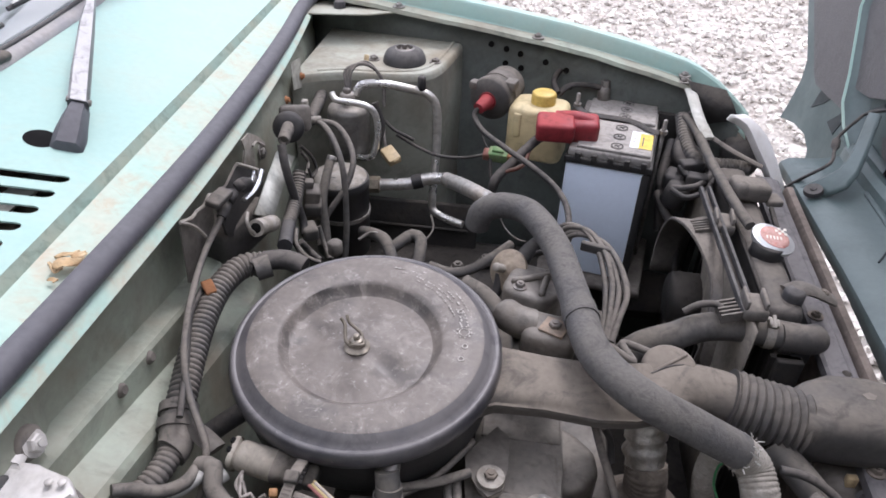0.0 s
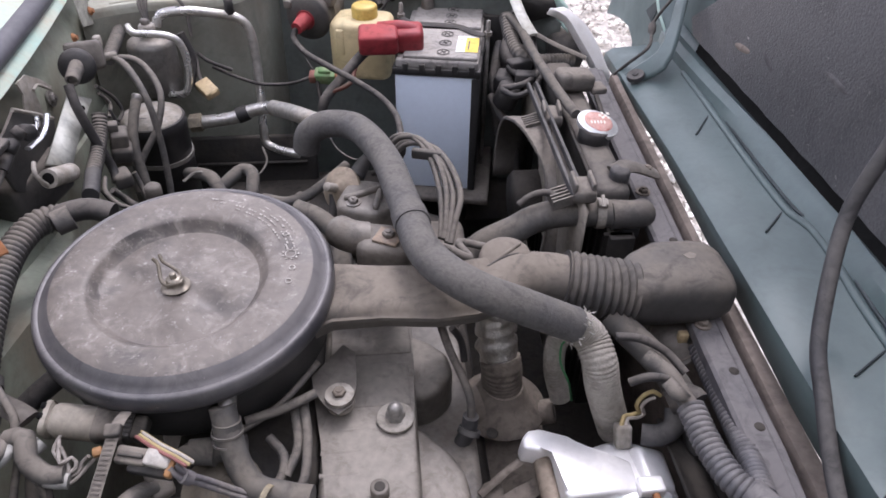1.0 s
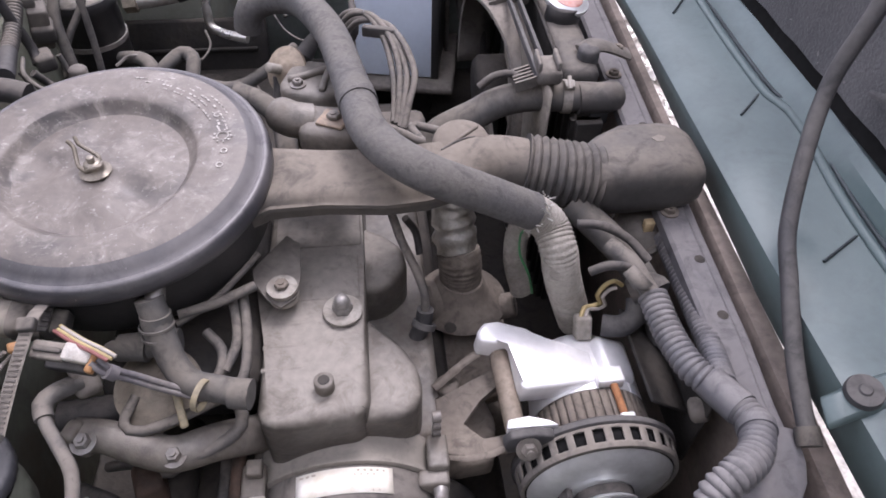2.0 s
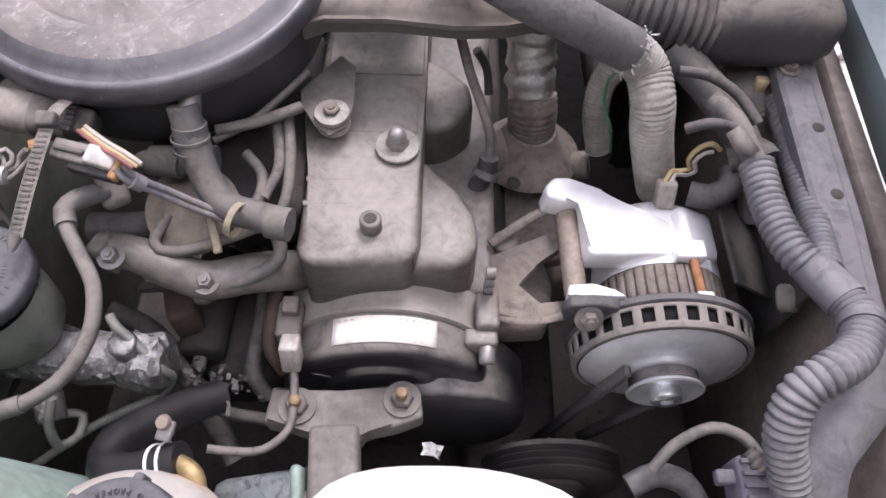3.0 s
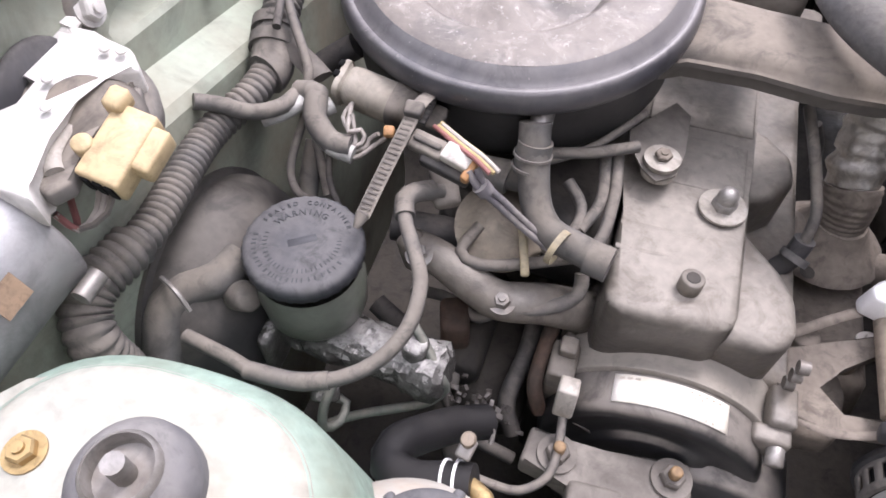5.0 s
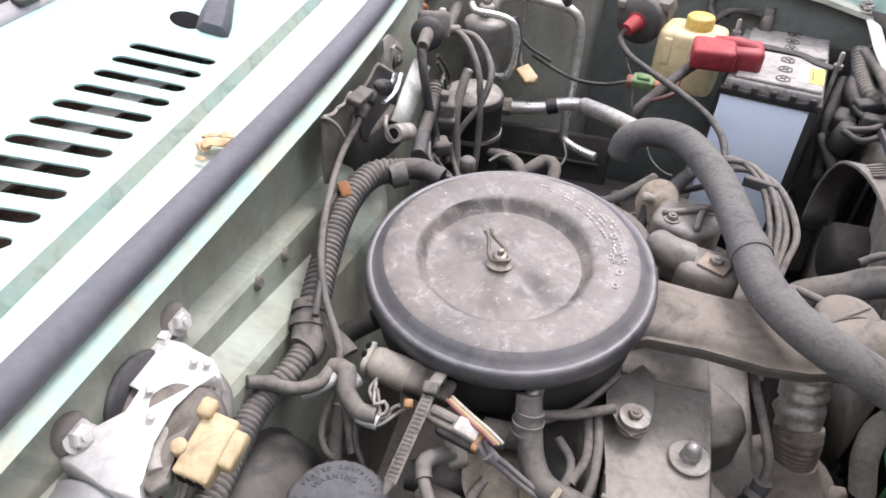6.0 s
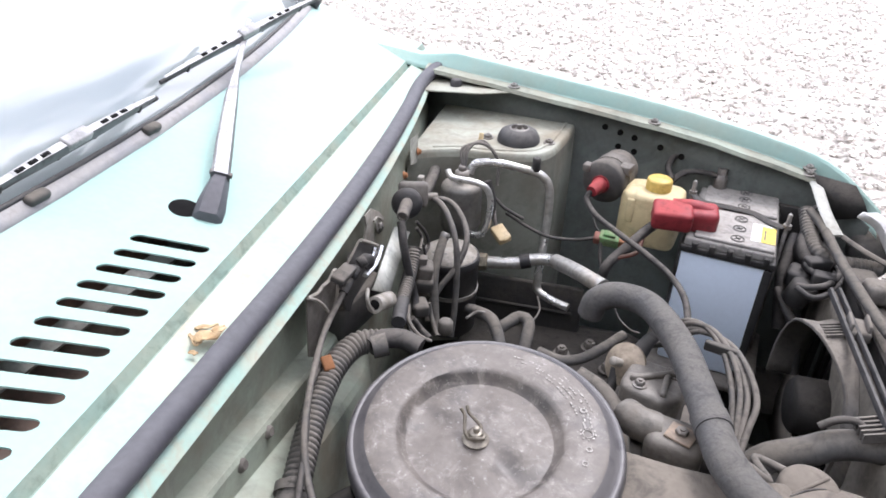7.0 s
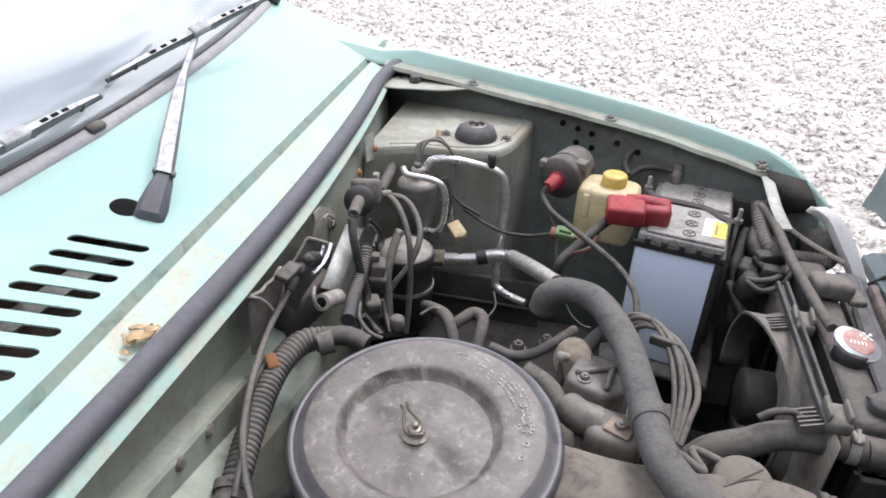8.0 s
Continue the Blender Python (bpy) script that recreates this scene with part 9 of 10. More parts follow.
    part("print", box_bm((0.020, 0.0022, 0.0004), Matrix.Translation(k + V((-0.012, -0.014, 0.0038)))), INK, f)
    v = thing("vacuum_valve", "round black vacuum valve with two thin hoses on a pale plate", "valve", (-0.17, 0.33, 0.88))
    k = V((-0.163, 0.334, 0.939))
    d = V((0.12, -0.50, 0.20)).normalized()
    part("disc", lathe_bm([(0, 0.005), (0.009, 0.005), (0.0165, 0.003), (0.0200, 0.0), (0.0205, -0.003), (0.0190, -0.006), (0.015, -0.008), (0.015, -0.020), (0, -0.022)], frame_of(k, d), 40), BLACK, v, "black valve disc")
    part("cap", lathe_bm([(0, 0.030), (0.0045, 0.030), (0.0050, 0.034), (0.0068, 0.034), (0.0078, 0.032), (0.0084, 0.004), (0.0100, 0.0)], frame_of(k, d + V((-0.10, 0, -0.42))), 24), PLASTICL, v, "grey valve spout")
    part("rear_block", box_bm((0.040, 0.034, 0.030), frame_of(k - d * 0.030 + V((0.006, 0.004, 0.010)), d), 0.006, 3), BRACKET, v, "dusty cast valve body")
    part("rear_tip", box_bm((0.009, 0.012, 0.014), frame_of(V((-0.172, 0.432, 0.928)), (0, 0, 1)), 0.002), BRACKETL, v, "pale terminal")
    part("side_nipple", cyl_bm(V((-0.150, 0.384, 0.928)), V((-0.150, 0.384, 0.928)) + V((0.014, 0.006, 0.0)), 0.0048, bevel=0.001, seg=14), BRACKETL, v)
    pl = part("mounting_plate", sweep_bm([[V((-0.168, 0.301, 0.921)), V((-0.158, 0.333, 0.898))], [V((-0.162, 0.237, 0.911)), V((-0.150, 0.263, 0.896))], [V((-0.156, 0.180, 0.904)), V((-0.144, 0.204, 0.885))]]), STAYPALE, v, "pale dusty tapering mounting plate", 30)
    thicken(pl, 0.003)
    part("plate_hole", lathe_bm([(0, 0.0008), (0.0022, 0.0008), (0.003, 0)], frame_of(V((-0.157, 0.297, 0.905)) + V((0.002, -0.002, 0.001)), (0.7, -0.6, 0.3)), 12), HOLLOWSHADE, v)
    part("spring_tube", tube_bm([V((-0.143, 0.149, 0.906)), V((-0.143, 0.149, 0.906)).lerp(V((-0.140, 0.190, 0.887)), 0.5), V((-0.140, 0.190, 0.887))], 0.0092, 16, rib=0.0006, pitch=0.004), BRACKETL, v, "short coiled end sleeve")
    part("sleeve_bore", lathe_bm([(0, 0.0006), (0.0052, 0.0006), (0.006, 0)], frame_of(V((-0.143, 0.149, 0.906)), V((-0.143, 0.149, 0.906)) - V((-0.140, 0.190, 0.887))), 16), HOLLOWSHADE, v)
    part("hook", tube_bm([(-0.150, 0.149, 0.925), (-0.147, 0.138, 0.921), (-0.145, 0.141, 0.907), (-0.144, 0.156, 0.893), (-0.144, 0.168, 0.892)], 0.0022, 8), BRACKETL, v, "pale bent hook")
    hv = thing("vacuum_hoses", "thin dusty vacuum hoses falling in front of the black canister", "hoses", (-0.11, 0.33, 0.85), group="vacuum hoses")
    part("hose", tube_bm([(-0.151, 0.395, 0.923), (-0.128, 0.375, 0.925), (-0.110, 0.355, 0.914), (-0.095, 0.335, 0.889), (-0.090, 0.325, 0.843), (-0.089, 0.315, 0.798), (-0.090, 0.305, 0.760)], 0.0042, 10), CABLE, hv)
    part("hose", tube_bm([(-0.150, 0.398, 0.920), (-0.119, 0.395, 0.919), (-0.096, 0.375, 0.906), (-0.084, 0.350, 0.888), (-0.091, 0.330, 0.859), (-0.110, 0.315, 0.830), (-0.120, 0.300, 0.808), (-0.118, 0.285, 0.793)], 0.0042, 10), CABLE, hv)
    part("hose", tube_bm([(-0.152, 0.275, 0.944), (-0.145, 0.262, 0.921), (-0.138, 0.262, 0.882), (-0.130, 0.262, 0.846), (-0.125, 0.250, 0.833)], 0.0052, 10), DARKCABLE, hv, "dark hose")
    hose6 = part("hose", tube_bm([(-0.118, 0.358, 0.881), (-0.118, 0.332, 0.868), (-0.118, 0.312, 0.846), (-0.112, 0.297, 0.806), (-0.105, 0.280, 0.776)], 0.0062, 12), HOSE, hv, "grey-brown hose")
    part("hose_tip", cyl_bm(V((-0.118, 0.358, 0.880)), V((-0.118, 0.358, 0.880)) + V((0.002, 0.006, 0.007)), 0.0066, bevel=0.001), STEEL, hose6, "dull steel hose end")
    part("ribbed_sleeve", tube_bm([(-0.142, 0.301, 0.893), (-0.140, 0.282, 0.879), (-0.137, 0.249, 0.868), (-0.134, 0.220, 0.864)], 0.0078, 14, rib=0.0009, pitch=0.0044), CABLE, hv, "grey ribbed hose sleeve")
    part("sleeve_end", tube_bm([(-0.134, 0.222, 0.865), (-0.130, 0.199, 0.861), (-0.126, 0.182, 0.862)], 0.0088, 12), RUBBER, hv, "black boot on the sleeve")
    sv = thing("solenoid_valve", "small dusty solenoid block behind the hoses", "valve", (-0.13, 0.30, 0.86))
    part("body", box_bm((0.020, 0.022, 0.050), Matrix.Translation(V((-0.130, 0.301, 0.850))) @ pose(0, 0, 0, 12, 8, 20), 0.003), BRACKET, sv)
    part("coil", box_bm((0.024, 0.024, 0.020), Matrix.Translation(V((-0.130, 0.301, 0.850)) + V((0.002, -0.004, -0.004))) @ pose(0, 0, 0, 12, 8, 20), 0.004), PLASTIC, sv, "dark coil")
    part("terminal", box_bm((0.012, 0.010, 0.012), Matrix.Translation(V((-0.130, 0.301, 0.850)) + V((0.0, -0.004, 0.030))) @ pose(0, 0, 0, 12, 8, 20), 0.002), PLASTICL, sv)
    w = thing("tangled_wires", "tangle of thin taped wires by the bulkhead", "wiring", (-0.15, 0.3, 0.84))
    for pts, r, mm in (([(-0.150, 0.336, 0.913), (-0.145, 0.360, 0.887), (-0.140, 0.364, 0.865), (-0.140, 0.343, 0.862)], 0.0022, DARKCABLE), ([(-0.130, 0.236, 0.849), (-0.120, 0.205, 0.849), (-0.105, 0.197, 0.837), (-0.090, 0.199, 0.830)], 0.0026, CABLE), ([(-0.135, 0.316, 0.893), (-0.130, 0.319, 0.864), (-0.128, 0.333, 0.851), (-0.128, 0.311, 0.829)], 0.0018, DARKCABLE), ([(-0.118, 0.287, 0.822), (-0.112, 0.283, 0.800), (-0.100, 0.266, 0.787)], 0.0032, CABLE), ([(-0.125, 0.232, 0.834), (-0.115, 0.238, 0.815), (-0.100, 0.229, 0.810)], 0.0042, DARKCABLE), ([(-0.150, 0.336, 0.904), (-0.146, 0.349, 0.883), (-0.142, 0.326, 0.877)], 0.0022, CABLE), ([(-0.128, 0.213, 0.847), (-0.118, 0.206, 0.830), (-0.118, 0.169, 0.844)], 0.0020, DARKCABLE)):
        part("wire", tube_bm(pts, r, 8), mm, w)
    part("plug", box_bm((0.020, 0.026, 0.018), Matrix.Translation(V((-0.122, 0.260, 0.832))) @ rotz(30), 0.004), PLASTIC, w)
    part("plug", cyl_bm(V((-0.083, 0.239, 0.835)) + V((0, 0, -0.02)), V((-0.083, 0.239, 0.835)), 0.0095, bevel=0.003), BRACKET, w, "round dusty plug")


LABELD = mat("faded_label", (0.42, 0.42, 0.36), 0.7, dirt=(0.30, 0.30, 0.26), amount=0.5, scale=60, bump=0.02, vary=0.1, stain=0.6, stain_col=(0.22, 0.22, 0.20))
STAYPALE = mat("pale_painted_stay", (0.46, 0.47, 0.43), 0.5, dirt=(0.34, 0.33, 0.28), amount=0.4, scale=20, bump=0.08)
CHROMEB = mat("crimp_sleeve", (0.62, 0.61, 0.58), 0.33, 0.7, dirt=(0.45, 0.40, 0.34), amount=0.4, scale=30)
BRASSD = mat("dull_union", (0.42, 0.37, 0.28), 0.5, 0.5, dirt=(0.28, 0.25, 0.2), amount=0.5, scale=40)
STEELD = mat("dark_steel_can", (0.17, 0.165, 0.155), 0.4, 0.5, dirt=(0.24, 0.22, 0.19), amount=0.5, scale=20)
pipes()


def bulkhead_brackets():
    t = thing("cable_bracket", "folded pale steel throttle cable bracket on the bulkhead", "bracket", (-0.18, 0.16, 0.90))

    def side(poly, x, depth, material, name, label="", bevel=0.0006):
        return part(name, prism_bm(poly, depth, Matrix(((0, 0, 1, x), (1, 0, 0, 0), (0, 1, 0, 0), (0, 0, 0, 1))), bevel), material, t, label, 30)

    side([(0.232, 0.934), (0.244, 0.949), (0.238, 0.965), (0.260, 0.964), (0.288, 0.946), (0.307, 0.928), (0.300, 0.927), (0.279, 0.943), (0.266, 0.943), (0.268, 0.914)], -0.185, 0.002, BRACKETL, "tab", "pale strap with a hooked top")
    part("tab_edge", tube_bm([(-0.183, 0.262, 0.946), (-0.183, 0.274, 0.946), (-0.183, 0.297, 0.929)], 0.0016, 6), BRACKETL, t)
    side([(0.070, 0.959), (0.094, 0.950), (0.105, 0.951), (0.122, 0.947), (0.134, 0.951), (0.142, 0.949), (0.137, 0.918), (0.110, 0.896), (0.078, 0.879), (0.063, 0.891)], -0.183, 0.002, BRACKET, "tab", "dusty folded sheet tab")
    part("tab_edge", tube_bm([(-0.181, 0.067, 0.961), (-0.179, 0.079, 0.952), (-0.178, 0.091, 0.939), (-0.177, 0.102, 0.922)], 0.0018, 6), BRACKETL, t, "bright worn edge of the tab")
    part("tab_edge", tube_bm([(-0.182, 0.069, 0.960), (-0.182, 0.092, 0.951), (-0.182, 0.103, 0.952), (-0.182, 0.120, 0.948), (-0.182, 0.132, 0.953), (-0.182, 0.140, 0.950)], 0.0018, 6), BRACKETL, t)
    side([(0.133, 0.946), (0.168, 0.947), (0.197, 0.956), (0.226, 0.936), (0.266, 0.908), (0.250, 0.873), (0.213, 0.879), (0.203, 0.849), (0.147, 0.894)], -0.176, 0.003, PLASTIC, "plate", "dark folded plate")
    part("ledge", box_bm((0.016, 0.032, 0.008), frame_of(V((-0.170, 0.131, 0.952)), (0.2, 0, 1), (0.1, 1, 0)), 0.002), PLASTIC, t, "dark ledge holding the cable")
    part("top_edge", tube_bm([(-0.173, 0.191, 0.960), (-0.172, 0.222, 0.939), (-0.171, 0.254, 0.916)], 0.0022, 8), BRACKETL, t, "pale folded edge")
    part("lever", tube_bm([(-0.160, 0.224, 0.937), (-0.160, 0.213, 0.929), (-0.160, 0.195, 0.926), (-0.160, 0.167, 0.930)], 0.0034, 8, flat=0.6), CHROME, t, "bright worn lever edge")
    part("lever", tube_bm([(-0.163, 0.209, 0.943), (-0.163, 0.202, 0.935), (-0.163, 0.189, 0.933)], 0.0028, 8, flat=0.6), CHROME, t)
    part("adjuster", cyl_bm(V((-0.170, 0.148, 0.937)), V((-0.168, 0.163, 0.941)), 0.0072, bevel=0.002, seg=14), BLACK, t, "black threaded adjuster")
    part("nut", cyl_bm(V((-0.166, 0.165, 0.945)), V((-0.166, 0.165, 0.945)) + V((0.006, 0.006, 0.004)), 0.0068, bevel=0.001, seg=6), DARKCABLE, t)
    part("lever_pivot", cyl_bm(V((-0.168, 0.186, 0.938)), V((-0.168, 0.186, 0.938)) + V((0.010, -0.008, 0.003)), 0.0085, bevel=0.002, seg=16), BLACK, t)
    part("return_spring", tube_bm([V((-0.168, 0.186, 0.938)) + V((0.006 + 0.004 * math.cos(q * 1.3), -0.006 + 0.0022 * q, 0.004 * math.sin(q * 1.3))) for q in range(12)], 0.0009, 6, 0.002), STEEL, t, "small coil spring")
    part("pedestal", box_bm((0.045, 0.09, 0.05), Matrix.Translation(V((-0.192, 0.195, 0.868))) @ rotz(-12), 0.006), PLASTIC, t)
    lb = thing("bulkhead_label", "faded pale paper label on the bulkhead", "label", (-0.2, 0.49, 0.92))
    part("paper", prism_bm([(0.465, 0.975), (0.507, 0.968), (0.504, 0.923), (0.468, 0.933)], 0.0006, Matrix(((0, 0, 1, -0.1985), (1, 0, 0, 0), (0, 1, 0, 0), (0, 0, 0, 1)))), LABELD, lb)
    for p in ((-0.197, 0.501, 0.942), (-0.193, 0.418, 0.939)):
        part("orange_clip", lathe_bm([(0, 0.005), (0.003, 0.005), (0.004, 0.002), (0.006, 0.0)], frame_of(p, (1, 0, 0.2)), 14), RUSTY, t, "rusty orange clip")
    for p in ((-0.195, 0.212, 0.917), (-0.197, 0.317, 0.908)):
        bolt(t, p, (1, 0, 0.2), 0.006)
    lf = thing("dry_leaf", "crumpled dry leaf scraps on the cowl edge", "leaf", (-0.215, -0.045, 0.984))
    rnd = random.Random(6)
    for at, length, width, turn, tilt in (((-0.216, -0.046, 0.9905), 0.026, 0.010, 62, 10), ((-0.225, -0.034, 0.9885), 0.020, 0.006, 25, -12), ((-0.222, -0.054, 0.9890), 0.014, 0.007, 110, 18), ((-0.208, -0.042, 0.9965), 0.016, 0.005, 80, 25), ((-0.229, -0.049, 0.9885), 0.012, 0.003, 150, -5), ((-0.218, -0.066, 0.9880), 0.008, 0.004, 10, 12)):
        rows = []
        for i in range(7):
            u = i / 6
            w2 = width * (0.25 + math.sin(math.pi * min(1, u * 0.85 + 0.1))) * 0.5
            rows.append([(length * (u - 0.5), w2 * k + rnd.gauss(0, width * 0.07), 0.25 * width * abs(k) * (1 + 0.6 * math.sin(7 * u)) + rnd.gauss(0, width * 0.06)) for k in (-1, -0.5, 0, 0.5, 1)])
        bm = sweep_bm(rows)
        bmesh.ops.transform(bm, matrix=Matrix.Translation(at) @ pose(0, 0, 0, tilt, tilt * 0.7, turn), verts=bm.verts)
        ob = part("leaf_scrap", bm, LEAF, lf)
        thicken(ob, 0.0005)


bulkhead_brackets()


# ---- middle: distributor, coolant hoses ----
def distributor():
    t = thing("distributor", "grimy alloy distributor with a tan vacuum capsule", "distributor", (0.17, 0.17, 0.78))
    c = V((0.136, 0.216, 0.835))
    d = V((-0.45, -0.5, 0.45)).normalized()
    part("capsule", lathe_bm([(0, 0.012), (0.006, 0.012), (0.009, 0.009), (0.020, 0.004), (0.0255, 0.001), (0.0255, -0.003), (0.018, -0.010), (0.006, -0.012), (0.005, -0.05), (0, -0.05)], frame_of(c, d), 32), CAPSULE, t, "tan pressed vacuum capsule")
    part("spout", cyl_bm(c + d * 0.010, c + d * 0.028, 0.0052, bevel=0.001, seg=14), BRACKETL, t, "pale spout")
    hc = V((0.169, 0.186, 0.820))
    part("housing", prism_bm([(-0.034, -0.020), (-0.026, -0.032), (0.018, -0.034), (0.032, -0.018), (0.034, 0.016), (0.016, 0.032), (-0.020, 0.030), (-0.034, 0.014)], 0.07, Matrix.Translation(hc + V((0, 0, 0.026))) @ rotz(-18), 0.007, seg=3), ALU, t, "grimy cast alloy housing")
    part("housing_rib", box_bm((0.062, 0.007, 0.008), Matrix.Translation(hc + V((0.0, 0.004, 0.028))) @ rotz(24), 0.003), ALU, t)
    part("housing_rib", box_bm((0.007, 0.05, 0.008), Matrix.Translation(hc + V((0.010, -0.004, 0.027))) @ rotz(-10), 0.003), ALU, t)
    bolt(t, hc + V((-0.018, -0.014, 0.026)), r=0.0055, h=0.006, washer=1.5)
    bolt(t, hc + V((0.020, 0.012, 0.026)), r=0.0055, h=0.006, washer=1.5)
    part("thermostat", box_bm((0.055, 0.045, 0.04), Matrix.Translation((0.185, 0.092, 0.842)) @ rotz(-12), 0.008), ALU, t, "alloy block with a bolt")
    part("bolt_plate", box_bm((0.026, 0.024, 0.003), Matrix.Translation((0.188, 0.088, 0.8635)) @ rotz(-25), 0.0006, 1), BRACKETT, t, "tan plate")
    bolt(t, (0.188, 0.088, 0.865), r=0.0065, h=0.005, washer=0)
    part("neck", tube_bm([(0.138, 0.117, 0.850), (0.150, 0.102, 0.855), (0.167, 0.101, 0.852)], 0.017, 16), ALU, t)
    part("hose", tube_bm([(0.127, 0.214, 0.830), (0.126, 0.206, 0.815), (0.122, 0.198, 0.800)], 0.006, 10), DARKCABLE, t)
    part("boot", tube_bm([(0.152, 0.248, 0.830), (0.162, 0.263, 0.840), (0.172, 0.273, 0.845)], lambda u: 0.0105 - 0.004 * u, 12), RUBBER, t, "rubber boot")
    hl = thing("ignition_leads", "bundle of four dusty ignition leads with a holder", "ignition leads", (0.25, 0.22, 0.8))
    for i in range(4):
        o = V((0.0075 * i, -0.010 * i, 0.003 * (i % 2)))
        part("lead", tube_bm([V((0.187, 0.298, 0.835)) + o * 0.5, V((0.201, 0.296, 0.855)) + o * 0.7, V((0.222, 0.276, 0.865)) + o, V((0.238, 0.237, 0.864)) + o, V((0.246, 0.198, 0.852)) + o, V((0.247, 0.159, 0.838)) + o * 0.6, V((0.244, 0.130, 0.825)) + o * 0.4], 0.0035, 10), CABLE, hl)
    part("holder", box_bm((0.036, 0.008, 0.012), frame_of((0.236, 0.234, 0.866), (0, 0, 1), (0.3, 1, 0)), 0.002), PLASTIC, hl, "black lead holder")
    part("lead", tube_bm([(0.236, 0.081, 0.855), (0.248, 0.073, 0.856), (0.267, 0.065, 0.850), (0.260, 0.097, 0.845), (0.299, 0.085, 0.842)], 0.0042, 10), CABLE, hl)
    hh = thing("heater_hoses", "two bent dusty rubber heater hoses behind the air cleaner", "hoses", (-0.03, 0.33, 0.75), group="heater hoses")
    part("hose", tube_bm([(-0.076, 0.353, 0.775), (-0.057, 0.336, 0.785), (-0.037, 0.318, 0.790), (-0.024, 0.298, 0.780), (-0.016, 0.282, 0.765)], 0.0085, 12), HOSE, hh)
    part("hose", tube_bm([(-0.036, 0.316, 0.765), (-0.019, 0.329, 0.778), (-0.002, 0.343, 0.785), (0.012, 0.333, 0.785), (0.013, 0.313, 0.775), (0.012, 0.296, 0.760)], 0.0085, 12), HOSE, hh)
    part("hose", tube_bm([(0.033, 0.275, 0.785), (0.061, 0.265, 0.785), (0.085, 0.270, 0.788), (0.108, 0.286, 0.795), (0.137, 0.321, 0.800)], 0.007, 10), HOSE, hh)
    part("clip_wire", tube_bm([(-0.071, 0.311, 0.790), (-0.058, 0.324, 0.795), (-0.042, 0.323, 0.795)], 0.002, 6), STEEL, hh)
    ww = thing("bonding_wire", "thin curved steel wire behind the intake hose", "wire", (0.11, 0.3, 0.78))
    part("wire", tube_bm([(0.104, 0.344, 0.850), (0.117, 0.329, 0.840), (0.127, 0.321, 0.825), (0.143, 0.314, 0.815), (0.155, 0.318, 0.810)], 0.0012, 6), STEEL, ww)
    part("wire", tube_bm([(0.013, 0.423, 0.770), (0.020, 0.402, 0.760), (0.011, 0.377, 0.755), (-0.004, 0.380, 0.755)], 0.0016, 6), CABLE, ww)
    bw = thing("breather_pipe", "black hose under the rim of the air cleaner", "hose", (-0.1, -0.06, 0.78))
    part("hose", tube_bm([(-0.131, -0.046, 0.800), (-0.116, -0.037, 0.810), (-0.100, -0.030, 0.820)], 0.010, 12), DARKCABLE, bw)
    part("hose", tube_bm([(0.140, 0.093, 0.800), (0.132, 0.149, 0.815), (0.113, 0.173, 0.825), (0.085, 0.188, 0.830)], 0.011, 12), HOSE, bw)
    sp = thing("ignition_lead", "grey ignition lead with boot beside the cam cover", "ignition lead", (0.26, 0.0, 0.72))
    part("lead", tube_bm([(0.234, 0.031, 0.800), (0.242, -0.000, 0.790), (0.252, -0.013, 0.770), (0.260, -0.027, 0.750), (0.261, -0.036, 0.725)], 0.0042, 10), CABLE, sp)
    part("boot", tube_bm([(0.261, -0.034, 0.730), (0.258, -0.039, 0.710), (0.251, -0.041, 0.695)], 0.0082, 12), RUBBER, sp, "dark plug boot")
    part("boot_ring", ring_bm((0.259, -0.041, 0.715), (-0.3, -0.5, -0.6), 0.0085, 0.006, 0.003), RUBBER, sp)
    part("lead", tube_bm([(0.248, 0.039, 0.780), (0.258, 0.039, 0.760), (0.261, 0.028, 0.740)], 0.0038, 10), DARKCABLE, sp)


CAPSULE = mat("tan_capsule", (0.30, 0.25, 0.19), 0.55, 0.2, dirt=(0.20, 0.165, 0.125), amount=0.45, scale=40, bump=0.15)
BRACKETT = mat("tan_plate", (0.30, 0.22, 0.155), 0.7, dirt=(0.22, 0.19, 0.16), amount=0.4, scale=50)
distributor()


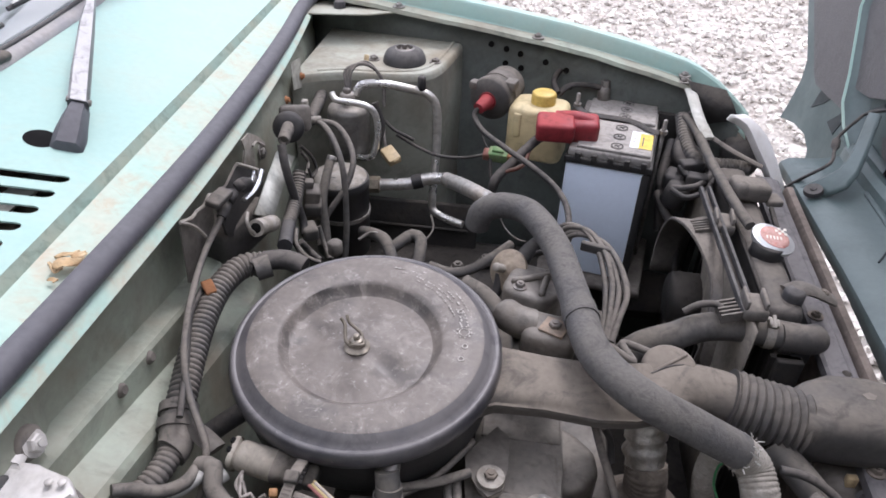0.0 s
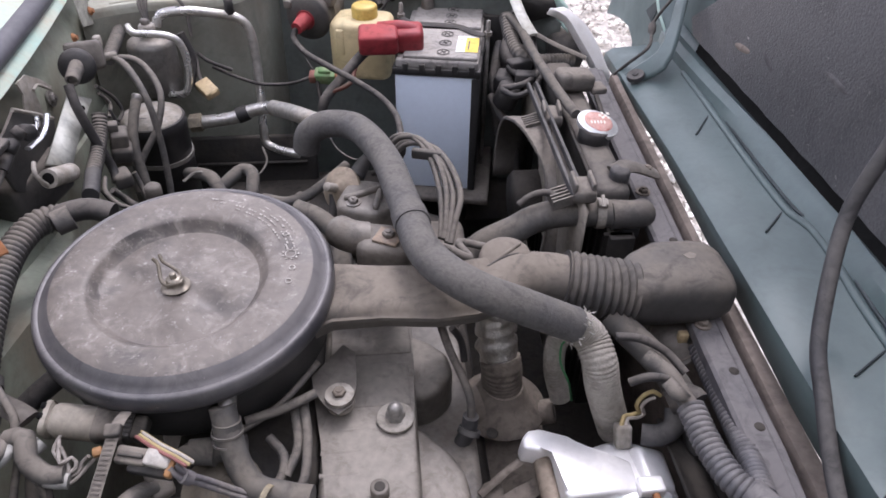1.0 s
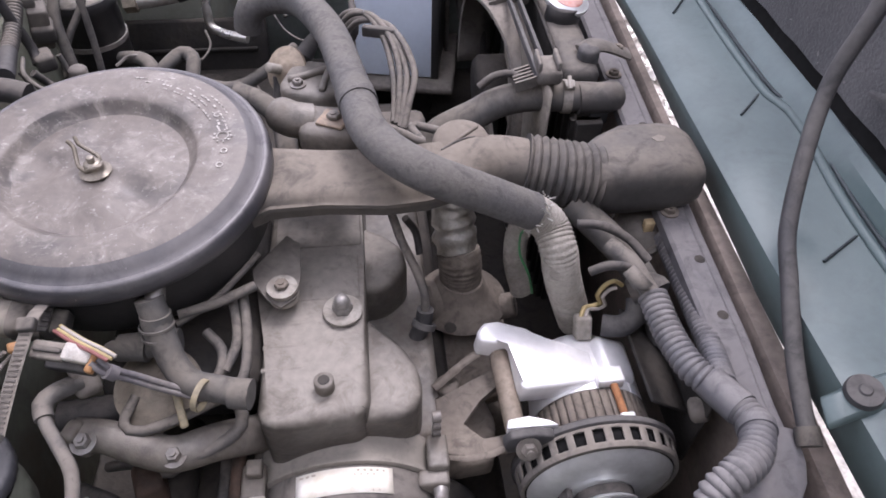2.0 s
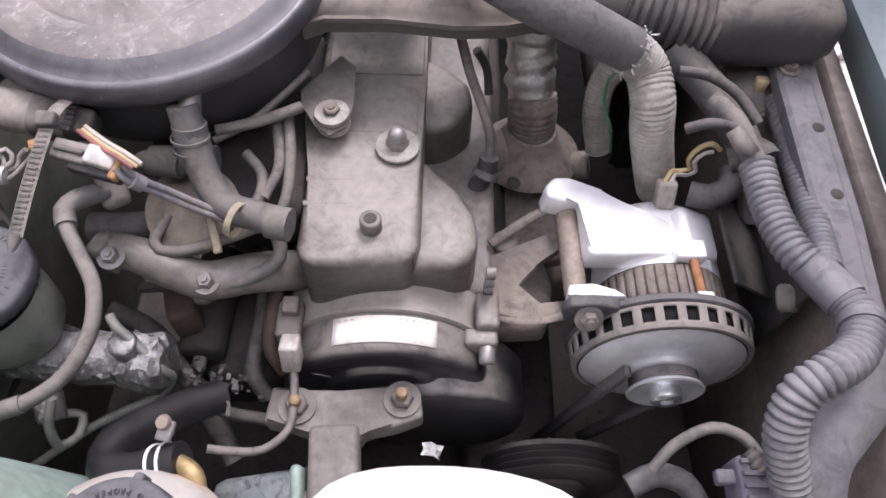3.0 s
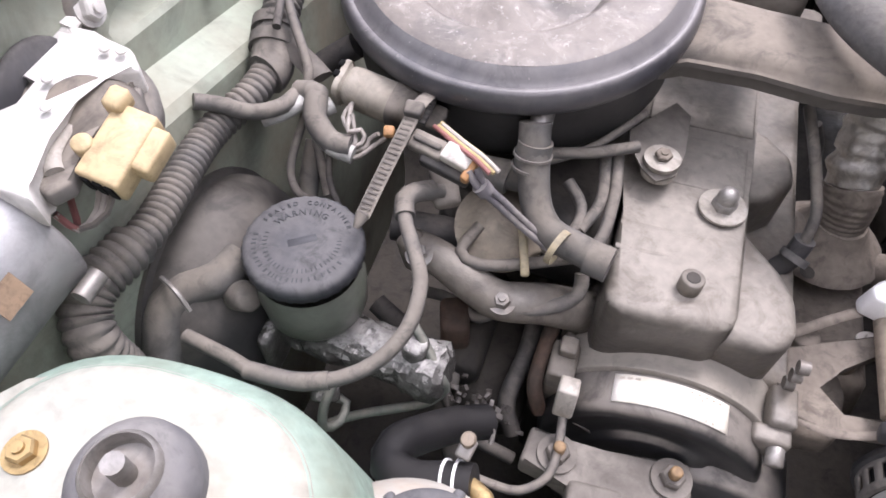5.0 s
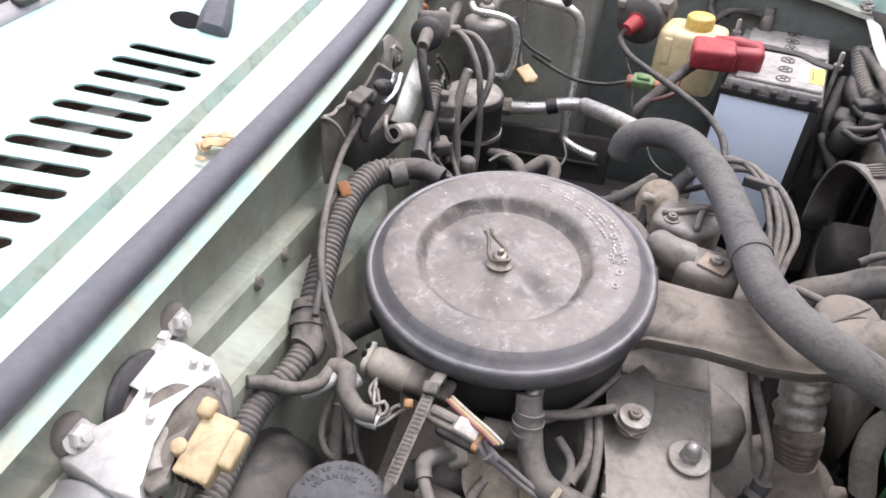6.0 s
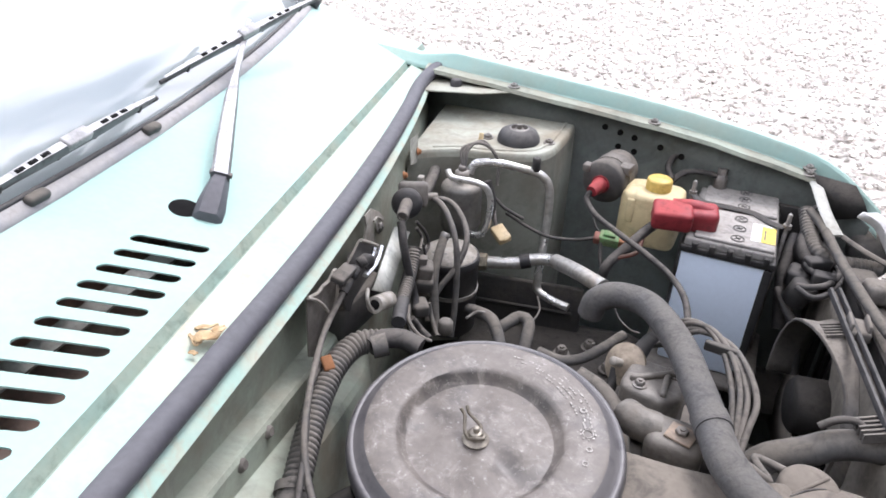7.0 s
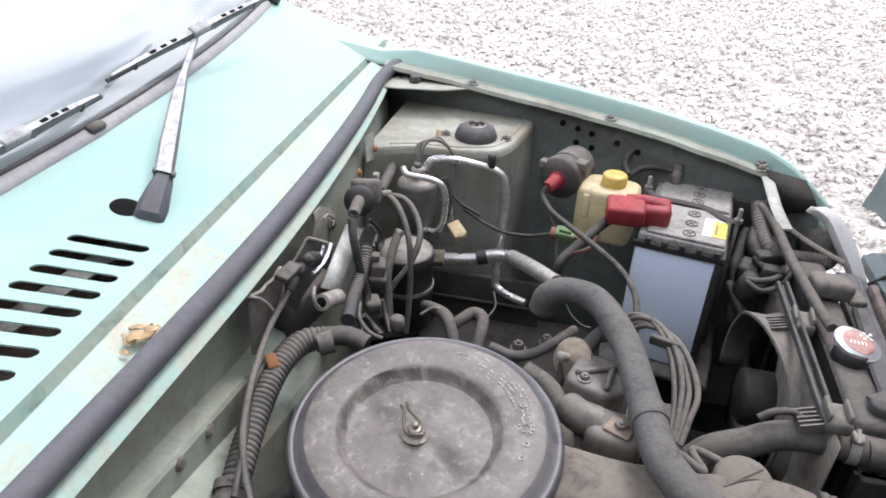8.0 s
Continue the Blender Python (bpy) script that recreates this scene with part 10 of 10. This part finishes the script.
# ---- radiator and headlamp ----
def radiator():
    t = thing("radiator", "dusty radiator with a black fan shroud and chrome cap", "radiator", (0.44, 0.32, 0.50))
    tank = part("top_tank", box_bm((0.044, 0.33, 0.045), Matrix.Translation((0.450, 0.350, 0.822)) @ pose(0, 0, 0, 2, 0, 0), 0.010), PLASTIC, t, "dusty black top tank")
    part("core", box_bm((0.030, 0.36, 0.30), Matrix.Translation((0.455, 0.325, 0.65)), 0.002), DEEP, t, "dark finned core")
    for i in range(16):
        part("fin_strip", box_bm((0.034, 0.006, 0.30), Matrix.Translation((0.452, 0.155 + 0.0225 * i, 0.65))), DEEP, t)
    n = V((0.452, 0.297, 0.846))
    part("filler_neck", cyl_bm(n + V((0, 0, -0.012)), n + V((0.002, 0, 0.012)), 0.0205, bevel=0.002), BLACK, tank)
    tilt = frame_of(n + V((0.004, 0.004, 0.014)), (0.10, -0.30, 1), (0, 1, 0.3)) @ rotz(-35)
    cap = part("cap", lathe_bm([(0, 0.006), (0.012, 0.006), (0.0185, 0.0050), (0.0205, 0.0030), (0.0235, 0.0024), (0.0240, 0.0), (0.0228, -0.005)], tilt, 64, wobble=0.13, lobes=2), FANPLATE, tank, "chrome two-eared pressure cap with red print")
    part("cap_print", lathe_bm([(0.0, 0.0066), (0.010, 0.0066), (0.0165, 0.0058), (0.0170, 0.0050)], tilt, 48, wobble=0.10, lobes=2), REDPRINT, cap, "worn red print on the cap")
    bm = bmesh.new()
    for k in range(3):
        for q in range(4):
            if (k + q) % 2:
                box_bm((0.0036, 0.0036, 0.0005), tilt @ rotz(35) @ Matrix.Translation((0.003 + 0.0037 * q, 0.006 + 0.0037 * k, 0.0066)), bm=bm)
    for k in range(5):
        box_bm((0.0020, 0.0050, 0.0004), tilt @ rotz(35) @ Matrix.Translation((-0.010 + 0.0042 * k, -0.002, 0.0066)), bm=bm)
    part("cap_bars", bm, LABELW, cap, "pale chequers and bars printed on the cap")
    # shroud: hoop, face and parallel edge strips
    hoop = []
    for k in range(25):
        a = radians(-15 + 210 * k / 24)
        y, z = 0.335 + 0.105 * math.cos(a), 0.728 + 0.112 * math.sin(a)
        y2, z2 = 0.335 + 0.125 * math.cos(a), 0.725 + 0.120 * math.sin(a)
        x0 = 0.352 + 0.034 * min(1, max(0, (math.degrees(a) - 70) / 60))
        hoop.append([(x0, y, z), (x0 + 0.002, y, z + 0.003), (max(x0 + 0.004, 0.380), y, z + 0.002), (0.402, y2, z2)])
    ob = part("shroud_hoop", sweep_bm(hoop), PLASTICL, t, "dusty grey plastic fan hoop")
    thicken(ob, 0.004)
    bm = bmesh.new()
    ring = [bm.verts.new((0.402, 0.335 + 0.123 * math.cos(radians(15 * k)), 0.725 + 0.118 * math.sin(radians(15 * k)))) for k in range(24)]
    box = []
    for k in range(24):
        c, s = math.cos(radians(15 * k)), math.sin(radians(15 * k))
        q = max(abs(c), abs(s))
        box.append(bm.verts.new((0.408, 0.330 + 0.185 * c / q, 0.69 + 0.150 * s / q)))
    for k in range(24):
        bm.faces.new((ring[k], ring[(k + 1) % 24], box[(k + 1) % 24], box[k]))
    ob = part("shroud_face", bm, SHROUDL, t, "dusty grey shroud face", 30)
    thicken(ob, 0.003)
    for a, b in (((0.390, 0.420, 0.857), (0.396, 0.165, 0.846)), ((0.402, 0.425, 0.856), (0.408, 0.175, 0.845))):
        part("edge_strip", tube_bm([a, V(a).lerp(V(b), 0.5), b], 0.0034, 6, 0.03, flat=1.5), RUBBER, t, "black edge strip")
    for y, turn in ((0.333, -6), (0.163, -2)):
        bm = bmesh.new()
        for k in range(5):
            box_bm((0.030, 0.0022, 0.012), Matrix.Translation((0.386, y + 0.0075 * k, 0.842 - 0.0012 * k)) @ pose(0, 0, 0, 0, -8, 16 + turn), bm=bm)
        box_bm((0.026, 0.036, 0.016), Matrix.Translation((0.408, y + 0.014, 0.848)) @ rotz(turn), 0.003, 1, bm)
        box_bm((0.004, 0.030, 0.014), Matrix.Translation((0.397, y + 0.014, 0.858)) @ rotz(turn), 0.001, 1, bm)
        box_bm((0.004, 0.030, 0.014), Matrix.Translation((0.417, y + 0.014, 0.858)) @ rotz(turn), 0.001, 1, bm)
        part("shroud_clip", bm, PLASTICL, t, "finned grey plastic shroud clip")
    part("tank_seam", box_bm((0.004, 0.30, 0.006), Matrix.Translation((0.4285, 0.345, 0.842)) @ rotz(-1), 0.001, 1), DEEP, tank, "dark seam along the tank")
    part("fan_motor", cyl_bm((0.360, 0.335, 0.728), (0.41, 0.335, 0.728), 0.038, bevel=0.006, seg=32), DEEP, t, "grey fan motor")
    part("shroud_back", prism_bm([(0.235, 0.70), (0.235, 0.79), (0.275, 0.826), (0.345, 0.838), (0.380, 0.828), (0.300, 0.70)], 0.004, Matrix(((0, 0, -1, 0.398), (1, 0, 0, 0), (0, 1, 0, 0), (0, 0, 0, 1))), 0.001), SHROUDL, t, "dusty beige inner face of the shroud")
    h = thing("radiator_hose", "dusty rubber top hose clamped to the radiator", "hose", (0.38, 0.17, 0.78))
    pts = [(0.280, 0.159, 0.770), (0.297, 0.165, 0.785), (0.332, 0.170, 0.800), (0.357, 0.176, 0.810), (0.390, 0.179, 0.815), (0.429, 0.176, 0.815), (0.474, 0.170, 0.815)]
    part("hose", tube_bm(pts, 0.0165, 16), HOSE, h, "")
    clamp(h, V(pts[5]).lerp(V(pts[6]), 0.08), V(pts[6]) - V(pts[4]), 0.0168, 0.010, BRACKETL, (0.2, -0.4, 1))
    part("stub", tube_bm([V(pts[6]) + V((-0.03, 0, 0)), pts[6], V(pts[6]) + V((0.01, 0.006, -0.002))], 0.0172, 16), PLASTIC, h, "black tank stub")
    part("thermo_switch", box_bm((0.022, 0.016, 0.02), Matrix.Translation(V((0.467, 0.164, 0.800))), 0.003), BLACK, h)
    part("thermo_wire", tube_bm([(0.337, 0.178, 0.830), (0.352, 0.181, 0.840), (0.371, 0.182, 0.842), (0.388, 0.172, 0.832)], 0.0042, 10), DARKCABLE, h)
    mb = thing("radiator_bracket", "dusty radiator top mount bracket with a rusty bolt", "bracket", (0.48, 0.22, 0.83))
    part("arm", tube_bm([(0.455, 0.215, 0.845), (0.475, 0.222, 0.848), (0.512, 0.228, 0.832)], 0.013, 10, flat=0.4), BRACKET, mb)
    part("rubber", cyl_bm((0.462, 0.212, 0.825), (0.462, 0.212, 0.852), 0.012, bevel=0.003), RUBBER, mb)
    bolt(mb, (0.500, 0.226, 0.838), r=0.0062, washer=1.5, material=RUST)
    part("mount_cover", box_bm((0.052, 0.036, 0.026), Matrix.Translation((0.455, 0.424, 0.862)) @ pose(0, 0, 0, 0, 6, 8), 0.008, 3), PLASTICL, mb, "rounded grey mount cover")
    part("cover_tab", box_bm((0.022, 0.026, 0.010), Matrix.Translation((0.488, 0.420, 0.850)) @ rotz(8), 0.003), PLASTICL, mb)
    part("stay", box_bm((0.006, 0.11, 0.006), Matrix.Translation((0.478, 0.350, 0.846)) @ rotz(-6), 0.001, 1), DEEP, mb)
    o = thing("overflow_hose", "thin black overflow hose running back from the radiator cap", "hose", (0.43, 0.45, 0.85))
    part("hose", tube_bm([(0.434, 0.325, 0.862), (0.427, 0.354, 0.865), (0.417, 0.412, 0.870), (0.408, 0.482, 0.875), (0.399, 0.553, 0.885), (0.387, 0.590, 0.890)], 0.0068, 10), HOSE, o)
    part("hose", tube_bm([(0.385, 0.600, 0.885), (0.387, 0.556, 0.868), (0.396, 0.517, 0.858), (0.418, 0.514, 0.850), (0.458, 0.523, 0.845), (0.482, 0.519, 0.845)], 0.0105, 12, rib=0.0008, pitch=0.006), HOSE, o, "short fat hose")
    part("strap", ring_bm((0.400, 0.593, 0.885), (0.3, -1, 0), 0.013, 0.008), BLACK, o)
    j = thing("fan_wiring", "black fan wiring and plugs beside the battery", "wiring", (0.39, 0.5, 0.82))
    for pts in ([(0.357, 0.443, 0.840), (0.375, 0.426, 0.838), (0.402, 0.448, 0.838), (0.421, 0.486, 0.842), (0.414, 0.513, 0.850)], [(0.374, 0.496, 0.850), (0.388, 0.473, 0.845), (0.408, 0.470, 0.842)]):
        part("wire", tube_bm(pts, 0.0042, 8), BLACK, j)
    part("plug", box_bm((0.035, 0.02, 0.02), Matrix.Translation(V((0.391, 0.499, 0.850))) @ rotz(20), 0.003), BLACK, j)
    part("plug", box_bm((0.03, 0.02, 0.02), Matrix.Translation(V((0.396, 0.470, 0.843))) @ rotz(-10), 0.003), BLACK, j)


SHROUDL = mat("dusty_shroud", (0.20, 0.182, 0.155), 0.75, dirt=(0.27, 0.245, 0.21), amount=0.5, scale=12, bump=0.1)
REDPRINT = mat("red_print", (0.46, 0.10, 0.08), 0.4, dirt=(0.5, 0.3, 0.26), amount=0.5, scale=120, bump=0)
radiator()


def fan_side():
    t = thing("gap_filler", "dark plates and plugs added to darken the gap between battery and radiator", "fuse carrier", (0.40, 0.50, 0.70))
    # invented dark plates, plugs and cables that darken this gap
    part("backing", box_bm((0.012, 0.16, 0.22), Matrix.Translation((0.425, 0.545, 0.735)) @ rotz(-8), 0.004), BLACK, t, "black plate added to darken the gap")
    part("side_panel", box_bm((0.10, 0.008, 0.24), Matrix.Translation((0.385, 0.632, 0.755)) @ rotz(-12), 0.003), DEEP, t, "dark panel added to darken the inner wing here")
    part("block", box_bm((0.042, 0.034, 0.030), Matrix.Translation((0.393, 0.545, 0.842)) @ rotz(15), 0.005), BLACK, t, "black plug block")
    part("block", box_bm((0.030, 0.040, 0.026), Matrix.Translation((0.372, 0.500, 0.826)) @ rotz(-20), 0.006), BLACK, t)
    part("block", cyl_bm((0.366, 0.470, 0.80), (0.376, 0.466, 0.835), 0.018, bevel=0.004), BLACK, t, "round black plug")
    for pts, r in (([(0.360, 0.452, 0.838), (0.372, 0.440, 0.845), (0.396, 0.452, 0.846), (0.418, 0.486, 0.846), (0.420, 0.512, 0.846)], 0.0046), ([(0.352, 0.50, 0.80), (0.360, 0.47, 0.79), (0.380, 0.45, 0.76), (0.39, 0.44, 0.70)], 0.007), ([(0.376, 0.58, 0.85), (0.366, 0.55, 0.83), (0.360, 0.52, 0.80), (0.366, 0.49, 0.74)], 0.009), ([(0.402, 0.600, 0.868), (0.388, 0.565, 0.862), (0.380, 0.535, 0.850), (0.392, 0.515, 0.842)], 0.0125)):
        part("cable", tube_bm(pts, r, 10), DARKCABLE, t, "dark cable")


fan_side()


def headlamp():
    t = thing("headlamp", "far headlamp with black shell and white bezel", "headlamp", (0.48, 0.55, 0.72))
    part("shell", lathe_bm([(0.0, -0.025), (0.018, -0.023), (0.032, -0.010), (0.040, 0.012), (0.044, 0.03)], frame_of((0.475, 0.585, 0.841), (1, 0.1, -0.15)) @ Matrix.Diagonal((0.85, 0.85, 0.85, 1)), 36), PLASTIC, t, "dusty black lamp shell")
    inner = [V(p) for p in ((0.441, 0.545, 0.917), (0.467, 0.545, 0.904), (0.494, 0.540, 0.867), (0.516, 0.535, 0.835), (0.536, 0.530, 0.798))]
    outer = [V(p) for p in ((0.479, 0.575, 0.903), (0.509, 0.575, 0.878), (0.533, 0.570, 0.843), (0.550, 0.565, 0.812), (0.562, 0.560, 0.790))]
    a, b = smooth_line(inner, 0.012), smooth_line(outer, 0.012)
    n = min(len(a), len(b))
    secs = []
    for k in range(n):
        p, q = a[k * (len(a) - 1) // (n - 1)], b[k * (len(b) - 1) // (n - 1)]
        secs.append([p + V((-0.004, 0.004, -0.010)), p, p.lerp(q, 0.5) + V((0.004, 0, 0.004)), q, q + V((0.004, 0.006, -0.014))])
    ob = part("bezel", sweep_bm(secs), WHITE, t, "white plastic bezel", 40)
    thicken(ob, 0.003)
    s = thing("wing_stay", "dusty pale steel stay from the wing to the front panel", "stay", (0.42, 0.56, 0.85))
    part("stay", tube_bm([(0.385, 0.671, 0.930), (0.395, 0.625, 0.918), (0.402, 0.571, 0.900), (0.414, 0.529, 0.884)], 0.0092, 10, flat=0.3), STAYPALE, s)
    part("stay_rod", tube_bm([(0.413, 0.540, 0.885), (0.451, 0.520, 0.870), (0.494, 0.510, 0.854)], 0.0055, 8, flat=0.6), PLASTICL, s, "thin dusty rod")
    bolt(s, (0.386, 0.652, 0.932), r=0.006)


headlamp()
